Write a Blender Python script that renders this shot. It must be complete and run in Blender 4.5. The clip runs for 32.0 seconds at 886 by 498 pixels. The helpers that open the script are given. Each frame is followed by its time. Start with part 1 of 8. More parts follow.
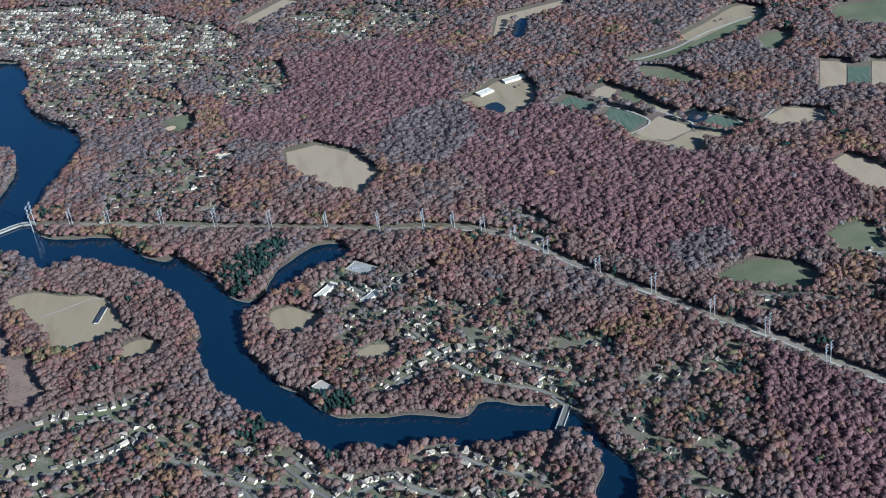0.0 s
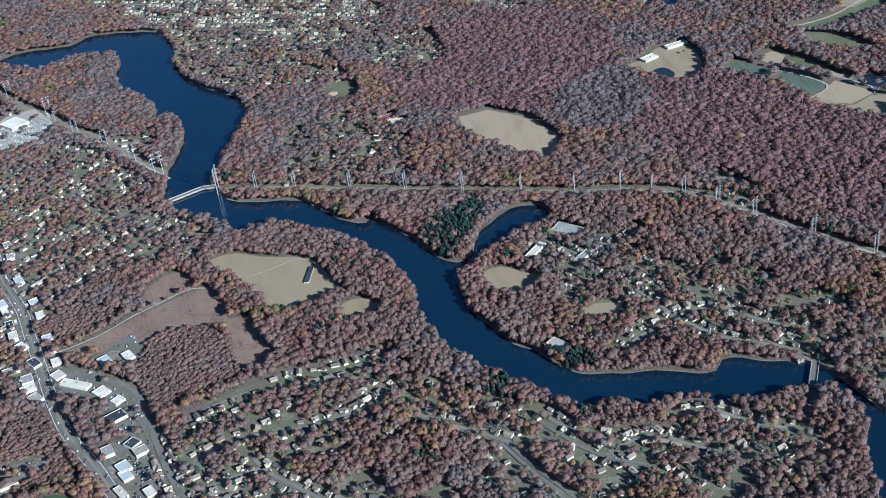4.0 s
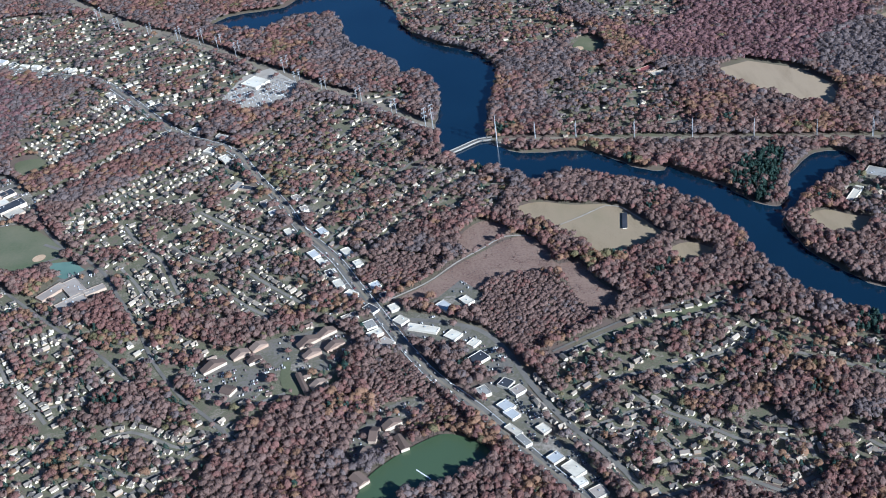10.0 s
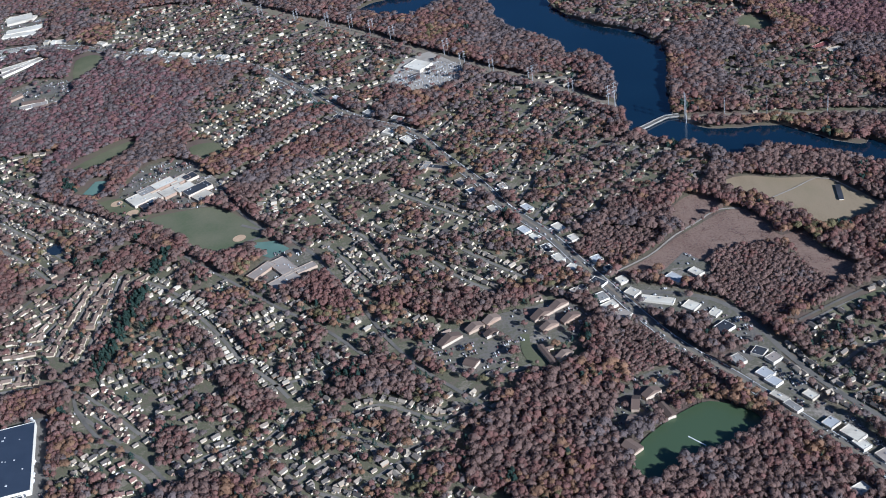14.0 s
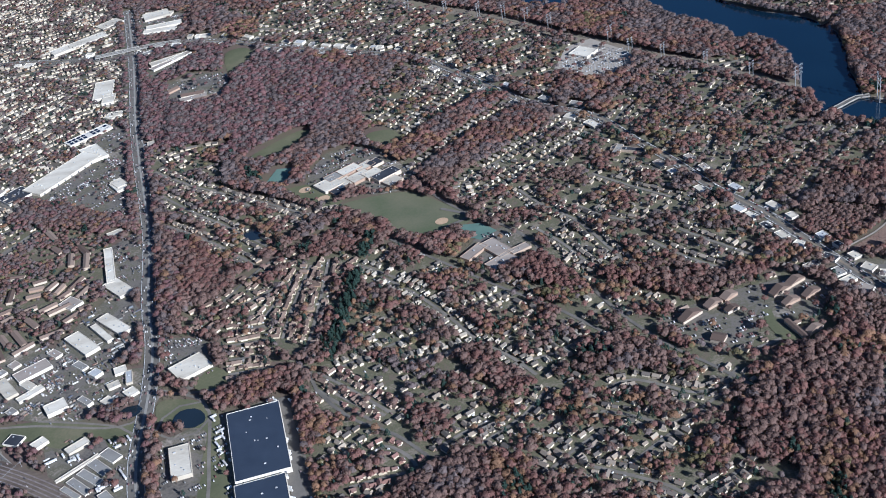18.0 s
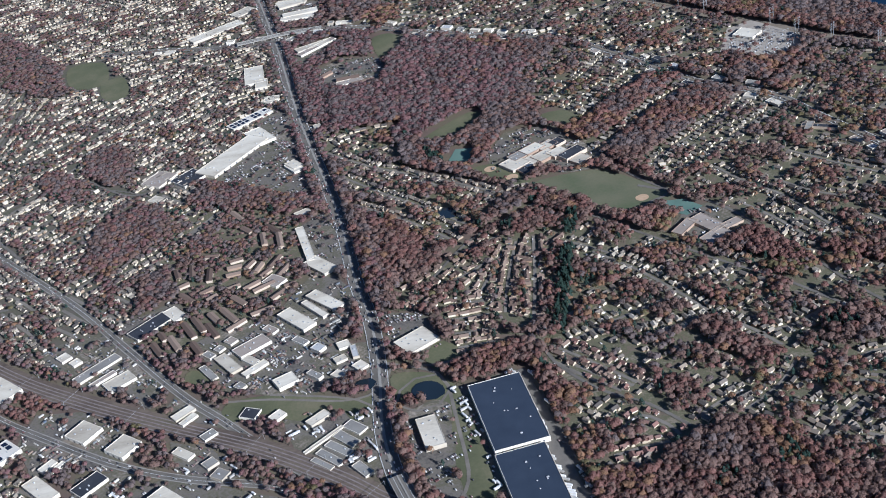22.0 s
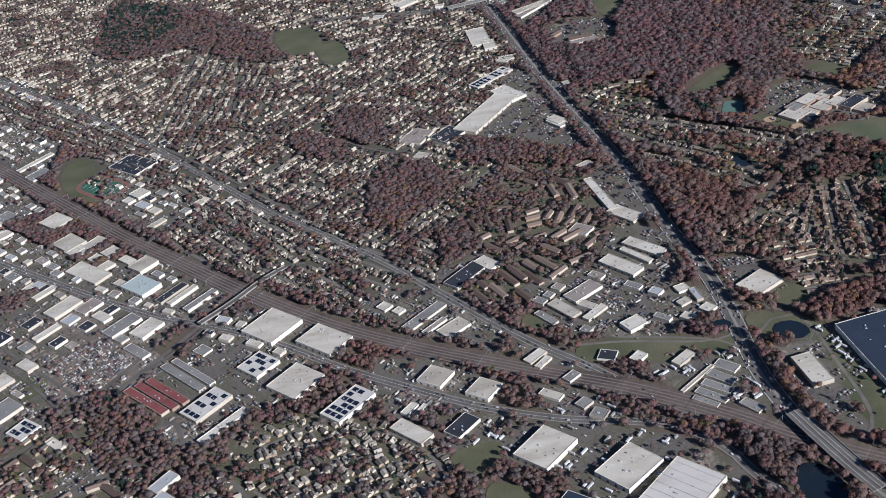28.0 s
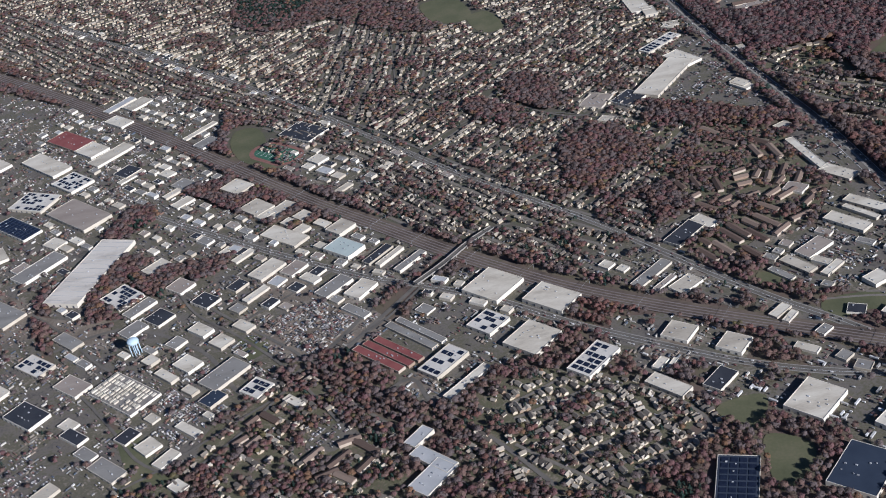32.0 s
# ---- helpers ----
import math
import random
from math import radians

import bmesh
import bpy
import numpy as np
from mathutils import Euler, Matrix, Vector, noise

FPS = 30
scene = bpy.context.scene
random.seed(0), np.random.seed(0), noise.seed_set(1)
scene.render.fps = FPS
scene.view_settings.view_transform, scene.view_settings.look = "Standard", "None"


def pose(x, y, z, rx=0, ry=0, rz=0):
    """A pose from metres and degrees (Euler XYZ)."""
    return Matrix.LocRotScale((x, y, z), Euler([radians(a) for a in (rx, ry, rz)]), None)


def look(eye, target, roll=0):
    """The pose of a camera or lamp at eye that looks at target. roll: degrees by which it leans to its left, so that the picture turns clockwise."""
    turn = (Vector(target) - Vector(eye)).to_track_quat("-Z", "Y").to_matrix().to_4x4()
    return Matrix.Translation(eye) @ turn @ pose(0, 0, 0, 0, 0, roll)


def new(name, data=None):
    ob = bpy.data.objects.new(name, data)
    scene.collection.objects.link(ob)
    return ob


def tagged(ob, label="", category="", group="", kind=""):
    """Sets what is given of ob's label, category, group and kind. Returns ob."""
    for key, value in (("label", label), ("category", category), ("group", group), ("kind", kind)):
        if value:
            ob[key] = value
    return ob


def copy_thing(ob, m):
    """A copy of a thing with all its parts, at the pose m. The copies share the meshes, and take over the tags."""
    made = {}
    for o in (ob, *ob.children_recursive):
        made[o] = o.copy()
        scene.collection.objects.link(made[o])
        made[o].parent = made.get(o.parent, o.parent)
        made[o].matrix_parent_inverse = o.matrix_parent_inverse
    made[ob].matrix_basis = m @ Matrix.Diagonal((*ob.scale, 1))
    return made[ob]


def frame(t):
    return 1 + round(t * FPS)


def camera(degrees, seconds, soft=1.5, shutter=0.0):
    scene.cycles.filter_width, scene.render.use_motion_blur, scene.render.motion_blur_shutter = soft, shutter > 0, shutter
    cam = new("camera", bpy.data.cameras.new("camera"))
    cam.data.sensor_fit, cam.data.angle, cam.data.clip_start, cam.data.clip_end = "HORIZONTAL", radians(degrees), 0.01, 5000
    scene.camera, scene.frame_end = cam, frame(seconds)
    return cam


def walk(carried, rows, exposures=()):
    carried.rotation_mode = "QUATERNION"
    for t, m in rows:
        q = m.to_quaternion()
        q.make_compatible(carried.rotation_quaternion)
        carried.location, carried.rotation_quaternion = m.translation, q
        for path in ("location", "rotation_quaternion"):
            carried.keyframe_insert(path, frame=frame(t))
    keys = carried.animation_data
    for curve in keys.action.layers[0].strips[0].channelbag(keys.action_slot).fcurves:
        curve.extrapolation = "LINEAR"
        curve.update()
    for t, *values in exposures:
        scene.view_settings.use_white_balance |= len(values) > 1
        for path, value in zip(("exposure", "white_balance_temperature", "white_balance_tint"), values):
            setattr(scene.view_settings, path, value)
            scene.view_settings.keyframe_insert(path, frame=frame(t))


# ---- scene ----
from mathutils.geometry import tessellate_polygon

CAMERA_ROWS = [
    (0, 629.06, -20.72, 510.00, -1.843, -31.536, -7.414),
    (0.5, 609.41, -20.07, 510.00, -1.764, -31.631, -7.460),
    (1, 589.75, -19.43, 510.00, -1.680, -31.710, -7.513),
    (1.5, 570.09, -18.78, 510.00, -1.588, -31.783, -7.563),
    (2, 550.43, -18.13, 510.00, -1.501, -31.854, -7.603),
    (2.5, 530.77, -17.48, 510.00, -1.450, -31.920, -7.615),
    (3, 511.11, -16.84, 510.00, -1.448, -31.986, -7.592),
    (3.5, 491.46, -16.19, 510.00, -1.477, -32.058, -7.558),
    (5.5, 412.82, -13.60, 510.00, -1.599, -32.344, -7.475),
    (6, 393.17, -12.95, 510.00, -1.532, -32.404, -7.553),
    (6.5, 373.51, -12.30, 510.00, -1.451, -32.450, -7.675),
    (7, 353.85, -11.66, 510.00, -1.374, -32.483, -7.810),
    (7.5, 334.19, -11.01, 510.00, -1.299, -32.518, -7.910),
    (8, 314.53, -10.36, 510.00, -1.211, -32.553, -8.014),
    (8.5, 294.87, -9.71, 510.00, -1.122, -32.579, -8.162),
    (9, 275.22, -9.07, 510.00, -1.037, -32.600, -8.305),
    (9.5, 255.56, -8.42, 510.00, -0.955, -32.625, -8.399),
    (10, 235.90, -7.77, 510.00, -0.885, -32.658, -8.463),
    (10.5, 216.24, -7.12, 510.00, -0.826, -32.684, -8.512),
    (11, 196.58, -6.48, 510.00, -0.767, -32.698, -8.555),
    (11.5, 176.92, -5.83, 510.00, -0.706, -32.704, -8.622),
    (12, 157.27, -5.18, 510.00, -0.630, -32.690, -8.740),
    (12.5, 137.61, -4.53, 510.00, -0.560, -32.649, -8.903),
    (13, 117.95, -3.89, 510.00, -0.521, -32.580, -9.069),
    (13.5, 98.29, -3.24, 510.00, -0.484, -32.490, -9.209),
    (14, 78.63, -2.59, 510.00, -0.422, -32.390, -9.328),
    (14.5, 58.97, -1.94, 510.00, -0.343, -32.290, -9.444),
    (16.5, -19.66, 0.65, 510.00, 0.004, -31.916, -9.987),
    (17, -39.32, 1.30, 510.00, 0.080, -31.874, -10.067),
    (17.5, -58.97, 1.94, 510.00, 0.112, -31.826, -10.114),
    (18, -78.63, 2.59, 510.00, 0.099, -31.770, -10.131),
    (18.5, -98.29, 3.24, 510.00, 0.088, -31.704, -10.127),
    (19, -117.95, 3.89, 510.00, 0.111, -31.639, -10.116),
    (19.5, -137.61, 4.53, 510.00, 0.162, -31.576, -10.129),
    (20, -157.27, 5.18, 510.00, 0.243, -31.515, -10.201),
    (20.5, -176.92, 5.83, 510.00, 0.325, -31.456, -10.324),
    (21, -196.58, 6.48, 510.00, 0.376, -31.400, -10.436),
    (21.5, -216.24, 7.12, 510.00, 0.419, -31.361, -10.502),
    (22, -235.90, 7.77, 510.00, 0.450, -31.342, -10.522),
    (22.5, -255.56, 8.42, 510.00, 0.469, -31.325, -10.515),
    (23, -275.22, 9.07, 510.00, 0.503, -31.309, -10.524),
    (23.5, -294.87, 9.71, 510.00, 0.515, -31.300, -10.557),
    (24, -314.53, 10.36, 510.00, 0.521, -31.296, -10.612),
    (24.5, -334.19, 11.01, 510.00, 0.580, -31.283, -10.683),
    (25, -353.85, 11.66, 510.00, 0.642, -31.259, -10.741),
    (25.5, -373.51, 12.30, 510.00, 0.665, -31.237, -10.780),
    (27.5, -452.14, 14.89, 510.00, 0.945, -31.313, -11.204),
    (28, -471.80, 15.54, 510.00, 1.037, -31.336, -11.339),
    (28.5, -491.46, 16.19, 510.00, 1.128, -31.360, -11.451),
    (29, -511.11, 16.84, 510.00, 1.222, -31.377, -11.533),
    (29.5, -530.77, 17.48, 510.00, 1.312, -31.384, -11.583),
    (30, -550.43, 18.13, 510.00, 1.394, -31.391, -11.611),
    (30.5, -570.09, 18.78, 510.00, 1.482, -31.412, -11.652),
    (31, -589.75, 19.43, 510.00, 1.580, -31.443, -11.725),
    (31.5, -609.41, 20.07, 510.00, 1.679, -31.462, -11.832),
    (32, -629.06, 20.72, 510.00, 1.779, -31.469, -11.966),
]
FOV = 39.37


def camera_pose(x, y, z, yaw, pitch, roll):
    ya, pi = radians(yaw), radians(pitch)
    ahead = Vector((-math.sin(ya) * math.cos(pi), math.cos(ya) * math.cos(pi), math.sin(pi)))
    eye = Vector((x, y, z))
    return look(eye, eye + ahead * 100, roll)


cam = camera(FOV, 32.0, soft=1.0)
walk(cam, [(row[0], camera_pose(*row[1:])) for row in CAMERA_ROWS], [(0, 1.06, 4450, 4), (11, 1.12, 4550, 10), (12, 1.08, 4570, 11), (13, 0.9, 4610, 11), (14, 0.8, 4650, 12), (19, 0.8, 4720, 13), (22, 0.73, 4780, 13), (24, 0.48, 4860, 14), (25, 0.44, 4900, 15), (32, 0.3, 5010, 16)])

# ---- daylight ----
SUN_AZ = radians(138.5)
SUN_EL = radians(25)
to_sun = Vector((math.sin(SUN_AZ) * math.cos(SUN_EL), math.cos(SUN_AZ) * math.cos(SUN_EL), math.sin(SUN_EL)))
world = bpy.data.worlds.new("world")
scene.world = world
world.use_nodes = True
wn = world.node_tree.nodes
sky = wn.new("ShaderNodeTexSky")
sky.sky_type, sky.sun_disc = "NISHITA", False
sky.sun_elevation, sky.sun_rotation = SUN_EL, SUN_AZ
sky.ozone_density, sky.dust_density = 4.0, 0.3
world.node_tree.links.new(sky.outputs[0], wn["Background"].inputs[0])
wn["Background"].inputs[1].default_value = 0.034
sun = new("sun", bpy.data.lights.new("sun", "SUN"))
sun.data.energy, sun.data.angle, sun.data.color = 5.0, radians(0.6), (1.0, 0.885, 0.70)
sun.matrix_world = look((0, 0, 900), Vector((0, 0, 900)) - to_sun)

rng = np.random.default_rng(5)


# ---- materials ----
def material(name, stops, scale=0.05, detail=6, rough=0.9, bump=0.0, fine=0.0, fine_amount=0.25, island=0.0, thing=0.0, metal=0.0, spec=0.3, stretch=None):
    """A surface whose colour runs over stops by noise at one scale, varied by a finer noise, by island or by thing."""
    m = bpy.data.materials.new(name)
    m.use_nodes = True
    nt = m.node_tree
    n, l = nt.nodes, nt.links
    b = n["Principled BSDF"]
    b.inputs["Roughness"].default_value = rough
    b.inputs["Metallic"].default_value = metal
    b.inputs["Specular IOR Level"].default_value = spec
    geo = n.new("ShaderNodeNewGeometry")
    place = geo.outputs["Position"]
    if stretch:
        mp = n.new("ShaderNodeMapping")
        mp.inputs["Rotation"].default_value = (0, 0, radians(stretch[0]))
        mp.inputs["Scale"].default_value = (stretch[1], 1, 1)
        l.new(place, mp.inputs["Vector"])
        place = mp.outputs[0]
    a = n.new("ShaderNodeTexNoise")
    a.inputs["Scale"].default_value, a.inputs["Detail"].default_value = scale, detail
    l.new(place, a.inputs["Vector"])
    value = a.outputs["Fac"]

    def blend(x, y, share):
        mix = n.new("ShaderNodeMix")
        mix.inputs["Factor"].default_value = share
        l.new(x, mix.inputs["A"])
        l.new(y, mix.inputs["B"])
        return mix.outputs["Result"]

    if fine:
        f = n.new("ShaderNodeTexNoise")
        f.inputs["Scale"].default_value, f.inputs["Detail"].default_value = fine, 3
        l.new(place, f.inputs["Vector"])
        value = blend(value, f.outputs["Fac"], fine_amount)
    wide = 0.2
    if island:
        value = blend(value, geo.outputs["Random Per Island"], island)
        wide = 0.2 + 0.3 * island
    if thing:
        info = n.new("ShaderNodeObjectInfo")
        value = blend(value, info.outputs["Random"], thing)
        wide = 0.2 + 0.3 * thing
    ramp = n.new("ShaderNodeValToRGB")
    e = ramp.color_ramp.elements
    while len(e) < len(stops):
        e.new(0.5)
    for k, colour in enumerate(stops):
        e[k].position = 0.5 - wide + 2 * wide * k / max(1, len(stops) - 1)
        e[k].color = (*colour, 1)
    l.new(value, ramp.inputs[0])
    l.new(ramp.outputs[0], b.inputs["Base Color"])
    if bump:
        bp = n.new("ShaderNodeBump")
        bp.inputs["Strength"].default_value, bp.inputs["Distance"].default_value = bump, 1.0
        l.new(value, bp.inputs["Height"])
        l.new(bp.outputs[0], b.inputs["Normal"])
    return m


M = {}
M["ground"] = material("leaf_litter_ground", [(0.09, 0.064, 0.05), (0.14, 0.10, 0.08), (0.13, 0.112, 0.07), (0.19, 0.145, 0.11)], 0.03, 8, fine=0.6)
M["yard_grass"] = material("yard_grass", [(0.095, 0.073, 0.056), (0.155, 0.122, 0.09), (0.105, 0.104, 0.056), (0.20, 0.168, 0.122), (0.26, 0.22, 0.165)], 0.09, 8, fine=0.7, fine_amount=0.4)
M["town_yard"] = material("town_yards", [(0.075, 0.062, 0.05), (0.125, 0.105, 0.084), (0.095, 0.095, 0.058), (0.20, 0.172, 0.137)], 0.09, 8, fine=0.7, fine_amount=0.4)
M["water"] = material("river_water", [(0.0045, 0.014, 0.029), (0.007, 0.02, 0.039)], 0.01, 2, rough=0.12, spec=0.6)
M["pond_water"] = material("pond_water", [(0.013, 0.02, 0.027), (0.018, 0.027, 0.037)], 0.02, 2, rough=0.12, spec=0.5)
M["algae_water"] = material("green_lake_water", [(0.058, 0.084, 0.042), (0.068, 0.098, 0.05)], 0.01, 2, rough=0.25, spec=0.4)
M["shore"] = material("muddy_shore", [(0.16, 0.13, 0.10), (0.26, 0.21, 0.16)], 0.1, 5)
M["meadow"] = material("dry_meadow", [(0.20, 0.152, 0.088), (0.28, 0.212, 0.13), (0.24, 0.19, 0.11)], 0.02, 7, fine=0.4, stretch=(20, 3))
M["heath"] = material("brown_heath", [(0.11, 0.068, 0.05), (0.175, 0.112, 0.083), (0.235, 0.16, 0.118), (0.175, 0.128, 0.083)], 0.03, 9, fine=0.55, fine_amount=0.45)
M["plough"] = material("bare_field", [(0.25, 0.185, 0.115), (0.33, 0.25, 0.16), (0.29, 0.215, 0.135)], 0.02, 6, fine=0.3, stretch=(70, 4))
M["crop"] = material("crop_rows", [(0.05, 0.07, 0.05), (0.09, 0.115, 0.075), (0.13, 0.13, 0.10)], 0.05, 4, fine=0.3, stretch=(35, 8))
M["lawn"] = material("lawn", [(0.085, 0.09, 0.046), (0.12, 0.12, 0.063), (0.175, 0.155, 0.092)], 0.03, 6, fine=0.5)
M["school"] = material("school_lawn", [(0.085, 0.105, 0.05), (0.13, 0.13, 0.075), (0.16, 0.15, 0.09)], 0.03, 6, fine=0.5)
M["court"] = material("sport_court", [(0.10, 0.16, 0.13), (0.14, 0.21, 0.17)], 0.05, 3)
M["asphalt"] = material("asphalt", [(0.105, 0.094, 0.08), (0.15, 0.134, 0.113), (0.19, 0.17, 0.143)], 0.06, 7, fine=0.7)
M["lot"] = material("parking_lot_asphalt", [(0.06, 0.053, 0.047), (0.11, 0.097, 0.084), (0.165, 0.145, 0.12), (0.115, 0.105, 0.068), (0.23, 0.195, 0.155), (0.34, 0.295, 0.24)], 0.035, 9, fine=0.45, fine_amount=0.3)
M["street"] = material("worn_street_asphalt", [(0.13, 0.115, 0.095), (0.185, 0.163, 0.134), (0.24, 0.212, 0.175)], 0.06, 7, fine=0.7)
M["dirt_yard"] = material("bare_dirt_yard", [(0.10, 0.082, 0.062), (0.17, 0.138, 0.105), (0.24, 0.20, 0.155), (0.15, 0.125, 0.09)], 0.06, 8, fine=0.6, fine_amount=0.35)
M["concrete"] = material("concrete", [(0.24, 0.22, 0.19), (0.34, 0.315, 0.275)], 0.1, 5, fine=0.8)
M["gravel"] = material("gravel_track", [(0.30, 0.26, 0.21), (0.40, 0.35, 0.29)], 0.1, 5)
M["ballast"] = material("railway_ballast", [(0.06, 0.047, 0.038), (0.105, 0.08, 0.062), (0.16, 0.125, 0.095), (0.10, 0.088, 0.055)], 0.05, 8, fine=0.5, stretch=(-20, 0.4))
M["cutting"] = material("power_line_cutting", [(0.14, 0.115, 0.08), (0.22, 0.18, 0.135), (0.17, 0.15, 0.09)], 0.04, 7, fine=0.5)
M["paint"] = material("road_paint", [(0.62, 0.62, 0.58), (0.72, 0.72, 0.70)], 0.5, 2)
# crimson is dulled to stand in for haze on the far red woods
LEAF = {
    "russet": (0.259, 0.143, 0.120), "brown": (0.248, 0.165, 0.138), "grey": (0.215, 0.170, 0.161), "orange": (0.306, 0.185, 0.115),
    "olive": (0.207, 0.176, 0.092), "crimson": (0.246, 0.141, 0.137), "pine": (0.041, 0.065, 0.052),
}
LEAF_NAMES = list(LEAF)
for key, colour in LEAF.items():
    stops = [tuple(share * c for c in colour) for share in (0.45, 0.8, 1.1, 1.55)]
    M[key] = material("foliage_" + key, stops, 0.03, 4, rough=0.95, island=0.08, fine=1.3, fine_amount=0.66, spec=0.05, bump=0.55)
    tree = M[key].node_tree
    thin, both = tree.nodes.new("ShaderNodeBsdfTranslucent"), tree.nodes.new("ShaderNodeMixShader")
    both.inputs[0].default_value = 0.35
    gaps, crown = tree.nodes.new("ShaderNodeBsdfTransparent"), tree.nodes.new("ShaderNodeMixShader")
    crown.inputs[0].default_value = 0.08 if key == "pine" else 0.27  # bare twigs let light through
    b = tree.nodes["Principled BSDF"]
    tree.links.new(b.inputs["Base Color"].links[0].from_socket, thin.inputs["Color"])
    tree.links.new(b.outputs[0], both.inputs[1])
    tree.links.new(thin.outputs[0], both.inputs[2])
    tree.links.new(both.outputs[0], crown.inputs[1])
    tree.links.new(gaps.outputs[0], crown.inputs[2])
    tree.links.new(crown.outputs[0], tree.nodes["Material Output"].inputs["Surface"])
M["trunk"] = material("bark", [(0.07, 0.055, 0.045), (0.13, 0.105, 0.09)], 0.3, 4)


# plan, in metres
LAKE_FAR = [(33.2, 1319.7), (56.8, 1340.7), (88.9, 1342.2), (117.9, 1343.3), (135.4, 1362.6), (171.6, 1361.1), (218.4, 1345), (229.3, 1318.5), (240.1, 1289.5), (246.3, 1239.5), (267.7, 1187), (297.4, 1155.2), (320.3, 1129.4), (323.5, 1112.2), (343.1, 1129.7), (357.4, 1133), (342.8, 1119), (330.1, 1107.3), (328.1, 1084.5), (323.8, 1054.6), (314.9, 1021.7), (308.5, 995.1), (305.9, 968.5), (303.4, 950.3)]
RIVER_FAR = [(313.5, 932.5), (332.9, 916.4), (377.8, 906.4), (396.7, 888.8), (416, 862.5), (435.5, 852.7), (439.6, 858.6), (450, 844.3), (469.9, 820), (479.9, 800.8), (489.5, 784.6), (502.9, 773.2), (513.5, 782.1), (519.8, 798.1), (523.9, 813.5), (537.3, 826.8), (551.1, 840.5), (567.2, 843), (576.3, 840.4), (582.8, 827.1), (580.1, 814.9), (573.1, 808.3), (559.7, 803.7), (548.5, 798.5), (533.1, 786.4), (516, 767.4), (505.6, 758.7), (499.6, 749), (501.2, 726.7), (507.4, 704.2), (518, 681.4), (530.1, 662.4), (543.7, 648.4), (553.1, 633.9), (567.9, 619.7), (586.3, 614.8), (604.7, 612.2), (623.1, 609.6), (640.7, 601.3), (651.9, 602.7), (660.4, 611.8), (671.6, 611.5), (688.8, 602.6), (705, 599.9), (713.2, 594.5), (721.5, 580.5), (729, 564.9), (735.8, 547.2), (742.3, 530.2), (742.2, 515.3), (740.4, 505.1), (734.8, 470.6), (724.4, 415.6)]
RIVER_NEAR = [(697.4, 421), (707.9, 476.3), (713.6, 507.2), (717.6, 518.3), (724.9, 529.1), (725.9, 541.7), (720.7, 558.7), (712.2, 569.9), (701.7, 571.2), (687.3, 570.2), (672.8, 568.7), (655.2, 570), (638.1, 576.7), (624, 579.4), (609.6, 578.9), (598.6, 574.4), (584.8, 583.5), (566.9, 584.9), (552.6, 590.9), (534.4, 612), (519.2, 627.1), (499.7, 646.7), (480.7, 676.3), (468, 717.6)]
LAKE_NEAR = [(463, 727.1), (468.6, 736.9), (466.2, 749), (458.7, 770.8), (444.7, 797.7), (429.3, 819.1), (412.9, 837), (391.1, 850.4), (373.4, 864.7), (355, 870), (338.4, 864.6), (330.4, 862.4), (320, 878.3), (303.4, 895.3), (284.1, 907.7), (271.7, 922.2), (262.4, 939), (261.5, 966.1), (262, 998.5), (268.9, 1030.5), (269, 1066.4), (261.6, 1097.7), (252.8, 1109.7), (237.2, 1109.7), (236.9, 1128.2), (228.4, 1149.9), (210.9, 1172.5), (193.3, 1197.1), (182.5, 1237.9), (183, 1271.8), (170.3, 1297.3), (132, 1301.6), (105.4, 1287.2), (90.3, 1273.8), (83.7, 1285.5), (49.3, 1305.8)]
PONDS = {
    "green_lake": [(170.6, 528.5), (179.3, 548.6), (195.8, 562.5), (215.6, 573.5), (230.5, 576.8), (248.8, 565.1), (255.3, 552.9), (250.7, 543.7), (234.6, 536.5), (216.3, 530.6), (200.6, 527.6), (190.7, 520.4), (179.7, 514.5), (172.4, 520)],
    "pond_a": [(-279.9, 668), (-275.8, 677.7), (-265.3, 678.5), (-258.1, 671), (-257.4, 661.8), (-263.6, 657.6), (-274.2, 660.5)],
    "pond_b": [(-321, 685.4), (-314.1, 693.3), (-306.2, 693.6), (-302.5, 688.8), (-306.7, 681.4), (-315.3, 680.7)],
    "pond_c": [(891, 975.4), (905.8, 987.5), (915.4, 973.2), (904.1, 959)],
    "pond_d": [(773.5, 1236.1), (785.8, 1263.8), (795.4, 1256.6), (786, 1209.7), (772.4, 1200.3), (768.9, 1213)],
    # no water here: a dark sheet painted for the shade of a tree clump
    "pond_e": [(721, 1055.7), (732.8, 1062.1), (739.8, 1045.4), (730.7, 1030.7), (723.1, 1038.3)],
    "pond_f": [(-307.6, 539), (-296.3, 543.2), (-287.2, 531.9), (-286.4, 512), (-299.5, 497.6), (-312.5, 509.9)],
    "pond_g": [(-241.7, 904.2), (-235.7, 909.6), (-227.3, 903.9), (-227.8, 891.2), (-237.4, 892.6)],
}
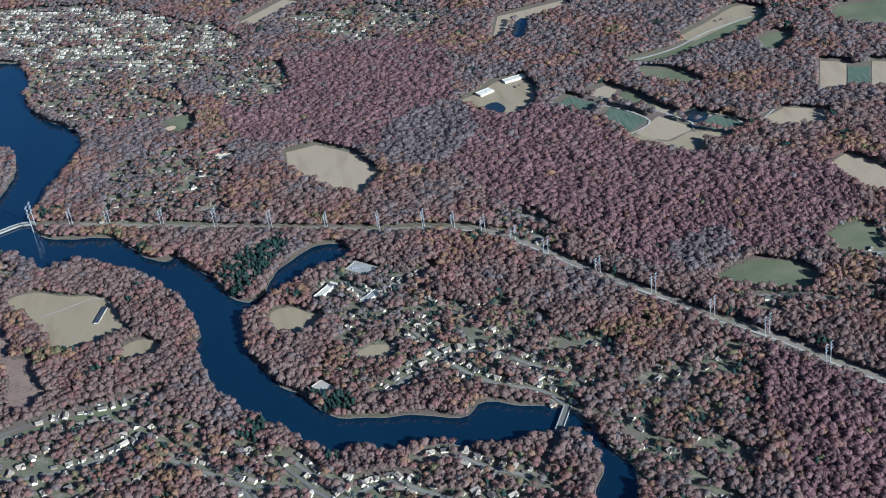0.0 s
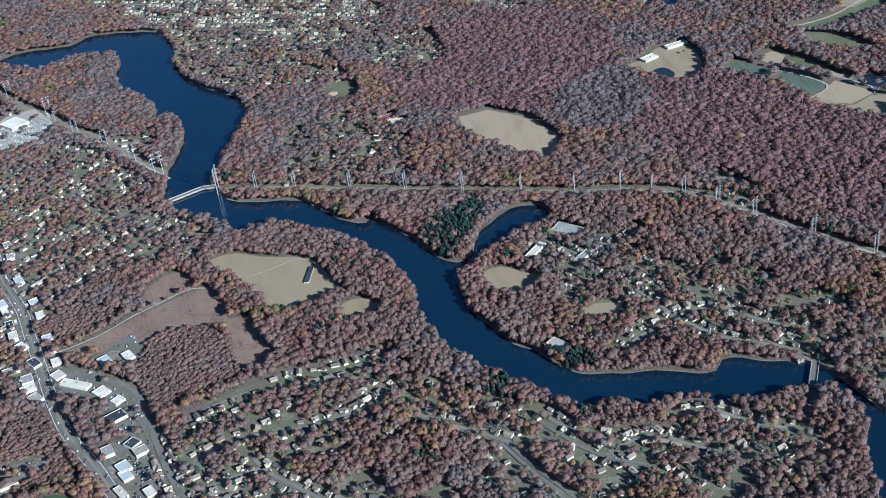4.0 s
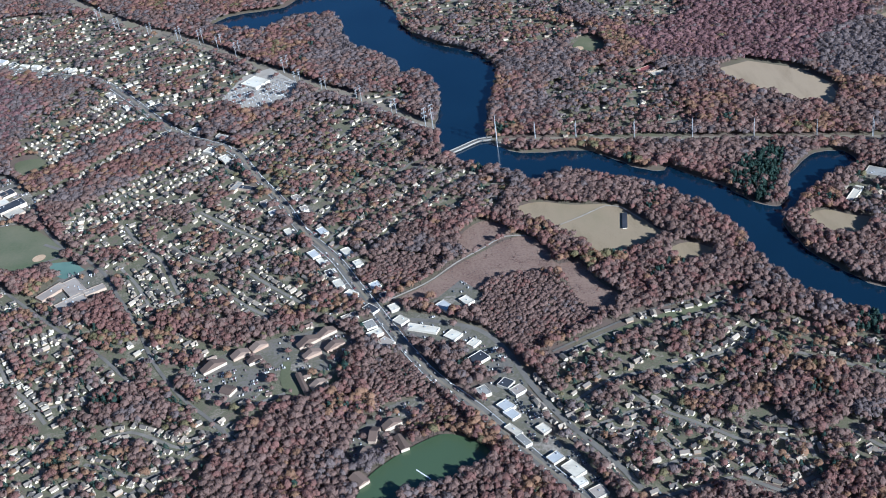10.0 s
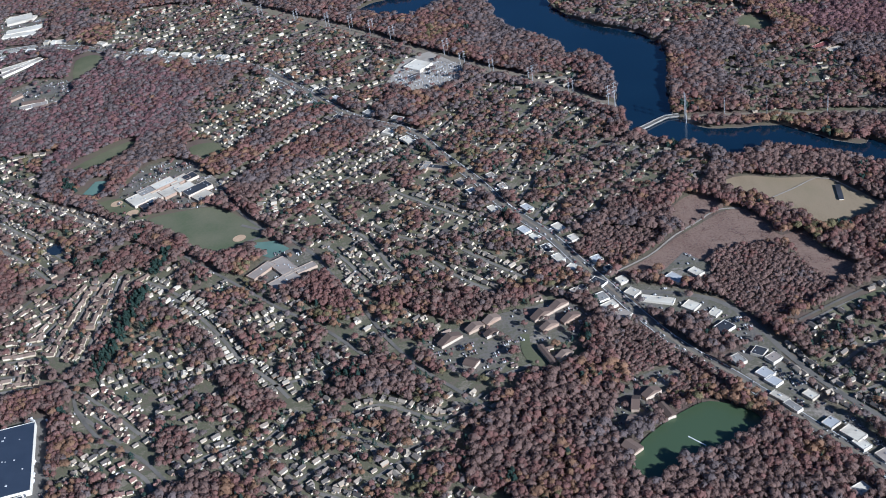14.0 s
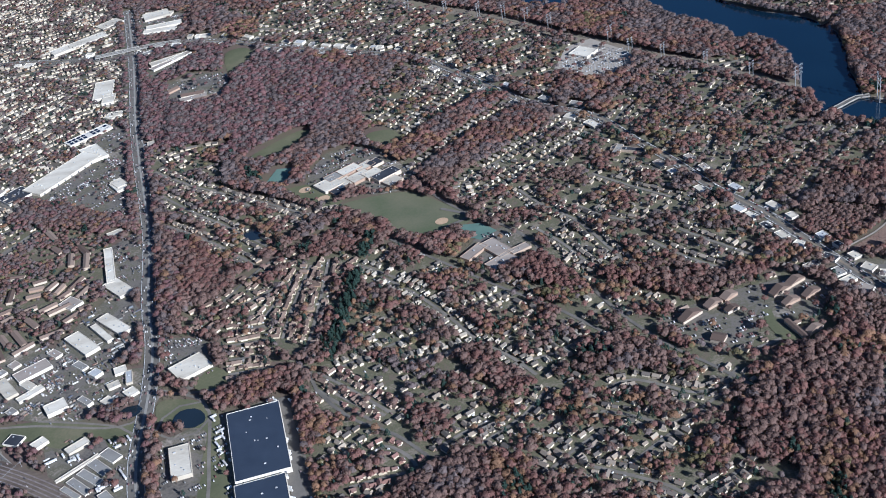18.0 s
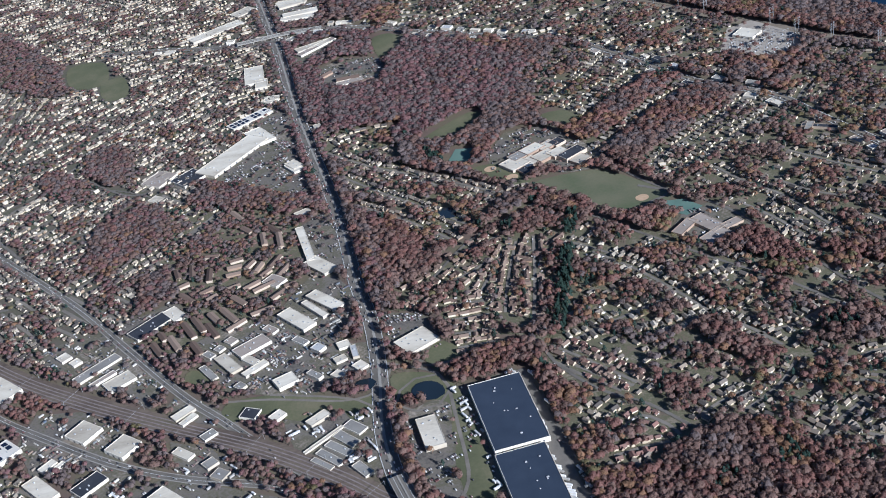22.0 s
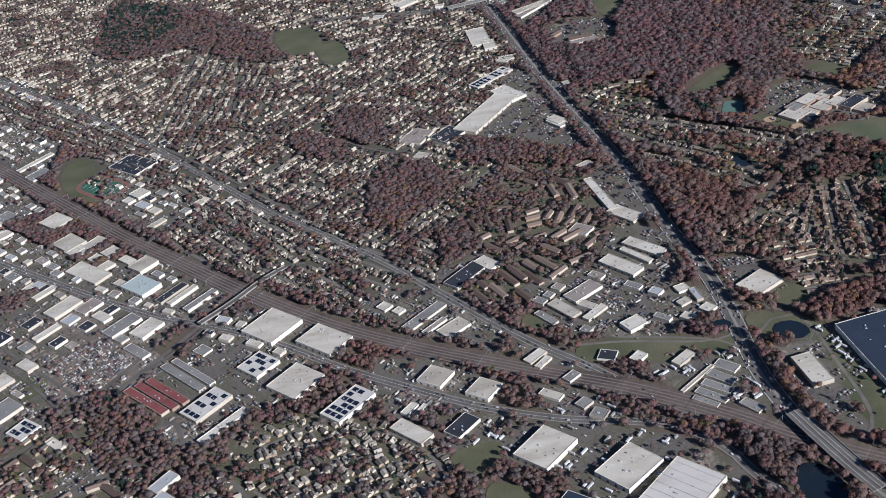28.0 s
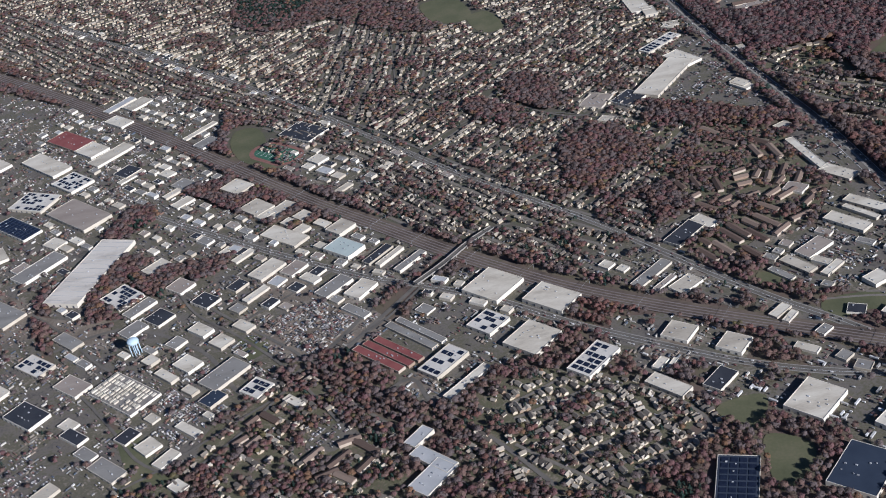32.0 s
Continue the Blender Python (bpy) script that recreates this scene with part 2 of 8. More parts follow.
FIELDS = {
    "meadow_a": [(310, 829.7), (328.8, 834.7), (354.3, 822.4), (382.2, 814), (398.6, 794.4), (409.1, 770.4), (415.1, 758.2), (393.7, 747.1), (375.9, 742.1), (359.3, 743.8), (350.3, 767.5), (332.3, 793.1), (314.8, 812.6)],
    "meadow_b": [(410.8, 738.2), (427.1, 745.2), (444.5, 727), (433.3, 718.2), (416.4, 716.3)],
    "heath_a": [(201.7, 725.3), (230.6, 743.0), (256.4, 762.4), (282.5, 778.7), (301.7, 788.6), (316.3, 785.1), (324.7, 762.2), (329.3, 743.6), (346.2, 744.1), (351.0, 719.9), (364.6, 692.8), (358.9, 678.3), (345.9, 673.7), (335.1, 695.4), (330.9, 721.9), (313.1, 736.0), (288.4, 737.8), (261.7, 726.8), (240.8, 725.3), (219.7, 720.4)],
    "heath_b": [(263.6, 803.4), (283.7, 818.8), (302.1, 796.0), (284.3, 783.9), (268.8, 773.9), (260.2, 779.6)],
    "plough_a": [(529.6, 1020.1), (557.9, 1026.2), (594, 996.4), (610.6, 959.9), (609, 937.2), (595.3, 914), (574.1, 932.5), (548.4, 964.6), (530.9, 994.8)],
    "meadow_c": [(699.7, 1076.1), (720.8, 1089), (740.5, 1109.8), (767.9, 1102.8), (771.3, 1071.4), (763.6, 1041.1), (739.7, 1026.4), (716, 1050.9)],
    "plough_b": [(844.7, 957.7), (871.9, 984.3), (891.1, 958.7), (893, 948.7), (868.1, 935.1), (849.7, 946.8)],
    "meadow_f": [(834.1, 949.6), (848.4, 951.8), (867.6, 933), (893.1, 945.2), (895.7, 911.7), (887, 898.2), (862.2, 915.9)],
    "crop_a": [(785.5, 1036.2), (802.9, 1053.7), (826.5, 1024.7), (814.4, 1007.4)],
    "crop_b": [(822.3, 999.8), (835.5, 1016.5), (863.3, 981.1), (837.5, 960)],
    "plough_c": [(820.6, 1054.1), (839.4, 1065), (848.5, 1051), (834.1, 1027.2)],
    "lawn_p": [(845.7, 1028.4), (856.1, 1045.7), (870.1, 1019.9), (868.6, 1002.7)],
    "plough_j": [(868.4, 997.8), (874.6, 1005.7), (889.5, 985.7), (884.6, 978.8)],
    "crop_d": [(898, 951.7), (918.9, 970.8), (945.1, 945.3), (928.5, 927.8)],
    "meadow_g": [(895.2, 945.6), (924.8, 925.6), (905.7, 915.1), (898.6, 921.8)],
    "plough_d": [(951.7, 946.7), (983.8, 965.8), (1018.7, 947.8), (1004.8, 917.4), (964.8, 924.9)],
    "plough_e": [(981.5, 854.6), (1003.5, 868.4), (1023.9, 836.2), (1039.6, 797.3), (1012.5, 786.9), (989.3, 807.9)],
    "plough_f": [(1046.7, 1051.3), (1068.6, 1040.4), (1045.6, 981.9), (1022.5, 983.6)],
    "plough_k": [(1091.2, 1034.9), (1135, 1013.3), (1111, 958.9), (1067.8, 976.6)],
    "meadow_h": [(938.4, 1154.7), (973.2, 1183.3), (1013.2, 1215.1), (1034.1, 1203.1), (1030, 1180.9), (991.3, 1163.1), (954.8, 1139.1)],
    "lawn_q": [(1010.6, 1120.9), (1030, 1132.1), (1043.5, 1123.8), (1019.6, 1087.3), (1006.1, 1089.4)],
    "lawn_r": [(939.3, 746.9), (960.8, 757.7), (978, 757), (975, 728.4), (946.4, 720.4)],
    "crop_c": [(1065.8, 1030.3), (1084.9, 1023.4), (1068.2, 981.6), (1049.6, 988.2)],
    "lawn_a": [(848.3, 716.2), (882.2, 730.4), (916.9, 708.9), (907, 681.5), (869.7, 691.5), (852.9, 703.6)],
    "lawn_b": [(1108.2, 1171.6), (1162.8, 1175.1), (1213.2, 1163.1), (1181.9, 1093.6), (1134.8, 1107.2), (1099.8, 1133.6)],
    "lawn_s": [(873.1, 1115.1), (928.6, 1128.9), (1021.9, 1184.1), (1024.3, 1163.3), (948.5, 1116.9), (892, 1098)],
    "lawn_c": [(878.4, 1088.6), (909.3, 1077.4), (926.8, 1039.5), (887.5, 1057.5)],
    "plough_h": [(764.5, 1282.8), (797.7, 1291.1), (845.3, 1304.9), (848, 1285.4), (806.4, 1266.2), (777.1, 1260.3), (757.3, 1209.3), (750.9, 1219.9)],
    "plough_i": [(465.5, 1373.3), (521.5, 1437.3), (545.7, 1417.5), (489.3, 1358.6)],
    "lawn_d": [(406.7, 1112.2), (421.9, 1133.5), (437.2, 1119), (433.4, 1094.4), (413.6, 1098.3)],
    "meadow_d": [(525, 746.1), (541.8, 749.1), (554.4, 734.7), (537.7, 724.5), (523.1, 734.1)],
    "school_lawn": [(-158.3, 922.6), (-136.1, 929.5), (-102, 927.1), (-83.8, 910.5), (-54, 866.6), (-75.1, 849.5), (-107.1, 851.6), (-124.1, 877.3), (-142.1, 897.6)],
    "lawn_e": [(-207.8, 965.7), (-190.1, 971.8), (-170.1, 957.1), (-156.5, 936.9), (-165.6, 924.3), (-190, 936)],
    "meadow_i": [(520.4, 755.3), (534.5, 759.4), (550.0, 746.7), (562.4, 739.1), (551.0, 722.8), (533.6, 720.1), (521.2, 735.2)],
    "meadow_j": [(581.1, 686.2), (592.3, 695.2), (609.6, 689.3), (606.2, 679.8), (592.2, 678.6)],
    "lawn_x": [(-281.4, 1315.8), (-262.5, 1323.7), (-248.7, 1300.9), (-259.8, 1266.1), (-271.2, 1248.1), (-278.9, 1274.6)],
    "lawn_y": [(-267.9, 710.3), (-246.1, 717.1), (-244.7, 694.0), (-260.2, 688.9)],
    "court_a": [(-227.1, 985.4), (-216.4, 1011.8), (-200.7, 1009.2), (-209, 975.5)],
    "lawn_f": [(-244, 1044.9), (-196.1, 1083.5), (-186.7, 1070), (-211.7, 1037.1), (-232.8, 1031.5)],
    "lawn_g": [(-132.5, 1048.4), (-109.8, 1051.4), (-101.9, 1030.3), (-117, 1014.2)],
    "court_b": [(-67.4, 857.6), (-47, 855), (-35.2, 839.2), (-50, 829.5), (-62.4, 839.8)],
    "lawn_h": [(126.4, 677.5), (132.1, 675.9), (131.8, 656.8), (143.3, 641.3), (155.1, 644.3), (162.3, 654.8), (163.8, 638.8), (138.2, 630.5), (125.5, 652.2)],
    "lawn_i": [(-261.9, 718), (-252.6, 722.1), (-244.5, 704.8), (-260.3, 692.6), (-265.3, 701.3)],
    "lawn_j": [(-481.6, 575.8), (-457.7, 561.1), (-469, 537.3), (-486.5, 528), (-488.4, 542.7)],
    "lawn_k": [(-840.8, 1148.6), (-820.2, 1146.2), (-808.9, 1111.1), (-817.8, 1097.1), (-796.4, 1049.1), (-831.4, 1079.5), (-845.4, 1120)],
    "lawn_u": [(-247.1, 636.3), (-241.7, 634.7), (-234.7, 557.4), (-249.3, 551.3), (-256.7, 594.1)],
    "lawn_l": [(-408.5, 692), (-376.7, 695), (-316, 674), (-299.4, 685.2), (-302.1, 669.5), (-317.4, 649), (-329.5, 666.7), (-353.8, 660.4), (-380.8, 675.3), (-404.2, 673.1)],
    "lawn_m": [(-291.4, 692.7), (-262.5, 685.8), (-245.6, 657.6), (-249.8, 615.7), (-256.2, 617.7), (-255.3, 651.2), (-271.2, 659.5), (-288.3, 665)],
    "lawn_n": [(-436.6, 741.2), (-414.4, 726.7), (-420.4, 714.7), (-439, 724.2)],
    "lawn_o": [(310.6, 632.1), (344, 651.5), (385, 663.4), (426.2, 672.4), (420.2, 663.9), (382.8, 652.9), (341.8, 638.2)],
    "lawn_t": [(-503.4, 606.8), (-486.1, 613.4), (-470.7, 610), (-481.6, 583.6), (-494.7, 587.3)],
    "lawn_v": [(-639.1, 1394.8), (-598.5, 1392.8), (-585.3, 1327.5), (-624.3, 1329.3)],
    "lawn_w": [(-590.4, 1326.6), (-566.6, 1335.2), (-554.3, 1281.6), (-579.1, 1277.4)],
}
YARDS = {
    "lot_school": [(-183.1, 1001.9), (-170.5, 1027.2), (-143.5, 1031.7), (-120.8, 1010.2), (-101.4, 975.6), (-92.3, 945.5), (-109.8, 931.1), (-129.3, 931.4), (-146.8, 944.5), (-174.2, 942.5), (-192.9, 963.5)],
    "lot_mall": [(-455.9, 1052.5), (-386.3, 1110.5), (-368.1, 1102.1), (-384.9, 1045.6), (-422.5, 1020.2), (-447.2, 1033.1)],
    "lot_mall_b": [(-363, 919.2), (-345.9, 932.8), (-331.3, 877.1), (-323.3, 841.5), (-338.4, 833.9)],
    "lot_wh": [(-253, 666.8), (-208.7, 675.8), (-197.2, 669), (-175.4, 523.8), (-193.5, 518.3), (-227.5, 523.4)],
    "lot_store": [(-292.3, 765.3), (-270, 763.6), (-254.2, 748.9), (-255, 716.3), (-274.5, 716.7), (-287.9, 729.2)],
    "lot_ind_a": [(-1016.1, 1042.1), (-926, 1083.5), (-783.5, 925.6), (-715.5, 928.4), (-655.9, 843.9), (-714.3, 792.5), (-681.4, 718.4), (-730.3, 740.4), (-763.9, 751), (-805.9, 711.3), (-853, 676.6), (-945.8, 739.9)],
    "lot_ind_b": [(-1062, 1239.8), (-1037.5, 1299.9), (-927.9, 1168.9), (-839.7, 1048.8), (-918.4, 1036.4), (-1010.8, 1019.5)],
    "lot_ind_c": [(-679.5, 803.7), (-625.7, 824.8), (-560.5, 752), (-584.8, 721.2), (-619.4, 692.6), (-682.7, 662.7), (-701.7, 692.6)],
    "lot_ind_d": [(-472.3, 619.3), (-442, 627.4), (-411.9, 612.9), (-364.3, 588.2), (-331.1, 548), (-349.3, 519.7), (-425.9, 540.1), (-437.7, 567.5), (-468.7, 591.4)],
    "lot_ind_e": [(-945.8, 739.9), (-853, 676.6), (-823.7, 691.9), (-778.1, 715.6), (-811.4, 765.9), (-901.5, 794.3), (-966.7, 829.6)],
    "lot_ind_f": [(-428.7, 754.3), (-393.3, 779.8), (-367.6, 779.1), (-351.5, 744.8), (-302.4, 736.7), (-301.1, 702), (-353.3, 685.1), (-408.7, 707.7)],
    "lot_ind_g": [(-369.2, 671), (-300.9, 657.6), (-303.1, 590.7), (-355.3, 620.8)],
    "lot_strip": [(197.4, 724), (239.2, 700.3), (263.5, 677.7), (272.8, 651), (259.7, 654.4), (241.5, 671.8), (218.1, 674.6)],
    "lot_strip_b": [(253.9, 605.2), (275, 614.3), (285.6, 578.3), (304.7, 537.7), (317.3, 509.9), (298.8, 519.7), (273.6, 565.2)],
    "lot_sub": [(58.5, 1122.2), (87.5, 1172), (139.7, 1123.3), (128.6, 1086.1), (86.4, 1076.1)],
    "lot_ind_h": [(-1007.9, 1279.2), (-948.5, 1303.9), (-854.5, 1196.3), (-858.9, 1126.9), (-894.2, 1135.7), (-945, 1202.5)],
    "lot_ind_i": [(-789.3, 1103.5), (-766.3, 1087.7), (-716.3, 1032), (-695.5, 990.9), (-723.3, 965.7), (-762.5, 1001.8), (-796.7, 1048.2)],
    "lot_ind_j": [(-533.5, 792.1), (-492.1, 785.3), (-470.9, 747.2), (-487.4, 727.4), (-516.5, 744.4), (-534.4, 773)],
    "lot_ind_k": [(-503.9, 814), (-458.9, 840.1), (-441.3, 820.3), (-482.6, 789.9)],
    "lot_lower_school": [(-69.1, 810.5), (-48.7, 840.4), (-23.2, 844), (-2.9, 800.7), (-31.9, 781.8), (-54.3, 793.2)],
    "lot_flats_a": [(165.8, 569.4), (174.8, 594.0), (192.9, 613.7), (215.5, 617.9), (222.3, 607.5), (207.2, 593.2), (192.7, 575.1), (181.0, 562.2), (170.1, 556.6)],
    "lot_flats_b": [(57.6, 682.4), (85.0, 696.8), (117.1, 705.0), (161.7, 710.1), (180.0, 684.9), (158.8, 659.5), (124.2, 667.2), (108.5, 640.6), (85.8, 640.3), (66.2, 663.3)],
    "lot_flats_c": [(-342.9, 1256.6), (-316.6, 1275.7), (-278.2, 1261.8), (-268.7, 1224.6), (-277.1, 1192.2), (-315.2, 1187.3), (-335.2, 1209.6)],
    "lot_canopy": [(-399.3, 1468.4), (-385.7, 1504.6), (-339.5, 1468.2), (-341.5, 1412.9), (-385.0, 1406.4)],
    "lot_row_d": [(-368.0, 1298.3), (-328.6, 1342.3), (-314.3, 1325.8), (-343.1, 1290.5), (-360.5, 1276.4)],
    "lot_deal": [(-296.3, 772.2), (-266.8, 761.5), (-259.8, 724.6), (-269.8, 699.3), (-291, 720.8)],
    "lot_row_a": [(247.9, 619.3), (282.1, 622.2), (294.8, 566.8), (278.1, 557.6), (262.9, 591.8)],
    "lot_row_b": [(280.1, 541.5), (303.7, 551.1), (325.3, 489.2), (304.6, 485), (293.9, 510.8)],
    "lot_row_c": [(230.6, 716.9), (256.8, 742.7), (272.1, 719.3), (266.1, 702.8), (240, 703.3)],
    "lot_ind_l": [(-546.2, 721.3), (-511.9, 715), (-484.4, 690.7), (-463, 663.5), (-476.7, 642.2), (-511.8, 654), (-534.1, 641.8), (-540.6, 662.8), (-553.9, 688.7)],
    "lot_ind_m": [(-504.3, 642.8), (-478.5, 642.7), (-459.4, 636.9), (-471.1, 611.7), (-485.9, 614.4), (-504.8, 608.9)],
    "lot_ind_n": [(-489.6, 752.3), (-460.9, 751.3), (-452.4, 723.1), (-461.7, 703.3), (-479, 720)],
    "lot_ind_o": [(-559.5, 800.9), (-523.1, 813.8), (-486.4, 797.4), (-472.6, 766.7), (-490.4, 735.8), (-514.9, 749.1), (-545.1, 774.2)],
    "lot_ind_p": [(-443.8, 716.7), (-426.9, 704.1), (-399.5, 675.1), (-390.6, 653.1), (-402.5, 650.7), (-429.2, 678.2), (-451, 701.8)],
    "lot_ind_q": [(-895, 700.6), (-873.4, 712.6), (-833, 688.9), (-834.9, 655.2), (-859.4, 644.4), (-905.4, 647.1)],
    "lot_ind_r": [(-444.1, 663.8), (-414.3, 648.2), (-390.4, 617), (-402.5, 612.1), (-437, 631.2)],
    "lot_mall_c": [(-453.2, 1050.7), (-423.7, 1099.2), (-400.6, 1155), (-385.4, 1183.3), (-369.4, 1141.4), (-355.7, 1017.7), (-345.9, 964.6), (-377.8, 985.4), (-423.7, 1025.3)],
    "lot_mall_d": [(-355.8, 922.6), (-339, 941.3), (-322.5, 886.5), (-314.9, 843.3), (-328.4, 843.7), (-342.1, 875.2)],
    "lot_sub_b": [(56.6, 1116.4), (78.3, 1168), (106.1, 1178.9), (136.9, 1127.9), (117.5, 1096.2), (88.9, 1081.1)],
    "lot_ind_s": [(-1254.2, 1430.8), (-1138.7, 1384.1), (-1033.5, 1288.7), (-933.2, 1152.5), (-939.5, 1073.8), (-972.7, 1011.8), (-990.9, 872.7), (-983.8, 838.7), (-945.1, 755.1), (-899.2, 703.2), (-871, 671.4), (-888.1, 631), (-900.4, 594.9), (-1016.9, 624.9)],
    "lot_office": [(-286.2, 649.6), (-255.9, 662.2), (-243.9, 625.5), (-248.8, 557), (-261.8, 550.6), (-280.6, 591.3)],
    "lot_dirt_a": [(-792.6, 799), (-756.6, 813.5), (-711.2, 785), (-695.5, 762.6), (-721.7, 741.1), (-746.4, 740), (-778.1, 765.6)],
    "lot_dirt_b": [(-882.8, 718.4), (-863.6, 734.8), (-828.3, 708.7), (-832, 682.8), (-853.9, 694.9)],
    "lot_dirt_c": [(-537.9, 683.7), (-516.2, 686.5), (-499.4, 671.7), (-506.4, 652.4), (-528.7, 653.2)],
    "lot_dirt_d": [(-687.8, 701.3), (-671.9, 702.8), (-671.7, 674.9), (-687.2, 676.5), (-699.4, 692.3)],
    "lot_ind_t": [(-378.9, 787.9), (-359.4, 823.9), (-340, 854.4), (-317.1, 810.7), (-315.3, 768.7), (-329.1, 744.5), (-312.7, 700), (-348.3, 697.4), (-389.6, 758.8)],
    "lot_ind_u": [(-435.1, 775.7), (-408.6, 796.9), (-375.6, 779.6), (-349.9, 710.5), (-366.7, 687), (-411.2, 714.9)],
    "lot_dirt_m": [(-808.1, 787.1), (-782.7, 802.5), (-754.4, 816.0), (-722.1, 780.5), (-739.4, 751.7), (-755.9, 735.0), (-780.8, 744.3)],
    "lot_cars_m": [(-880.3, 727.6), (-862.7, 735.2), (-848.0, 732.0), (-823.1, 691.7), (-837.6, 666.4), (-851.7, 671.6), (-870.0, 694.6)],
    "lot_bare_a": [(-989.8, 872.3), (-949.1, 849.0), (-921.8, 851.0), (-917.6, 800.8), (-938.6, 814.9), (-961.0, 838.9)],
    "lot_bare_b": [(-1030.1, 919.7), (-997.1, 891.3), (-982.8, 838.4), (-1011.1, 838.5)],
    "lot_bare_c": [(-799.0, 872.6), (-756.9, 840.9), (-747.8, 813.7), (-783.1, 814.1), (-806.7, 842.0)],
    "lot_green_a": [(-898.9, 701.9), (-882.3, 697.0), (-862.8, 652.1), (-849.8, 637.6), (-872.8, 627.9), (-887.9, 667.6)],
    "lot_green_b": [(-816.4, 782.5), (-795.9, 784.5), (-788.9, 762.2), (-806.0, 751.0)],
    "lot_cars_n": [(-979.2, 702.2), (-937.3, 672.9), (-926.8, 658.8), (-939.3, 644.9), (-967.6, 652.5)],
    "lot_cars_o": [(-760.8, 659.8), (-736.1, 664.2), (-725.1, 646.5), (-743.8, 635.1), (-762.4, 640.4)],
    "lot_corner": [(206.1, 707.8), (232.8, 695.0), (259.1, 683.8), (277.1, 651.4), (288.7, 617.0), (281.9, 597.2), (270.4, 614.0), (257.8, 638.9), (251.3, 658.2), (214.9, 678.3)],
}
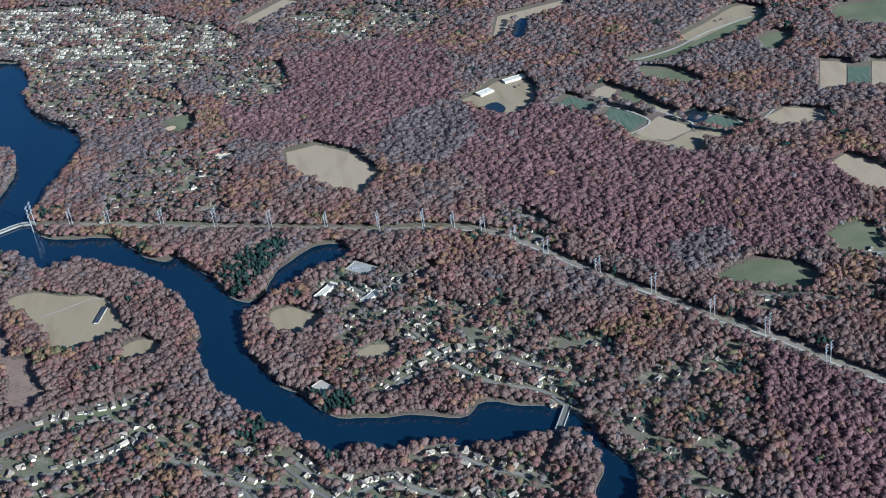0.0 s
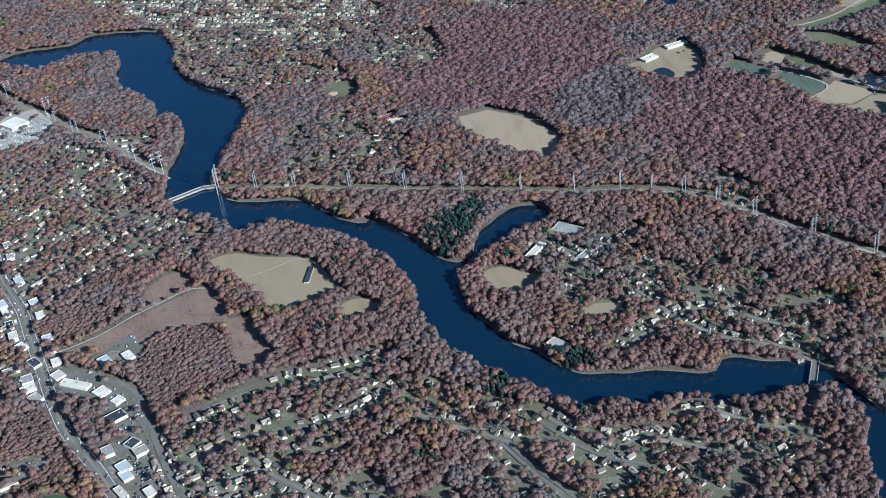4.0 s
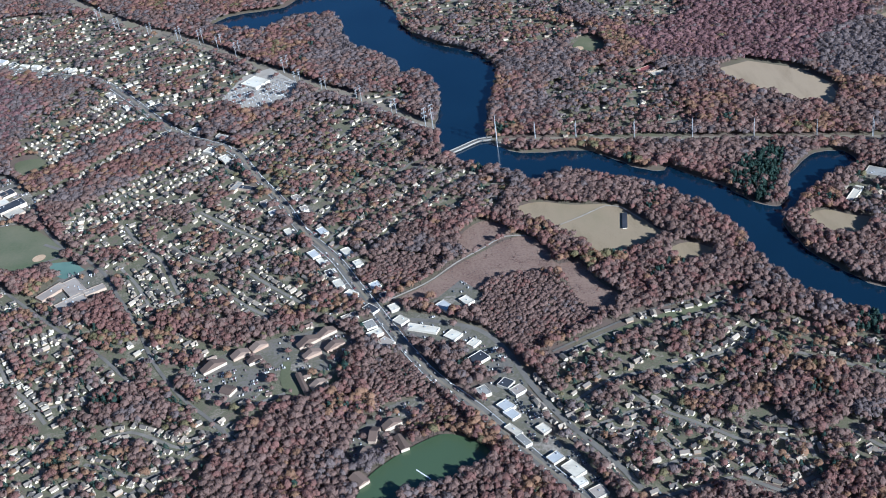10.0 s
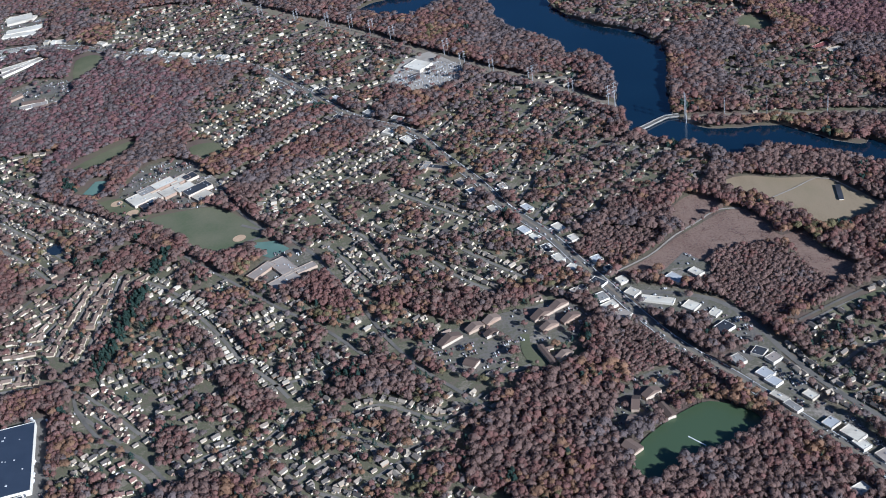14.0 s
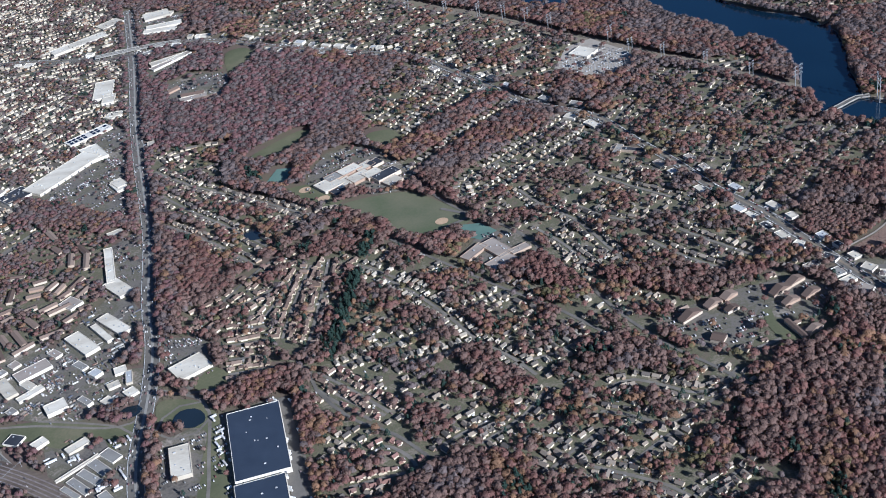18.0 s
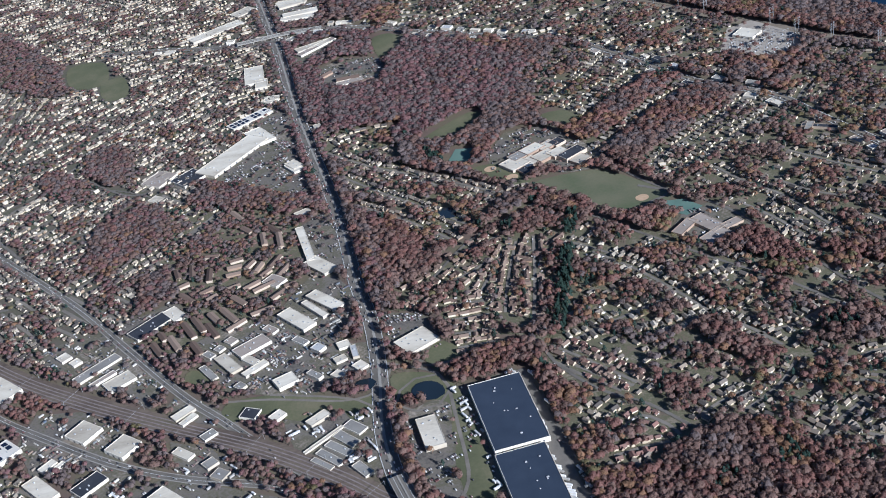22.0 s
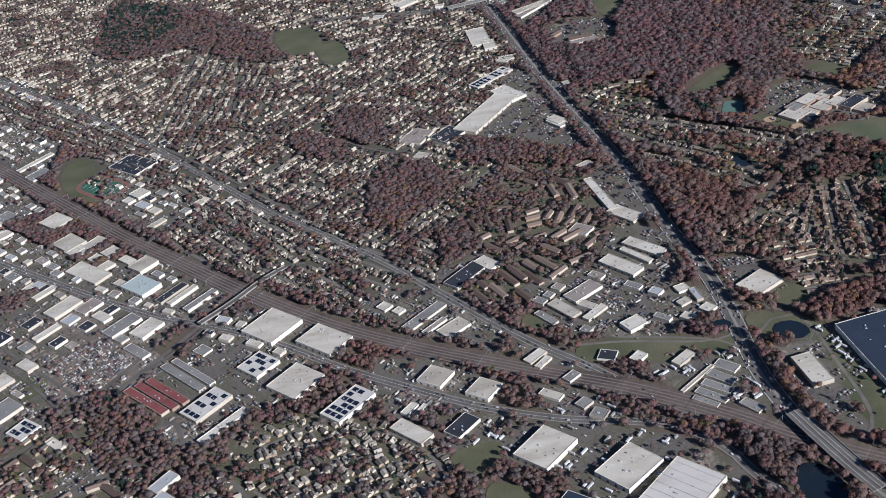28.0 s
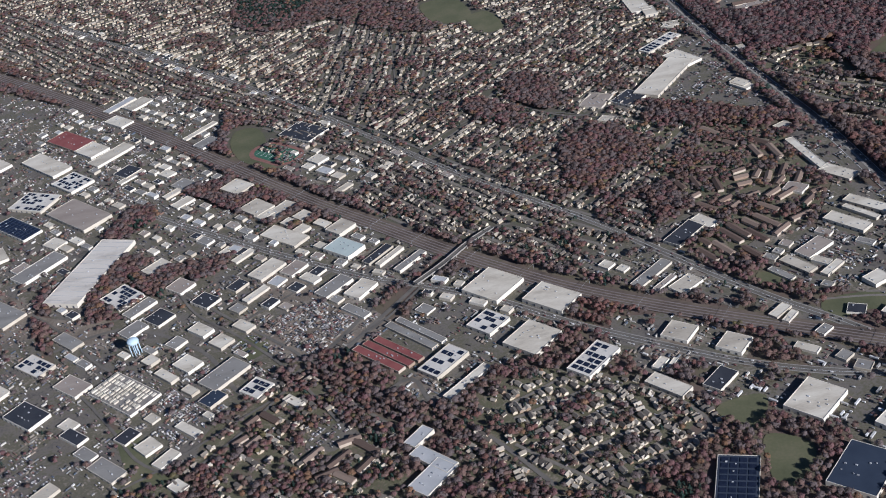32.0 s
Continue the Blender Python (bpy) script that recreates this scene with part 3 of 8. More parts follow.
ROADS = {
    "highway": (9.2, [(-601.4, 1417.9), (-529.4, 1399.4), (-457.7, 1373.9), (-389.5, 1359.9), (-368.7, 1381.1), (-290.4, 1358.6), (-256.3, 1332.4), (-154, 1262.2), (-82.3, 1220.1), (-39.8, 1160.8), (-1.8, 1095.6), (29.8, 1049.8), (75, 1006.5), (98.8, 950.8), (123.9, 893.3), (139.8, 848.1), (165.1, 798), (180.9, 754.6), (195.7, 715.1), (211, 673.2), (228, 634.9), (251.5, 597.4), (269.9, 563.5), (287, 532), (297.9, 512.9), (315.6, 479.8), (338.8, 437.9)]),
    "highway_b": (12.2, [(-418.4, 1516.9), (-389.4, 1339.4), (-367.7, 1179.7), (-350.8, 1074.3), (-326, 935), (-313.9, 824.7), (-303.8, 763), (-300.2, 702.6), (-300.5, 637.5), (-294.3, 589.4), (-284.1, 549.7), (-268.3, 507.1), (-246.7, 462.7)]),
    "street_a": (5.4, [(-1134.3, 1616.8), (-974.1, 1418), (-870.3, 1298.1), (-778.4, 1179.8), (-710.7, 1082.8), (-635.1, 975.9), (-579.8, 906.2), (-534.6, 849.6), (-494.1, 790.6), (-457.6, 737.4), (-430.6, 701), (-410.9, 678.4), (-377.8, 637.3), (-346.7, 602.1)]),
    "street_b": (5, [(-913.2, 1009.7), (-872.9, 970.9), (-800.1, 904.3), (-720, 835.7), (-672.5, 806), (-622.9, 769.8), (-572.6, 722.6), (-533.8, 691.1), (-479.7, 650.2), (-428.3, 622.2), (-368.6, 599.2), (-341.3, 571), (-329.5, 542.6), (-317, 520.3)]),
    "street_c": (3.8, [(-737.7, 740.2), (-712.2, 769.8), (-685.3, 801.1), (-665.1, 825.2), (-643.8, 846.1), (-621.7, 867.8), (-598.6, 872.5)]),
    "street_d": (3.8, [(203.2, 707.1), (231, 697.7), (261.7, 679.5), (278.5, 649.5), (289.3, 610.8), (302.8, 574.1), (324.4, 533.1), (336, 504.3)]),
    "street_e": (2.6, [(-120.6, 854.9), (-96.6, 824.5), (-70.8, 793.1), (-43.1, 759.1), (-22.9, 737.3), (-3.8, 715.0), (10.7, 694.1), (24.7, 674.6)]),
    "ramp_a": (2.4, [(-295.7, 707.7), (-275.8, 697.4), (-260.4, 685.9), (-254.6, 671.1), (-253.0, 649.2), (-251.6, 622.5), (-249.8, 595.0), (-250.7, 573.9), (-258.6, 558.1), (-273.7, 555.7)]),
    "ramp_b": (2.2, [(-410.0, 696.2), (-377.3, 690.3), (-348.6, 681.0), (-326.3, 674.3), (-308.9, 674.8), (-296.7, 685.3), (-292.3, 699.8)]),
    "ramp_c": (2.0, [(-290.3, 660.4), (-287.1, 673.9), (-276.3, 684.2), (-260.7, 684.7)]),
    "ramp_d": (2.0, [(-376.9, 695.3), (-340.6, 683.1), (-315.2, 671.6), (-302.5, 655.4), (-297.3, 638.2)]),
    "ramp_e": (2.0, [(-290.3, 660.4), (-277.3, 649.1), (-261.8, 651.8), (-254.6, 664.1)]),
    "street_g": (2.6, [(-289, 700.1), (-252.8, 696.2), (-217.3, 705.4), (-189.1, 703.8), (-181.2, 675.9), (-158.9, 639.4), (-130.3, 614.6), (-110.6, 587.6)]),
    "street_i": (2.4, [(-255.5, 802.5), (-221.7, 848.6), (-180.4, 878.6), (-161.4, 890.3)]),
    "street_k": (3.4, [(-963, 813.6), (-907.2, 825.6), (-842.3, 775.7), (-805.9, 711.3), (-770.7, 726.3), (-739.1, 757), (-714.3, 792.5)]),
    "street_l": (3.1, [(-721, 673.9), (-689.9, 695.2), (-675.2, 660.5), (-640.4, 616.7), (-609.9, 566.3)]),
    "street_m": (2.0, [(308.1, 641.9), (345, 657.6), (382.5, 670.7), (415.1, 675.4), (444.3, 681.2)]),
    "street_n": (2.4, [(510.7, 563.3), (525.1, 536.4), (539.3, 513.3), (552.8, 491.4)]),
    "street_o": (2.4, [(514.7, 565.1), (547.3, 554.8), (566.6, 537.3), (589, 522)]),
    "street_p": (2.4, [(71.6, 1042), (108, 1059), (128.8, 1082.3), (150.4, 1096.1), (172.7, 1092)]),
    "street_q": (2.6, [(-98.8, 962.6), (-84.5, 923.5), (-62.1, 883.4), (-37.0, 855.4), (-16.2, 824.6), (-4.7, 797.3), (10.6, 763.4), (21.8, 734.8), (35.4, 697.5), (57.3, 656.0), (78.2, 628.1), (95.7, 602.3)]),
    "bridge_road": (4.6, [(212.3, 906.1), (239.5, 922.3), (257.1, 929.8), (277.6, 940.7), (295.9, 950.6), (308.3, 949.7)]),
    "bridge_east": (4.6, [(689.6, 542.2), (701.6, 560.4), (705.6, 573.1), (713.8, 592), (726, 585.1), (738.7, 576.4)]),
    "overpass": (6.9, [(-508.3, 1360), (-471.5, 1376.8), (-424.2, 1372.3), (-389.5, 1359.9)]),
    "apron": (8.7, [(-206.1, 673.6), (-200.2, 643.9), (-194.9, 607.7), (-197.3, 597.8), (-190.8, 567.8), (-185.9, 536.2)]),
    "track_c": (2.5, [(787.7, 1189.8), (823.1, 1185.9), (850.3, 1143), (873.1, 1115.1), (922.2, 1126.8), (965.7, 1156.9), (1021, 1181.1)]),
    "track_d": (2, [(806, 1007.8), (830, 1020.9), (862.2, 976.7), (830.6, 951.9)]),
    "track_e": (2, [(868.6, 1002.7), (897, 961.4), (894.9, 948), (920.9, 972.6), (945.4, 942.9), (973, 964.6)]),
    "street_s": (3.1, [(-76.2, 888.5), (-54.6, 869.5), (-71.9, 859.1), (-89.1, 847.2)]),
    "row_e": (13.5, [(308.8, 942.7), (344.5, 935.2), (425.7, 908.7), (518.2, 879.1), (574.6, 860.9), (611.3, 848.4), (647.9, 841.5), (683.4, 829.4), (707.9, 809), (730.7, 783.6), (765.5, 738.9), (799.1, 703.1), (829.7, 666.3), (859.9, 636.8), (887.4, 602.3), (913.7, 571.6), (943.9, 533.3)]),
    "row_w": (15.0, [(262.7, 980.2), (226, 1030.4), (194.6, 1071.7), (161.4, 1106.3), (126.3, 1148.2), (89.4, 1189.6), (49.7, 1241.1), (0.7, 1298.7), (-50.3, 1348.1), (-116.1, 1430.3), (-172.2, 1510)]),
    "track_a": (1.5, [(197.9, 728.6), (230.8, 744.4), (244.8, 755.7), (256.9, 766.2), (278.4, 779.9), (295.6, 791.3), (312.5, 787.9)]),
    "track_b": (1.2, [(340.3, 795.5), (357.3, 802.3), (379.8, 812.8), (389.7, 807.9), (401.3, 784.5)]),
    "track_g": (2.0, [(308.8, 942.7), (344.5, 935.2), (425.7, 908.7), (518.2, 879.1), (574.6, 860.9), (611.3, 848.4), (647.9, 841.5), (683.4, 829.4), (707.9, 809), (730.7, 783.6), (765.5, 738.9), (799.1, 703.1), (829.7, 666.3), (859.9, 636.8), (887.4, 602.3), (913.7, 571.6), (943.9, 533.3)]),
    "street_ta": (1.9, [(-762.8, 1157.0), (-748.5, 1234.8), (-732.7, 1296.9), (-708.2, 1405.4)]),
    "street_tb": (1.9, [(-678.1, 1179.1), (-677.5, 1260.7), (-678.3, 1344.0)]),
    "street_tc": (1.9, [(-729.0, 1084.5), (-668.7, 1137.5), (-621.5, 1158.8), (-555.8, 1201.8)]),
    "street_td": (1.9, [(-629.3, 952.7), (-588.7, 962.0), (-534.4, 991.0), (-482.2, 1040.4)]),
    "street_te": (1.9, [(-708.0, 1054.9), (-681.8, 1100.6), (-653.1, 1160.0), (-634.0, 1223.2)]),
    "street_tf": (1.9, [(-650.6, 1247.0), (-555.7, 1226.3), (-495.7, 1226.5)]),
    "street_tg": (1.9, [(-675.6, 1009.2), (-635.7, 1055.3), (-601.5, 1076.6)]),
    "street_th": (1.9, [(-834.0, 1239.2), (-799.3, 1298.4), (-761.8, 1353.7), (-735.3, 1392.6)]),
    "street_ti": (1.9, [(-911.4, 1338.3), (-869.8, 1392.8), (-824.0, 1422.3)]),
    "street_tj": (1.9, [(-586.0, 1069.6), (-534.9, 1052.4), (-487.0, 1016.0)]),
    "railway": (16.8, [(-1442.6, 1759.4), (-1275.5, 1580.4), (-1150.5, 1434.4), (-1051.2, 1326.9), (-917.5, 1167.8), (-841, 1072.1), (-761.7, 973.8), (-699.4, 904.2), (-643.6, 841.9), (-572, 771.4), (-507.9, 722.4), (-441.8, 678.5), (-377.8, 637.3), (-327.1, 596.3), (-300.7, 569.8), (-257.4, 534.8), (-211.8, 505.5)]),
    "track_f": (2.5, [(62.4, 1020.4), (86.2, 1038.6), (115.1, 1066.5), (161.7, 1096.4), (202.3, 1055.9), (246.1, 1001), (264.2, 978.7)]),
    "street_t": (2.5, [(506.3, 564.7), (520.9, 536.4), (532, 517.2), (543.2, 490.7)]),
    "street_u": (2.5, [(533.1, 577.7), (545.8, 560.8), (560.8, 542.7), (589, 525.7)]),
    "street_v": (3.1, [(-744.7, 1141.8), (-698.5, 1082.7), (-655, 1022.7), (-602.2, 947.6)]),
    "street_w": (2.5, [(-566.6, 1083.9), (-519.2, 1036.7), (-477.2, 1048.7), (-423.7, 1099.2)]),
    "street_y": (2.5, [(-892.9, 900.1), (-833.5, 823.5), (-772.6, 753.6), (-759.9, 729.6), (-725.9, 675.9), (-701.5, 645.8)]),
    "street_z": (2.5, [(-842.6, 635.7), (-803.4, 674.7), (-765.5, 723.5), (-726.5, 752.9), (-698, 777.8), (-672.6, 808.5), (-652.6, 829.4)]),
    "street_ua": (2.4, [(-885.2, 636.6), (-860.5, 648.7), (-837.5, 664.7), (-810.0, 684.8), (-775.6, 708.5), (-743.6, 737.9), (-722.6, 756.8)]),
    "street_ub": (2.2, [(-937.4, 759.4), (-917.7, 730.5), (-898.6, 700.0), (-877.8, 664.7), (-858.4, 646.5)]),
    "street_uc": (2.2, [(-880.4, 891.4), (-853.2, 830.2), (-816.8, 787.7), (-785.0, 745.6), (-761.5, 705.4), (-739.9, 663.6)]),
    "street_ud": (2.2, [(-990.8, 872.7), (-960.6, 837.3), (-927.9, 791.1), (-911.8, 771.9)]),
    "street_ue": (2.2, [(-825.9, 794.4), (-805.0, 810.0), (-774.7, 830.9), (-743.3, 852.6)]),
}
PYLONS = [(310.4, 939.3), (343.4, 935.5), (377.2, 925.7), (424.9, 911.9), (471.2, 898.4), (518.2, 880.9), (564.9, 863.7), (607.4, 853.2), (643.6, 845.5), (667, 834.2), (689.9, 823), (710.6, 799.6), (732.5, 776.4), (765.1, 739.1), (798.5, 705.5), (830.5, 667.5), (859.5, 638.2), (886.7, 599.3), (255.2, 982.7), (225.8, 1024.6), (194.6, 1065.5), (161.5, 1098.6), (135.7, 1124.7), (122.9, 1163.2), (71.1, 1222.5), (50.3, 1248.4), (28.5, 1272.2), (2.9, 1289.9), (-31.7, 1314.4), (-72.9, 1346.9), (-99, 1387.9)]
ZONES = {
    "south_bank": (25.1, 11.2, 26.5, 0.58, "mixed", [(310.6, 632.1), (380, 658.1), (442.6, 674.8), (468.3, 641.2), (506.9, 608.9), (550.1, 579.8), (597.8, 556.4), (646.8, 555.8), (688.6, 554.3), (710.6, 525.6), (699.8, 503.2), (673.1, 480.9), (599.8, 469.8), (507, 489.1), (332.4, 502.8), (307.5, 557.2), (296.5, 609)]),
    "loop": (-50.6, 10.2, 31.6, 0.58, "mixed", [(555, 784.5), (581.9, 801.7), (616.6, 788), (654.5, 730.6), (695.9, 727), (730.7, 688.7), (759.4, 653.8), (753.6, 610.8), (729.9, 604.6), (695.2, 619), (666, 626.1), (606.6, 640.6), (568.7, 649.8), (553.6, 672.6), (570.6, 716)]),
    "lake_south": (50.2, 10.7, 25.5, 0.58, "mixed", [(80.1, 999.9), (108.6, 1046.9), (150.6, 1087.2), (194.4, 1053.3), (254.1, 964.4), (232.1, 919.6), (261.1, 915.4), (314.4, 869.4), (296.3, 829.4), (256.1, 837.2), (209.9, 812.4), (191.9, 793.1), (165.5, 800.6), (131, 893.2)]),
    "west_a": (45.9, 9.7, 25.5, 0.42, "mixed", [(-83.5, 1202.4), (-46, 1156.3), (-3.4, 1083.1), (27, 1032.3), (68, 997.5), (92, 942.5), (119.2, 875), (146.5, 809), (170.9, 749.9), (185.8, 699.1), (159.3, 715.1), (121.7, 738.9), (82.7, 732.6), (45.8, 752.3), (3.6, 750.7), (-15.1, 821.8), (-45.4, 868.2), (-72.7, 926.4), (-48.5, 969.8), (-2.8, 1008.4), (32, 1030.3), (-10.4, 1029.4), (-55.1, 1006), (-99.3, 967.5), (-109.8, 1051.4), (-145.9, 1103.7), (-133.1, 1151.8)]),
    "west_b": (30.8, 9.7, 25.5, 0.42, "mixed", [(-134.9, 845.3), (-116.5, 847.8), (-75.8, 796.3), (-37.6, 756.4), (-2.6, 715.9), (24.8, 673.2), (58.4, 637.7), (93.1, 592.1), (84.1, 541.1), (64.3, 498.5), (-4.5, 520.4), (-32.6, 546.8), (-17.9, 589.6), (-61.2, 585.1), (-103.2, 590.9), (-122, 629.3), (-165.4, 690.3), (-164.6, 730.3)]),
    "town_homes": (47.4, 7.5, 20.0, 0.36, "brown", [(-292.5, 776.2), (-252, 817.2), (-208.3, 861.3), (-161.5, 885.7), (-136.6, 859.1), (-164, 758.8), (-177.1, 706.8), (-213.6, 717.6), (-245.1, 700.4), (-252.6, 756.9)]),
    "apart_e": (18.7, 15.3, 30.6, 0.30, "brown", [(70.2, 693), (107.5, 709.7), (153.1, 717.8), (176.4, 683.5), (178.9, 650.3), (166, 641.3), (147.7, 646.2), (125.9, 621.9), (87.1, 650.1)]),
    "garden": (42.7, 13.3, 204.0, 0.9, "none", [(-465.4, 881.8), (-450.1, 914), (-418.3, 973.3), (-372.3, 948.9), (-351.4, 904.5), (-357.1, 841), (-376, 800.9), (-395.6, 787.7), (-438.6, 756.4), (-473.3, 783.4), (-453.7, 841.8)]),
    "town_mid": (80.0, 8.2, 22.4, 0.6, "dense", [(-761.8, 1150.5), (-717.5, 1097.3), (-671.2, 1159.3), (-638.0, 1206.2), (-635.8, 1328.3), (-731.3, 1384.5), (-756.5, 1306.2)]),
    "town_west": (42.0, 8.2, 22.4, 0.6, "dense", [(-888.8, 1329.2), (-766.8, 1157.7), (-759.8, 1307.8), (-742.8, 1364.6), (-838.5, 1429.4), (-888.8, 1402.1)]),
    "west_of_mall": (44.3, 8.2, 22.4, 0.68, "dense", [(-741.7, 1204.8), (-628.7, 1270.1), (-466.6, 1289), (-419.5, 1176.4), (-466.2, 1078.2), (-507.8, 1014), (-547, 976.1), (-579, 938.4), (-616.3, 961.4), (-804.5, 1217.3)]),
    "town_n": (17.6, 8.7, 23.5, 0.68, "dense", [(-1195, 1689.5), (-1144.1, 1797.9), (-1087.4, 1918.7), (-893, 1801.9), (-636.6, 1601.4), (-425.8, 1436.5), (-395.3, 1239.9), (-389.6, 1190.5), (-445.4, 1104.5), (-478, 1044), (-519, 971.6), (-546.1, 912.3), (-589.4, 928.7), (-652.3, 1014.1), (-718.2, 1103.8), (-780.3, 1194), (-889, 1329.5), (-978.5, 1437.2)]),
    "town_nw": (-54.0, 8.2, 22.4, 0.68, "dense", [(-1608.3, 2132), (-734, 1595.8), (-845.7, 1329.9), (-908.9, 1313.2), (-953.2, 1258.8), (-1072.8, 1393.1), (-1173.2, 1531.6), (-1512.5, 1862.4)]),
    "rail_nw": (-47.4, 8.7, 22.4, 0.68, "dense", [(-1147.9, 1430), (-1055.4, 1385.9), (-965, 1327.1), (-874.9, 1219.2), (-795.9, 1118.6), (-846.4, 1115.5), (-898.6, 1169.2), (-977.7, 1251.3), (-1094.6, 1380.2)]),
    "stadium_e": (-55.4, 7.7, 19.4, 0.68, "dense", [(-716.3, 1032), (-674.5, 1014.8), (-616.2, 959), (-611.8, 889.1), (-640.3, 881.7), (-676.9, 913.8), (-710.8, 976.1)]),
    "rail_n": (-51.8, 8.7, 22.4, 0.68, "dense", [(-761, 1046.2), (-715.3, 1073), (-639.8, 967.6), (-589.4, 900.5), (-552.5, 860.3), (-562.9, 798.5), (-616.3, 840.7), (-664.4, 882.9), (-706.2, 924.8)]),
    "rail_n_b": (-48.7, 8.7, 22.4, 0.50, "mixed", [(-589.3, 864.9), (-535.1, 837.1), (-494.7, 783.1), (-488.4, 758.4), (-506.4, 742.7), (-554.8, 780.6), (-589.1, 815.2)]),
    "south_block": (-49.5, 7.1, 20.4, 0.68, "bright", [(-671.4, 626.3), (-641.2, 663), (-617.5, 680), (-579.3, 674.6), (-544.6, 646.1), (-512.9, 614), (-532, 582.2), (-555.8, 559), (-565.6, 533.6), (-644, 553.8)]),
    "south_block_b": (-49.2, 7.7, 20.4, 0.68, "bright", [(-832.9, 616.6), (-799.8, 650.4), (-765.8, 711.9), (-728.8, 676.2), (-701.9, 634), (-698.6, 581.1), (-712.3, 556.1), (-803.2, 579.3)]),
    "lake_north": (-6.2, 12.2, 28.6, 0.60, "mixed", [(237.7, 1280.8), (262.8, 1336.2), (399.7, 1254.1), (432.8, 1140.6), (371.2, 1127.9), (304.3, 1156.8), (259.3, 1213.6)]),
    "north_town": (-21.0, 10.2, 25.5, 0.50, "dense", [(117.1, 1461.4), (155.3, 1544.7), (305.9, 1504.7), (456.7, 1349.6), (478.7, 1289.6), (392.5, 1264.5), (261.3, 1345.1), (205.3, 1365.8)]),
    "north_town_b": (-19.5, 11.2, 25.5, 0.60, "mixed", [(432.5, 1226.9), (523.7, 1240.4), (536.2, 1160.6), (496.6, 1118.9), (467.5, 1135.6)]),
    "north_town_c": (-21.4, 11.2, 25.5, 0.60, "mixed", [(509, 1365.5), (616, 1379.2), (717.4, 1319.6), (686.1, 1261.3), (610.7, 1256.6), (548.6, 1314.2)]),
    "hill_homes": (-4.9, 20.4, 40.8, 0.90, "mixed", [(365.8, 1037.3), (433, 1063.3), (484.2, 1011.6), (478.9, 907.7), (419.8, 920.2), (369.1, 935)]),
    "east_homes": (-42.8, 15.3, 30.6, 0.70, "mixed", [(695.7, 853.5), (732.9, 851.9), (755.8, 799.7), (747, 776.5), (708.5, 813.2)]),
    "east_farm": (-15.8, 12.2, 25.5, 0.50, "mixed", [(952.9, 760), (993.7, 765.4), (1018.9, 740.8), (993.6, 683.9), (957.9, 678.7), (933.4, 708.2)]),
    "east_homes_b": (-14.9, 17.3, 35.7, 0.70, "mixed", [(846, 694.2), (904.6, 674.8), (957.9, 678.7), (942.1, 640.3), (889.3, 654.2), (845.5, 665.7)]),
    "mall_homes": (-54.4, 9.7, 22.4, 0.42, "mixed", [(-340.4, 1093.9), (-272.9, 1079.7), (-262.5, 996.3), (-219.7, 939.6), (-180.3, 896.9), (-222.3, 866), (-257.6, 835.2), (-278.3, 931.1), (-316, 963.9)]),
    "north_sub": (19.3, 10.2, 25.5, 0.50, "bright", [(-290.3, 1446.3), (-186.3, 1440.6), (-112.9, 1411), (-48.4, 1334), (9, 1279.6), (64.5, 1206), (102.9, 1156.7), (65.6, 1117.1), (54, 1059.5), (25.3, 1075.2), (-16.8, 1146.1), (-66.2, 1204.2), (-152.9, 1279.4)]),
    "north_sub_b": (-19.0, 10.2, 25.5, 0.50, "bright", [(-260.1, 1419.6), (-124.5, 1390.2), (-27.2, 1288.5), (77.4, 1166.8), (43.8, 1102.9), (8.7, 1091.2), (-37.7, 1181.8), (-93.3, 1237.6), (-178.7, 1293.1), (-250.3, 1343.2)]),
    "mall_north": (34.3, 8.7, 22.4, 0.68, "dense", [(-611.8, 1655.2), (-452.9, 1575), (-420.1, 1440.9), (-477.8, 1414), (-504.9, 1342.4), (-544.3, 1343.6)]),
    "mid_homes": (43.5, 8.7, 21.4, 0.68, "mixed", [(-545.7, 955.5), (-486.8, 1005.9), (-425.3, 982.1), (-465.9, 926.4), (-502.8, 866.5), (-530.1, 858.7), (-578.1, 928.6)]),
    "east_bank": (-50.0, 15.0, 34.0, 0.85, "mixed", [(741.8, 598.0), (779.5, 622.6), (832.5, 641.8), (851.5, 623.6), (822.5, 525.5), (784.8, 466.2), (752.4, 482.3), (738.1, 539.8)]),
    "peninsula": (8.8, 12.2, 25.5, 0.70, "mixed", [(194.7, 1077.9), (239, 1087.6), (248.3, 1052.8), (226.2, 1036.3), (199.9, 1057.5)]),
    "south_a": (39.4, 7.1, 20.4, 0.68, "bright", [(-833.9, 649.4), (-832, 682.8), (-807.6, 690.6), (-766.3, 731.5), (-717.7, 667.6), (-701.5, 645.8), (-703.5, 602.5), (-719.2, 568.5), (-871.3, 597.7), (-905.4, 647.1), (-859, 642.7)]),
    "town_w": (15.0, 8.7, 23.5, 0.68, "dense", [(-1546.3, 2094), (-1143.4, 1846.9), (-1059.1, 1510.1), (-1070.6, 1417.2), (-1170.7, 1521), (-1430.6, 1748.5)]),
    "wedge": (-56.3, 8.7, 23.5, 0.42, "bright", [(-18.9, 753.3), (11.5, 774), (58, 706.1), (91.5, 647.9), (105.9, 610.3), (93.5, 586.5), (55.4, 633.5), (16.2, 691)]),
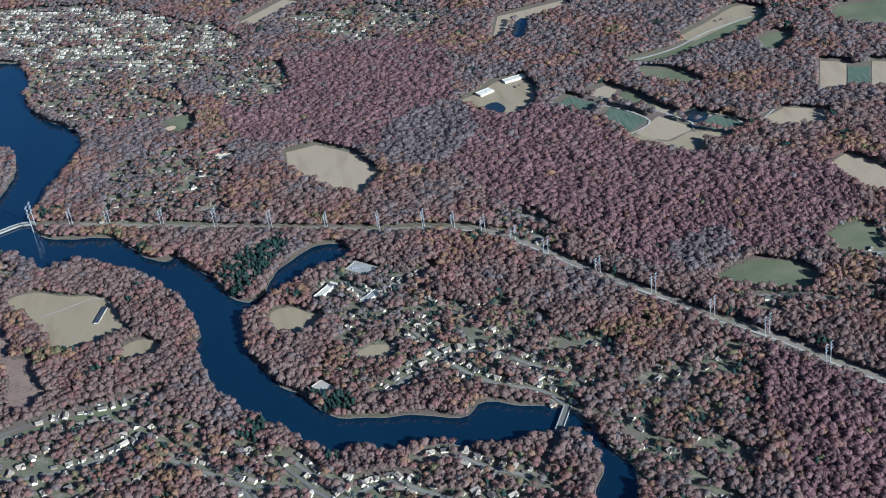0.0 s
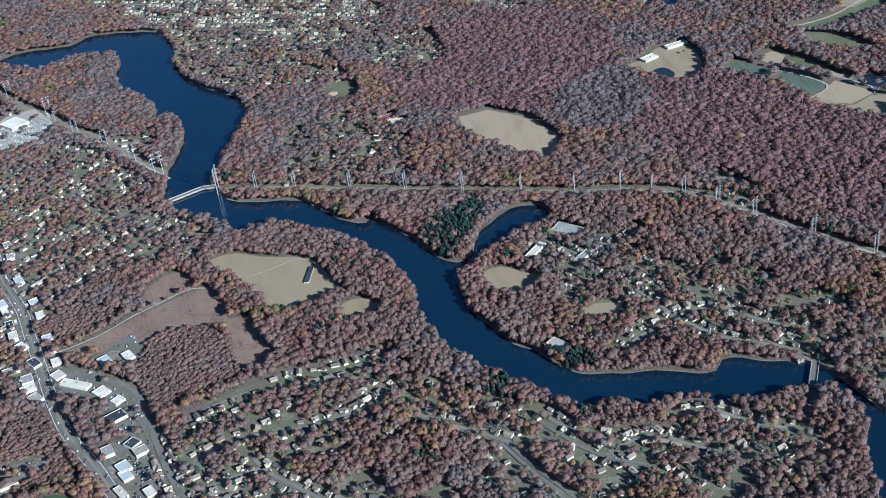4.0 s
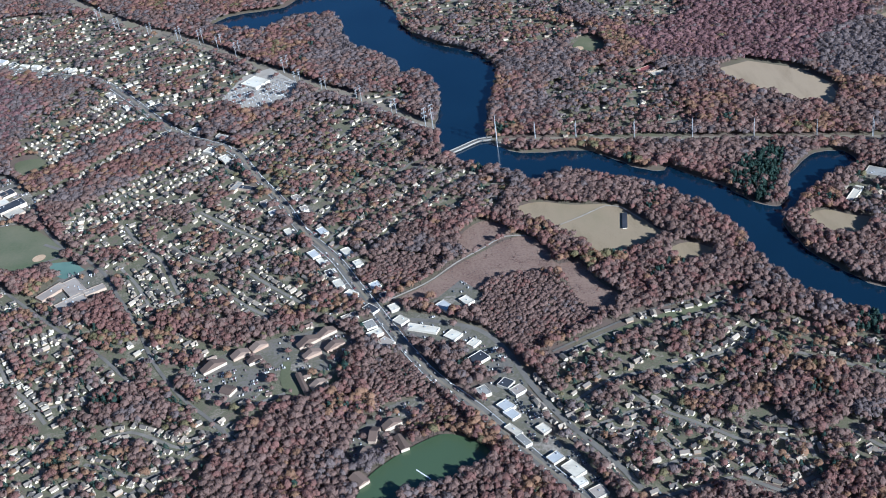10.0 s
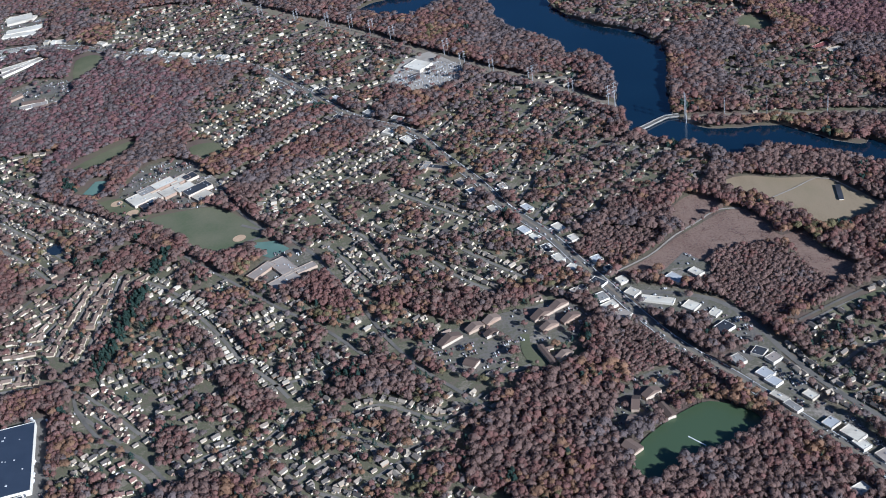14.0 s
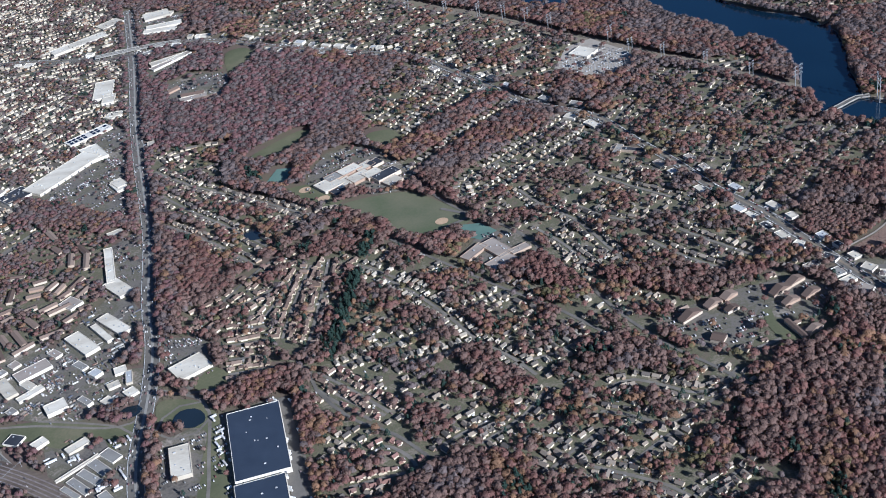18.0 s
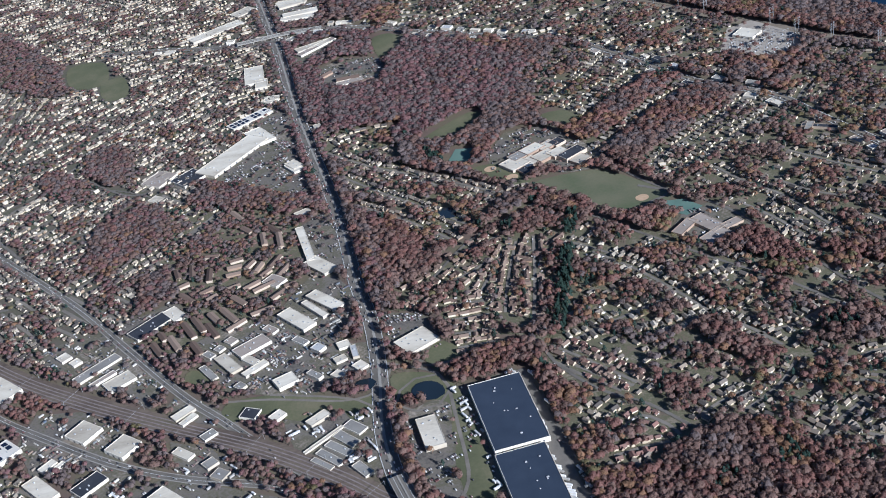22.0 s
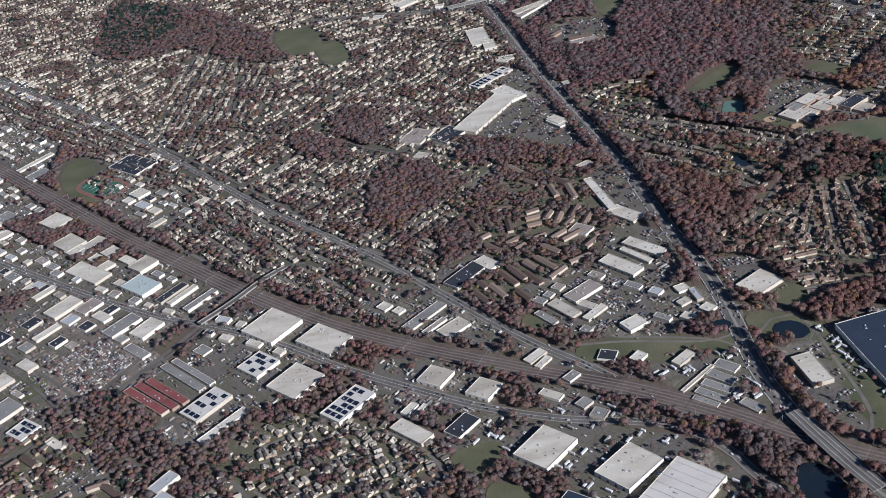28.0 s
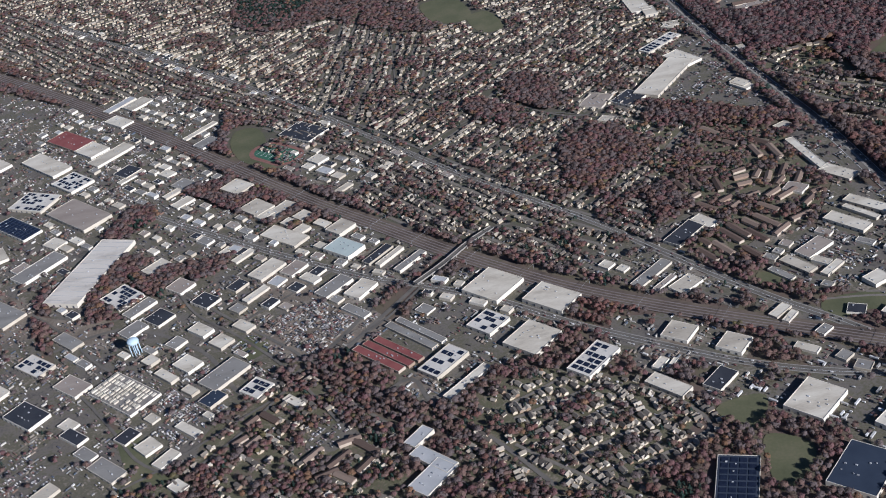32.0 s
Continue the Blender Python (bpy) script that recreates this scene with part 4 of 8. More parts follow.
    "west_rest": (38.0, 8.6, 24.0, 0.45, "mixed", [(-199.7, 748.7), (-175.6, 785.5), (-140.8, 805.7), (-104.8, 825.2), (-61.6, 802.7), (-15.2, 750.3), (26.5, 748.3), (62.4, 718.5), (110.1, 682.6), (132.2, 624.4), (132.4, 589.1), (110.4, 562.3), (94.3, 495.9), (-215.2, 572.7), (-193.2, 621.8), (-164.0, 636.5), (-189.4, 704.8)]),
    "town_rest": (-48.0, 8.4, 22.0, 0.68, "dense", [(-1300.0, 1640.0), (-1000.0, 1900.0), (-430.0, 1500.0), (-375.0, 1180.0), (-460.0, 1010.0), (-470.0, 880.0), (-500.0, 800.0), (-560.0, 790.0), (-700.0, 930.0), (-900.0, 1190.0), (-1090.0, 1400.0)]),
    "south_rest": (-46.0, 8.0, 21.0, 0.6, "mixed", [(-819.2, 676.8), (-779.5, 707.8), (-755.3, 672.8), (-725.0, 649.4), (-707.3, 624.7), (-709.6, 571.5), (-818.8, 600.6), (-840.8, 640.5)]),
    "north_rest": (-20.0, 10.0, 25.0, 0.62, "mixed", [(219.1, 1365.2), (281.1, 1413.9), (437.4, 1389.5), (487.6, 1297.4), (460.4, 1225.5), (387.9, 1205.9), (335.4, 1180.5), (301.4, 1164.1), (266.8, 1219.1)]),
    "south_edge": (42.0, 8.5, 22.0, 0.5, "mixed", [(-849.9, 621.7), (-839.2, 662.3), (-809.8, 681.8), (-773.5, 706.6), (-755.3, 672.8), (-740.0, 659.5), (-754.9, 638.3), (-776.4, 612.1), (-797.7, 606.6)]),
    "mall_south": (44.0, 8.2, 22.4, 0.6, "mixed", [(-496.6, 993.4), (-465.8, 997.6), (-425.4, 971.4), (-396.3, 950.0), (-377.0, 908.1), (-399.3, 894.5), (-427.2, 912.1), (-446.7, 886.6), (-465.5, 862.2), (-484.4, 886.4), (-477.9, 930.6)]),
    "rows_e": (-45.8, 13.3, 204.0, 0.30, "none", [(-184.4, 690.3), (-158.4, 670.9), (-125, 629.1), (-133.7, 609.8), (-161.6, 619.1), (-178.5, 645.2)]),
}
HOME_STREETS = [  # style of houses, gap between them, line
    ("mixed", 6.5, [(-332.7, 1073.2), (-306.0, 1080.7), (-273.1, 1082.3)]),
    ("mixed", 6.5, [(-332.9, 1050.2), (-294.5, 1008.2), (-261.6, 980.3), (-234.7, 945.1)]),
    ("mixed", 6.5, [(-319.3, 996.0), (-284.9, 953.0), (-247.9, 911.1), (-217.9, 873.5)]),
    ("mixed", 6.5, [(-261.6, 980.3), (-225.0, 951.7), (-190.0, 919.4)]),
    ("mixed", 6.5, [(-308.6, 939.8), (-266.2, 897.1), (-231.0, 851.8)]),
    ("mixed", 6.5, [(-199.5, 903.7), (-180.3, 916.0), (-160.9, 916.9)]),
    ("brown", 4.4, [(-246.7, 763.9), (-219.1, 763.4)]),
    ("brown", 4.4, [(-245.7, 745.7), (-217.7, 745.0)]),
    ("brown", 4.4, [(-244.7, 728.1), (-214.7, 726.8)]),
    ("brown", 4.4, [(-243.7, 710.5), (-211.8, 710.5)]),
    ("brown", 4.6, [(-205.9, 742.9), (-198.1, 784.6), (-185.1, 836.6)]),
    ("brown", 4.6, [(-187.2, 728.9), (-178.7, 778.5), (-170.6, 840.2)]),
    ("brown", 4.6, [(-239.1, 827.7), (-221.4, 838.5), (-197.9, 849.4)]),
    ("brown", 4.6, [(-276.7, 792.3), (-251.4, 807.6), (-234.5, 826.2)]),
    ("brown", 4.6, [(-219.5, 776.1), (-207.1, 803.0), (-194.1, 831.2)]),
    ("brown", 4.6, [(-237.6, 797.0), (-220.5, 807.2), (-207.4, 819.1)]),
    ("brown", 4.6, [(-180.4, 694.8), (-158.0, 669.4), (-132.7, 638.1)]),
    ("brown", 4.6, [(-181.2, 676.0), (-166.0, 656.3), (-144.1, 632.6)]),
    ("bright", 4.6, [(-549.2, 645.6), (-529.7, 631.5), (-515.7, 611.1), (-510.0, 593.1), (-525.1, 582.7), (-547.4, 574.1), (-562.0, 568.2)]),
    ("bright", 4.6, [(-604.5, 609.4), (-578.3, 622.7), (-556.8, 632.7)]),
    ("bright", 4.6, [(-593.7, 587.0), (-571.4, 596.3), (-552.4, 604.8), (-532.4, 613.2)]),
    ("bright", 4.6, [(-582.4, 568.8), (-560.5, 577.8), (-541.5, 587.3)]),
    ("bright", 4.6, [(-626.4, 633.8), (-605.5, 639.6), (-584.3, 646.7), (-572.2, 653.7)]),
    ("bright", 4.6, [(-628.4, 609.2), (-610.9, 589.6), (-593.9, 571.9), (-583.9, 558.0)]),
    ("bright", 4.6, [(-609.3, 621.6), (-599.3, 598.9), (-586.9, 573.5)]),
    ("bright", 4.6, [(-556.8, 632.7), (-550.7, 604.8), (-547.2, 575.1)]),
    ("bright", 4.6, [(-619.8, 570.0), (-628.1, 592.3), (-636.9, 615.8)]),
    ("bright", 4.6, [(-626.9, 649.4), (-609.4, 656.0), (-591.4, 665.5)]),
    ("mixed", 8.5, [(307.5, 635.2), (343.4, 650.9), (375.4, 658.7), (402.8, 660.1), (427.3, 665.6), (442.5, 672.4)]),
    ("mixed", 10.0, [(314.2, 589.1), (341.5, 605.1), (374.6, 605.7), (397.3, 609.4), (425.1, 618.6), (448.5, 638.7)]),
    ("mixed", 9.0, [(350.2, 588.8), (361.7, 569.8), (373.8, 558.0), (388.7, 544.2), (408.4, 524.3), (428.3, 509.2)]),
    ("mixed", 9.0, [(304.2, 558.0), (333.1, 566.9), (353.4, 573.3), (369.8, 576.0)]),
    ("mixed", 8.0, [(537.7, 565.9), (554.0, 552.5), (573.0, 532.0)]),
    ("mixed", 8.0, [(465.9, 524.9), (482.0, 500.9), (500.5, 487.4), (520.9, 472.5)]),
    ("mixed", 8.0, [(458.4, 602.6), (476.8, 589.3), (494.8, 576.3), (512.2, 563.7)]),
    ("mixed", 8.0, [(347.0, 517.8), (361.0, 521.9), (380.7, 519.8)]),
    ("bright", 6.2, [(-130.6, 802.4), (-104.9, 768.4), (-82.1, 728.8), (-67.3, 699.5), (-48.7, 675.7), (-33.5, 649.9)]),
    ("bright", 6.2, [(-167.2, 694.6), (-142.2, 705.2), (-118.8, 715.3), (-99.3, 723.4)]),
    ("bright", 6.2, [(-116.6, 688.8), (-88.5, 692.4), (-67.0, 701.5)]),
    ("bright", 6.2, [(-47.1, 665.4), (-19.2, 669.4), (0.6, 678.7), (19.4, 683.1)]),
    ("bright", 6.2, [(-85.4, 733.5), (-62.7, 744.8), (-40.2, 752.8)]),
    ("mixed", 6.5, [(8.1, 624.2), (25.7, 627.6), (44.0, 616.2), (61.5, 604.0), (79.1, 607.8), (93.4, 621.7)]),
    ("mixed", 6.5, [(-0.1, 602.5), (18.4, 592.7), (36.3, 580.4), (51.5, 583.9), (69.6, 594.7), (95.2, 612.0)]),
    ("mixed", 7.0, [(-42.7, 555.3), (-23.1, 570.8), (-1.6, 584.9)]),
    ("mixed", 7.0, [(-14.1, 553.8), (8.4, 539.3), (26.8, 525.1), (42.3, 505.1)]),
    ("mixed", 7.0, [(16.5, 504.7), (40.3, 517.3), (71.2, 531.1)]),
    ("mixed", 7.0, [(-77.6, 592.1), (-61.3, 601.5), (-43.7, 615.4), (-27.6, 635.8)]),
    ("mixed", 7.0, [(-105.6, 594.2), (-89.6, 603.7), (-69.8, 612.3)]),
    ("mixed", 7.0, [(4.7, 548.8), (26.5, 563.7), (44.2, 574.9)]),
    ("bright", 6.2, [(-52.6, 897.5), (-54.4, 920.4), (-40.7, 937.1), (-11.7, 959.4), (19.0, 985.7), (50.3, 1009.8)]),
    ("bright", 6.2, [(-52.6, 897.5), (-31.6, 907.7), (2.2, 931.1), (31.8, 953.2), (63.3, 979.3)]),
    ("bright", 6.0, [(-99.4, 958.5), (-67.1, 990.3), (-29.7, 1028.3), (8.1, 1059.1)]),
    ("bright", 6.0, [(-128.3, 1071.6), (-81.9, 1115.1), (-47.3, 1159.3)]),
    ("bright", 6.0, [(-108.8, 1051.1), (-68.3, 1091.8), (-35.3, 1125.2)]),
    ("bright", 6.0, [(-95.4, 1029.8), (-54.9, 1070.4), (-22.2, 1102.8)]),
    ("mixed", 7.0, [(-9.7, 897.5), (3.1, 870.2), (26.6, 834.5), (41.9, 792.2), (53.1, 757.1)]),
    ("mixed", 7.0, [(30.3, 858.3), (52.3, 829.8), (70.9, 816.8)]),
    ("mixed", 7.0, [(-5.5, 832.4), (10.3, 804.9), (26.2, 766.2)]),
    ("mixed", 7.0, [(53.3, 902.1), (78.1, 872.4), (105.8, 842.7)]),
    ("mixed", 7.0, [(72.1, 791.9), (91.9, 760.0), (115.4, 732.2)]),
    ("mixed", 7.0, [(99.2, 795.2), (117.1, 771.9), (140.2, 743.4)]),
    ("bright", 6.5, [(-148.0, 824.9), (-122.2, 799.6), (-96.6, 767.3)]),
    ("mixed", 9.0, [(622.4, 707.2), (640.6, 671.0), (655.7, 647.3), (675.1, 629.7), (702.0, 615.6), (714.6, 595.6)]),
    ("mixed", 9.0, [(640.6, 671.0), (675.5, 667.5), (698.1, 646.4), (726.1, 628.4)]),
    ("mixed", 9.0, [(577.1, 783.4), (599.8, 754.7), (623.2, 768.2), (643.0, 783.3)]),
    ("mixed", 10.0, [(600.4, 638.7), (622.3, 655.7), (643.2, 663.6)]),
    ("mixed", 9.0, [(535.2, 586.6), (551.2, 566.7), (574.3, 553.6)]),
    ("mixed", 9.0, [(618.2, 564.8), (639.5, 565.3), (657.5, 550.4), (682.1, 537.0)]),
    ("mixed", 9.0, [(569.4, 541.9), (598.3, 550.8), (620.0, 535.7), (650.5, 519.0)]),
    ("red", 3.9, [(-173.4, 696.4), (-150.6, 667.8), (-127.7, 639.1)]),
    ("red", 3.9, [(-169.7, 669.5), (-152.6, 650.4), (-135.7, 635.5)]),
    ("red", 4.2, [(-151.8, 595.8), (-137.9, 605.7), (-123.7, 592.6), (-119.1, 581.7)]),
    ("red", 4.2, [(-161.5, 573.2), (-141.9, 576.3), (-126.1, 577.3)]),
    ("mixed", 5.8, [(378.6, 500.0), (390.7, 501.9), (403.4, 491.9), (410.7, 485.6), (432.0, 492.3)]),
    ("mixed", 5.8, [(340.8, 493.3), (356.5, 497.1), (376.6, 499.0)]),
    ("mixed", 5.5, [(330.4, 559.9), (339.3, 554.0), (347.2, 557.4)]),
    ("mixed", 6.5, [(423.0, 527.1), (436.1, 521.9), (438.1, 507.6)]),
    ("mixed", 5.2, [(286.5, 620.6), (302.6, 574.2), (324.3, 533.5), (335.9, 504.6)]),
    ("mixed", 6.5, [(356.6, 542.0), (365.0, 524.9), (366.2, 512.4)]),
]
WOODS = {
    "grove_r": [(-108.8, 576.4), (-85.6, 587.7), (-63.4, 576.4), (-43.4, 559.0), (-36.0, 529.8), (-45.8, 511.2), (-149.0, 537.0), (-128.6, 561.1)],
    "grove_s": [(80.0, 569.0), (100.9, 600.8), (123.3, 625.2), (156.6, 622.7), (170.1, 655.4), (166.0, 682.0), (194.9, 674.4), (223.1, 618.9), (230.6, 593.0), (206.5, 571.8), (179.2, 582.1), (135.5, 556.1), (127.6, 524.3), (80.8, 534.7)],
    "grove_t": [(-766.2, 739.7), (-739.4, 741.3), (-707.3, 721.0), (-700.8, 686.8), (-705.7, 664.0), (-736.0, 676.1), (-755.6, 703.6)],
    "red_a": [(467.1, 1142.5), (560.6, 1242.7), (683.1, 1229.2), (691.7, 1078.9), (625.7, 1001.1), (557.9, 1023), (487.7, 1057.8)],
    "red_b": [(678, 950.4), (703.3, 1036.1), (792.1, 1018.7), (847.8, 918.3), (984.4, 843.6), (948.2, 736.1), (868.8, 742.2), (803.2, 736.5), (777, 793.6), (715, 857.2)],
    "red_c": [(834.2, 641.4), (865.3, 607.8), (909.4, 561.1), (919.6, 525.7), (874.8, 424.2), (826.9, 477.7), (836.7, 545.1)],
    "grey_a": [(622.3, 1032.1), (691, 1072.5), (708.2, 1009.8), (673.1, 952), (637.7, 952.2), (622.9, 956.8)],
    "red_w": [(-392.4, 1356.8), (-303.4, 1354.1), (-180.6, 1247.8), (-124.6, 1153.5), (-172.1, 1079.3), (-255.6, 1043.6), (-324.8, 1027.0), (-370.7, 1104.7)],
    "plum_w": [(-392.4, 1356.8), (-303.4, 1354.1), (-180.6, 1247.8), (-124.6, 1153.5), (-172.1, 1079.3), (-255.6, 1043.6), (-324.8, 1027.0), (-370.7, 1104.7)],
    "grey_b": [(820.9, 755.7), (862, 777.8), (871.1, 749.8), (830.9, 728.8)],
    "pine_a": [(479.2, 813.3), (500.4, 845.9), (532.6, 854.7), (519.4, 814.8), (496.2, 780.4)],
    "pine_b": [(547.5, 648.7), (553.2, 640), (575.3, 619.1), (583, 625), (568.5, 643.6)],
    "firs_a": [(-856.6, 1456.8), (-859.1, 1595.5), (-791.9, 1569.4), (-763.1, 1502.9), (-799.2, 1445.9)],
    "rust_d": [(-570.3, 730.5), (-547.3, 754.9), (-521.9, 728.6), (-544.5, 708.6)],
    "rust_e": [(-34, 794.8), (9.8, 789.7), (51.8, 739.8), (42.7, 707.3), (2, 732.5)],
    "clear_a": [(-937.7, 940), (-873.2, 903.8), (-825.3, 904.4), (-837.2, 882.5), (-898.4, 853.9), (-916.7, 828.7), (-943.6, 849)],
    "clear_b": [(-778.6, 722.2), (-738.7, 743.1), (-697.7, 697.6), (-701.8, 668.3), (-728.5, 664.3), (-764.2, 686.6)],
    "clear_c": [(-697.9, 667.1), (-667.6, 661.2), (-639.3, 632.8), (-656.1, 594.7), (-684.3, 597.3), (-661.8, 622.7)],
    "clear_d": [(-946.3, 985.7), (-922.3, 1027.3), (-902.1, 999), (-922.6, 967.3), (-933.3, 943)],
    "clear_e": [(-393.9, 613.3), (-363, 593.2), (-336.3, 564.5), (-325.5, 566.6), (-360.5, 603.4), (-387.7, 625.6)],
    "grove_a": [(-541.4, 980.6), (-516.7, 1016.4), (-482.3, 991), (-475.2, 943.8), (-512.9, 907.3), (-541.5, 908.7)],
    "grove_b": [(-488.7, 854.6), (-469, 892.5), (-463.6, 854.2), (-480.4, 821.9)],
    "grove_c": [(-574.1, 1129.7), (-544.1, 1149.5), (-522.2, 1100.2), (-536.1, 1054.6), (-562.5, 1080.4)],
    "grove_d": [(-436.8, 1032.2), (-380.9, 1019.7), (-367.6, 976.2), (-409.1, 967.3), (-434.4, 985.5)],
    "grove_e": [(-615.1, 1109.3), (-595.5, 1109.6), (-568.1, 1068.3), (-584.4, 1048), (-608.9, 1070)],
    "grove_f": [(-104.3, 1008.1), (-13.1, 1093.8), (1.8, 1073.1), (-90.7, 980.5)],
    "grove_g": [(-82.5, 955.9), (12.9, 1044.3), (43.8, 1021.8), (-62.8, 927.8), (-74.4, 935.2)],
    "grove_h": [(-177.1, 701.6), (-137.6, 868.4), (-130.3, 865.8), (-170, 698.2)],
    "grove_i": [(-221, 823.4), (-180.4, 869.6), (-162.1, 854.5), (-198.3, 800.1), (-215.6, 790)],
    "grove_j": [(-98.1, 738.4), (-80.6, 747.6), (-53.8, 696.9), (-27.4, 662.9), (-39.3, 635.5), (-67.5, 649.6), (-86, 693.2)],
    "grove_k": [(-17.5, 805.7), (7.5, 772.8), (10.1, 741.1), (-20.4, 758.5)],
    "grove_l": [(-4.7, 682.1), (28.4, 672.1), (51.4, 639.7), (34.2, 614.6), (3, 641.5)],
    "grove_m": [(326.6, 590.2), (364.3, 597.9), (372.5, 568.1), (342.7, 559.3)],
    "grove_n": [(434.5, 574.8), (470.8, 577), (493.3, 549.4), (470.7, 523.7), (439.2, 531.2)],
    "grove_o": [(-891.8, 1157.2), (-857.8, 1194.1), (-810.9, 1124), (-826.5, 1083.3), (-871.1, 1112.6)],
    "grove_p": [(-862.6, 1450.8), (-860.7, 1607.1), (-785.2, 1576.2), (-704.9, 1491.5), (-651.8, 1406.4), (-617.2, 1370.6), (-628.8, 1308.6), (-681.5, 1334.6), (-746.3, 1401.1), (-813.9, 1400)],
    "pine_d": [(-177.1, 701.6), (-137.6, 868.4), (-130.3, 865.8), (-170, 698.2)],
    "firs_b": [(-855, 1447), (-860.7, 1607.1), (-792.7, 1576.1), (-763.1, 1502.9), (-803, 1420.8)],
    "grove_q": [(431.7, 571.5), (452.2, 584.8), (477.3, 584.4), (498.4, 568.2), (486.7, 530), (455.8, 536.1), (433.9, 546.2)],
    "young_a": [(269.7, 730.4), (291.0, 740.9), (313.6, 734.4), (331.3, 714.4), (335.5, 691.8), (345.5, 671.8), (311.6, 651.2), (287.8, 647.3), (275.5, 664.1), (264.7, 693.9)],
    "young_b": [(184.9, 775.3), (210.2, 791.9), (228.8, 782.4), (248.5, 767.1), (204.6, 734.0), (189.4, 750.9)],
    "young_c": [(185.2, 652.7), (201.7, 664.2), (218.7, 644.1), (233.0, 610.6), (246.4, 579.3), (229.2, 583.5), (207.2, 578.0), (188.4, 604.5)],
}
LANDMARKS = {"water_tower": (-893.8, 790.2), "stadium": (-797.8, 1081.2), "meadow_shed": (388.7, 786.4), "fountain": (213.1, 544), "substation": (99.3, 1118.1)}
BRIDGE_WEST = [(257.1, 929.8), (277.6, 940.7), (295.9, 950.6), (307.3, 950)]
BRIDGE_EAST = [(704.7, 571.6), (715.2, 595.2)]
RAIL_OVERPASS = [(-293.5, 586.4), (-288, 567.2), (-278.7, 537.3), (-269.3, 511.1)]
STREET_OVERPASS = [(-679.4, 807.5), (-656.6, 827.6), (-632.8, 852.5), (-613.5, 867.2)]
HIGHWAY_OVERPASS = [(-436.8, 1366.5), (-410.8, 1369.9), (-378.2, 1373.8), (-338.1, 1372.7)]
DIAMONDS = [(-190.1, 962.4), (-173.7, 941.1), (-77.1, 868.2), (-224.9, 1035.3), (413.7, 1109.9)]
# big buildings: use, middle, length, width, turn, height, roof
BUILDINGS = []
BUILDINGS += [
    ("shed", 92.0, 1144.7, 22.1, 19.6, 136, 4.6, "w"),
    ("store", 224.6, 688.7, 23.5, 6.5, 152, 3.1, "w"),
    ("store", 244.6, 675.4, 10.1, 9.4, 132, 3.1, "w"),
    ("store", 257.5, 663.2, 6.7, 8.0, 133, 3.1, "c"),
    ("store", 257.9, 645.0, 10.1, 14.0, 123, 3.6, "n"),
    ("store", 270.0, 593.1, 10.1, 8.1, 123, 3.1, "s"),
    ("store", 272.4, 584.7, 9.9, 6.8, 122, 3.1, "s"),
    ("store", 292.2, 539.4, 7.8, 8.7, 121, 3.1, "s"),
    ("store", 301.0, 527.2, 13.4, 8.6, 121, 3.6, "w"),
    ("store", 302.4, 517.8, 9.7, 6.3, 115, 3.1, "w"),
    ("store", 242.7, 710.6, 13.5, 8.0, 124, 3.1, "s"),
    ("store", 258.3, 713.8, 10.1, 7.0, 121, 3.1, "w"),
]
BUILDINGS += [
    ("shed", -1019.0, 1199.9, 56.3, 24.7, 134, 4.1, "r"),
    ("shed", -991.8, 1169.0, 31.7, 23.0, 130, 4.1, "w"),
    ("shed", -968.7, 1148.1, 18.3, 46.4, 137, 4.1, "c"),
    ("shed", -1035.5, 1152.4, 62.9, 22.4, 126, 5.1, "w"),
    ("shed", -999.4, 1101.7, 36.5, 26.8, 130, 4.6, "p"),
    ("shed", -980.7, 1030.5, 64.0, 31.0, 131, 5.1, "b"),
    ("shed", -994.6, 985.4, 18.6, 14.1, 148, 3.6, "w"),
    ("shed", -951.3, 921.9, 33.6, 95.4, 158, 6.1, "k"),
    ("shed", -893.4, 909.8, 13.5, 21.8, 129, 3.6, "w"),
    ("shed", -903.4, 1081.3, 15.2, 11.2, 131, 3.1, "w"),
    ("shed", -884.8, 1052.1, 19.3, 15.6, 137, 3.6, "g"),
    ("shed", -889.1, 1042.2, 7.2, 31.6, 125, 3.1, "w"),
]
BUILDINGS += [
    ("shed", -881.7, 1016.3, 11.6, 19.7, 123, 3.1, "w"),
    ("shed", -831.8, 1023.9, 25.2, 20.8, 135, 5.1, "w"),
    ("shed", -811.0, 977.6, 26.2, 20.6, 124, 4.6, "c"),
    ("shed", -803.1, 963.0, 12.6, 15.7, 128, 4.1, "w"),
    ("shed", -957.6, 1264.8, 19.9, 27.9, 132, 3.6, "c"),
    ("shed", -978.4, 1272.6, 11.1, 37.7, 142, 3.1, "s"),
    ("shed", -879.6, 1165.1, 6.6, 41.8, 135, 2.5, "w"),
    ("shed", -870.0, 1133.4, 16.1, 21.8, 132, 3.6, "g"),
    ("shed", -945.5, 1103.0, 20.6, 20.1, 142, 3.1, "n"),
    ("shed", -940.1, 1090.9, 7.3, 29.5, 131, 2.5, "c"),
    ("shed", -853.9, 938.1, 14.7, 9.2, 136, 3.1, "g"),
    ("shed", -834.5, 914.5, 6.4, 12.1, 142, 3.1, "w"),
]
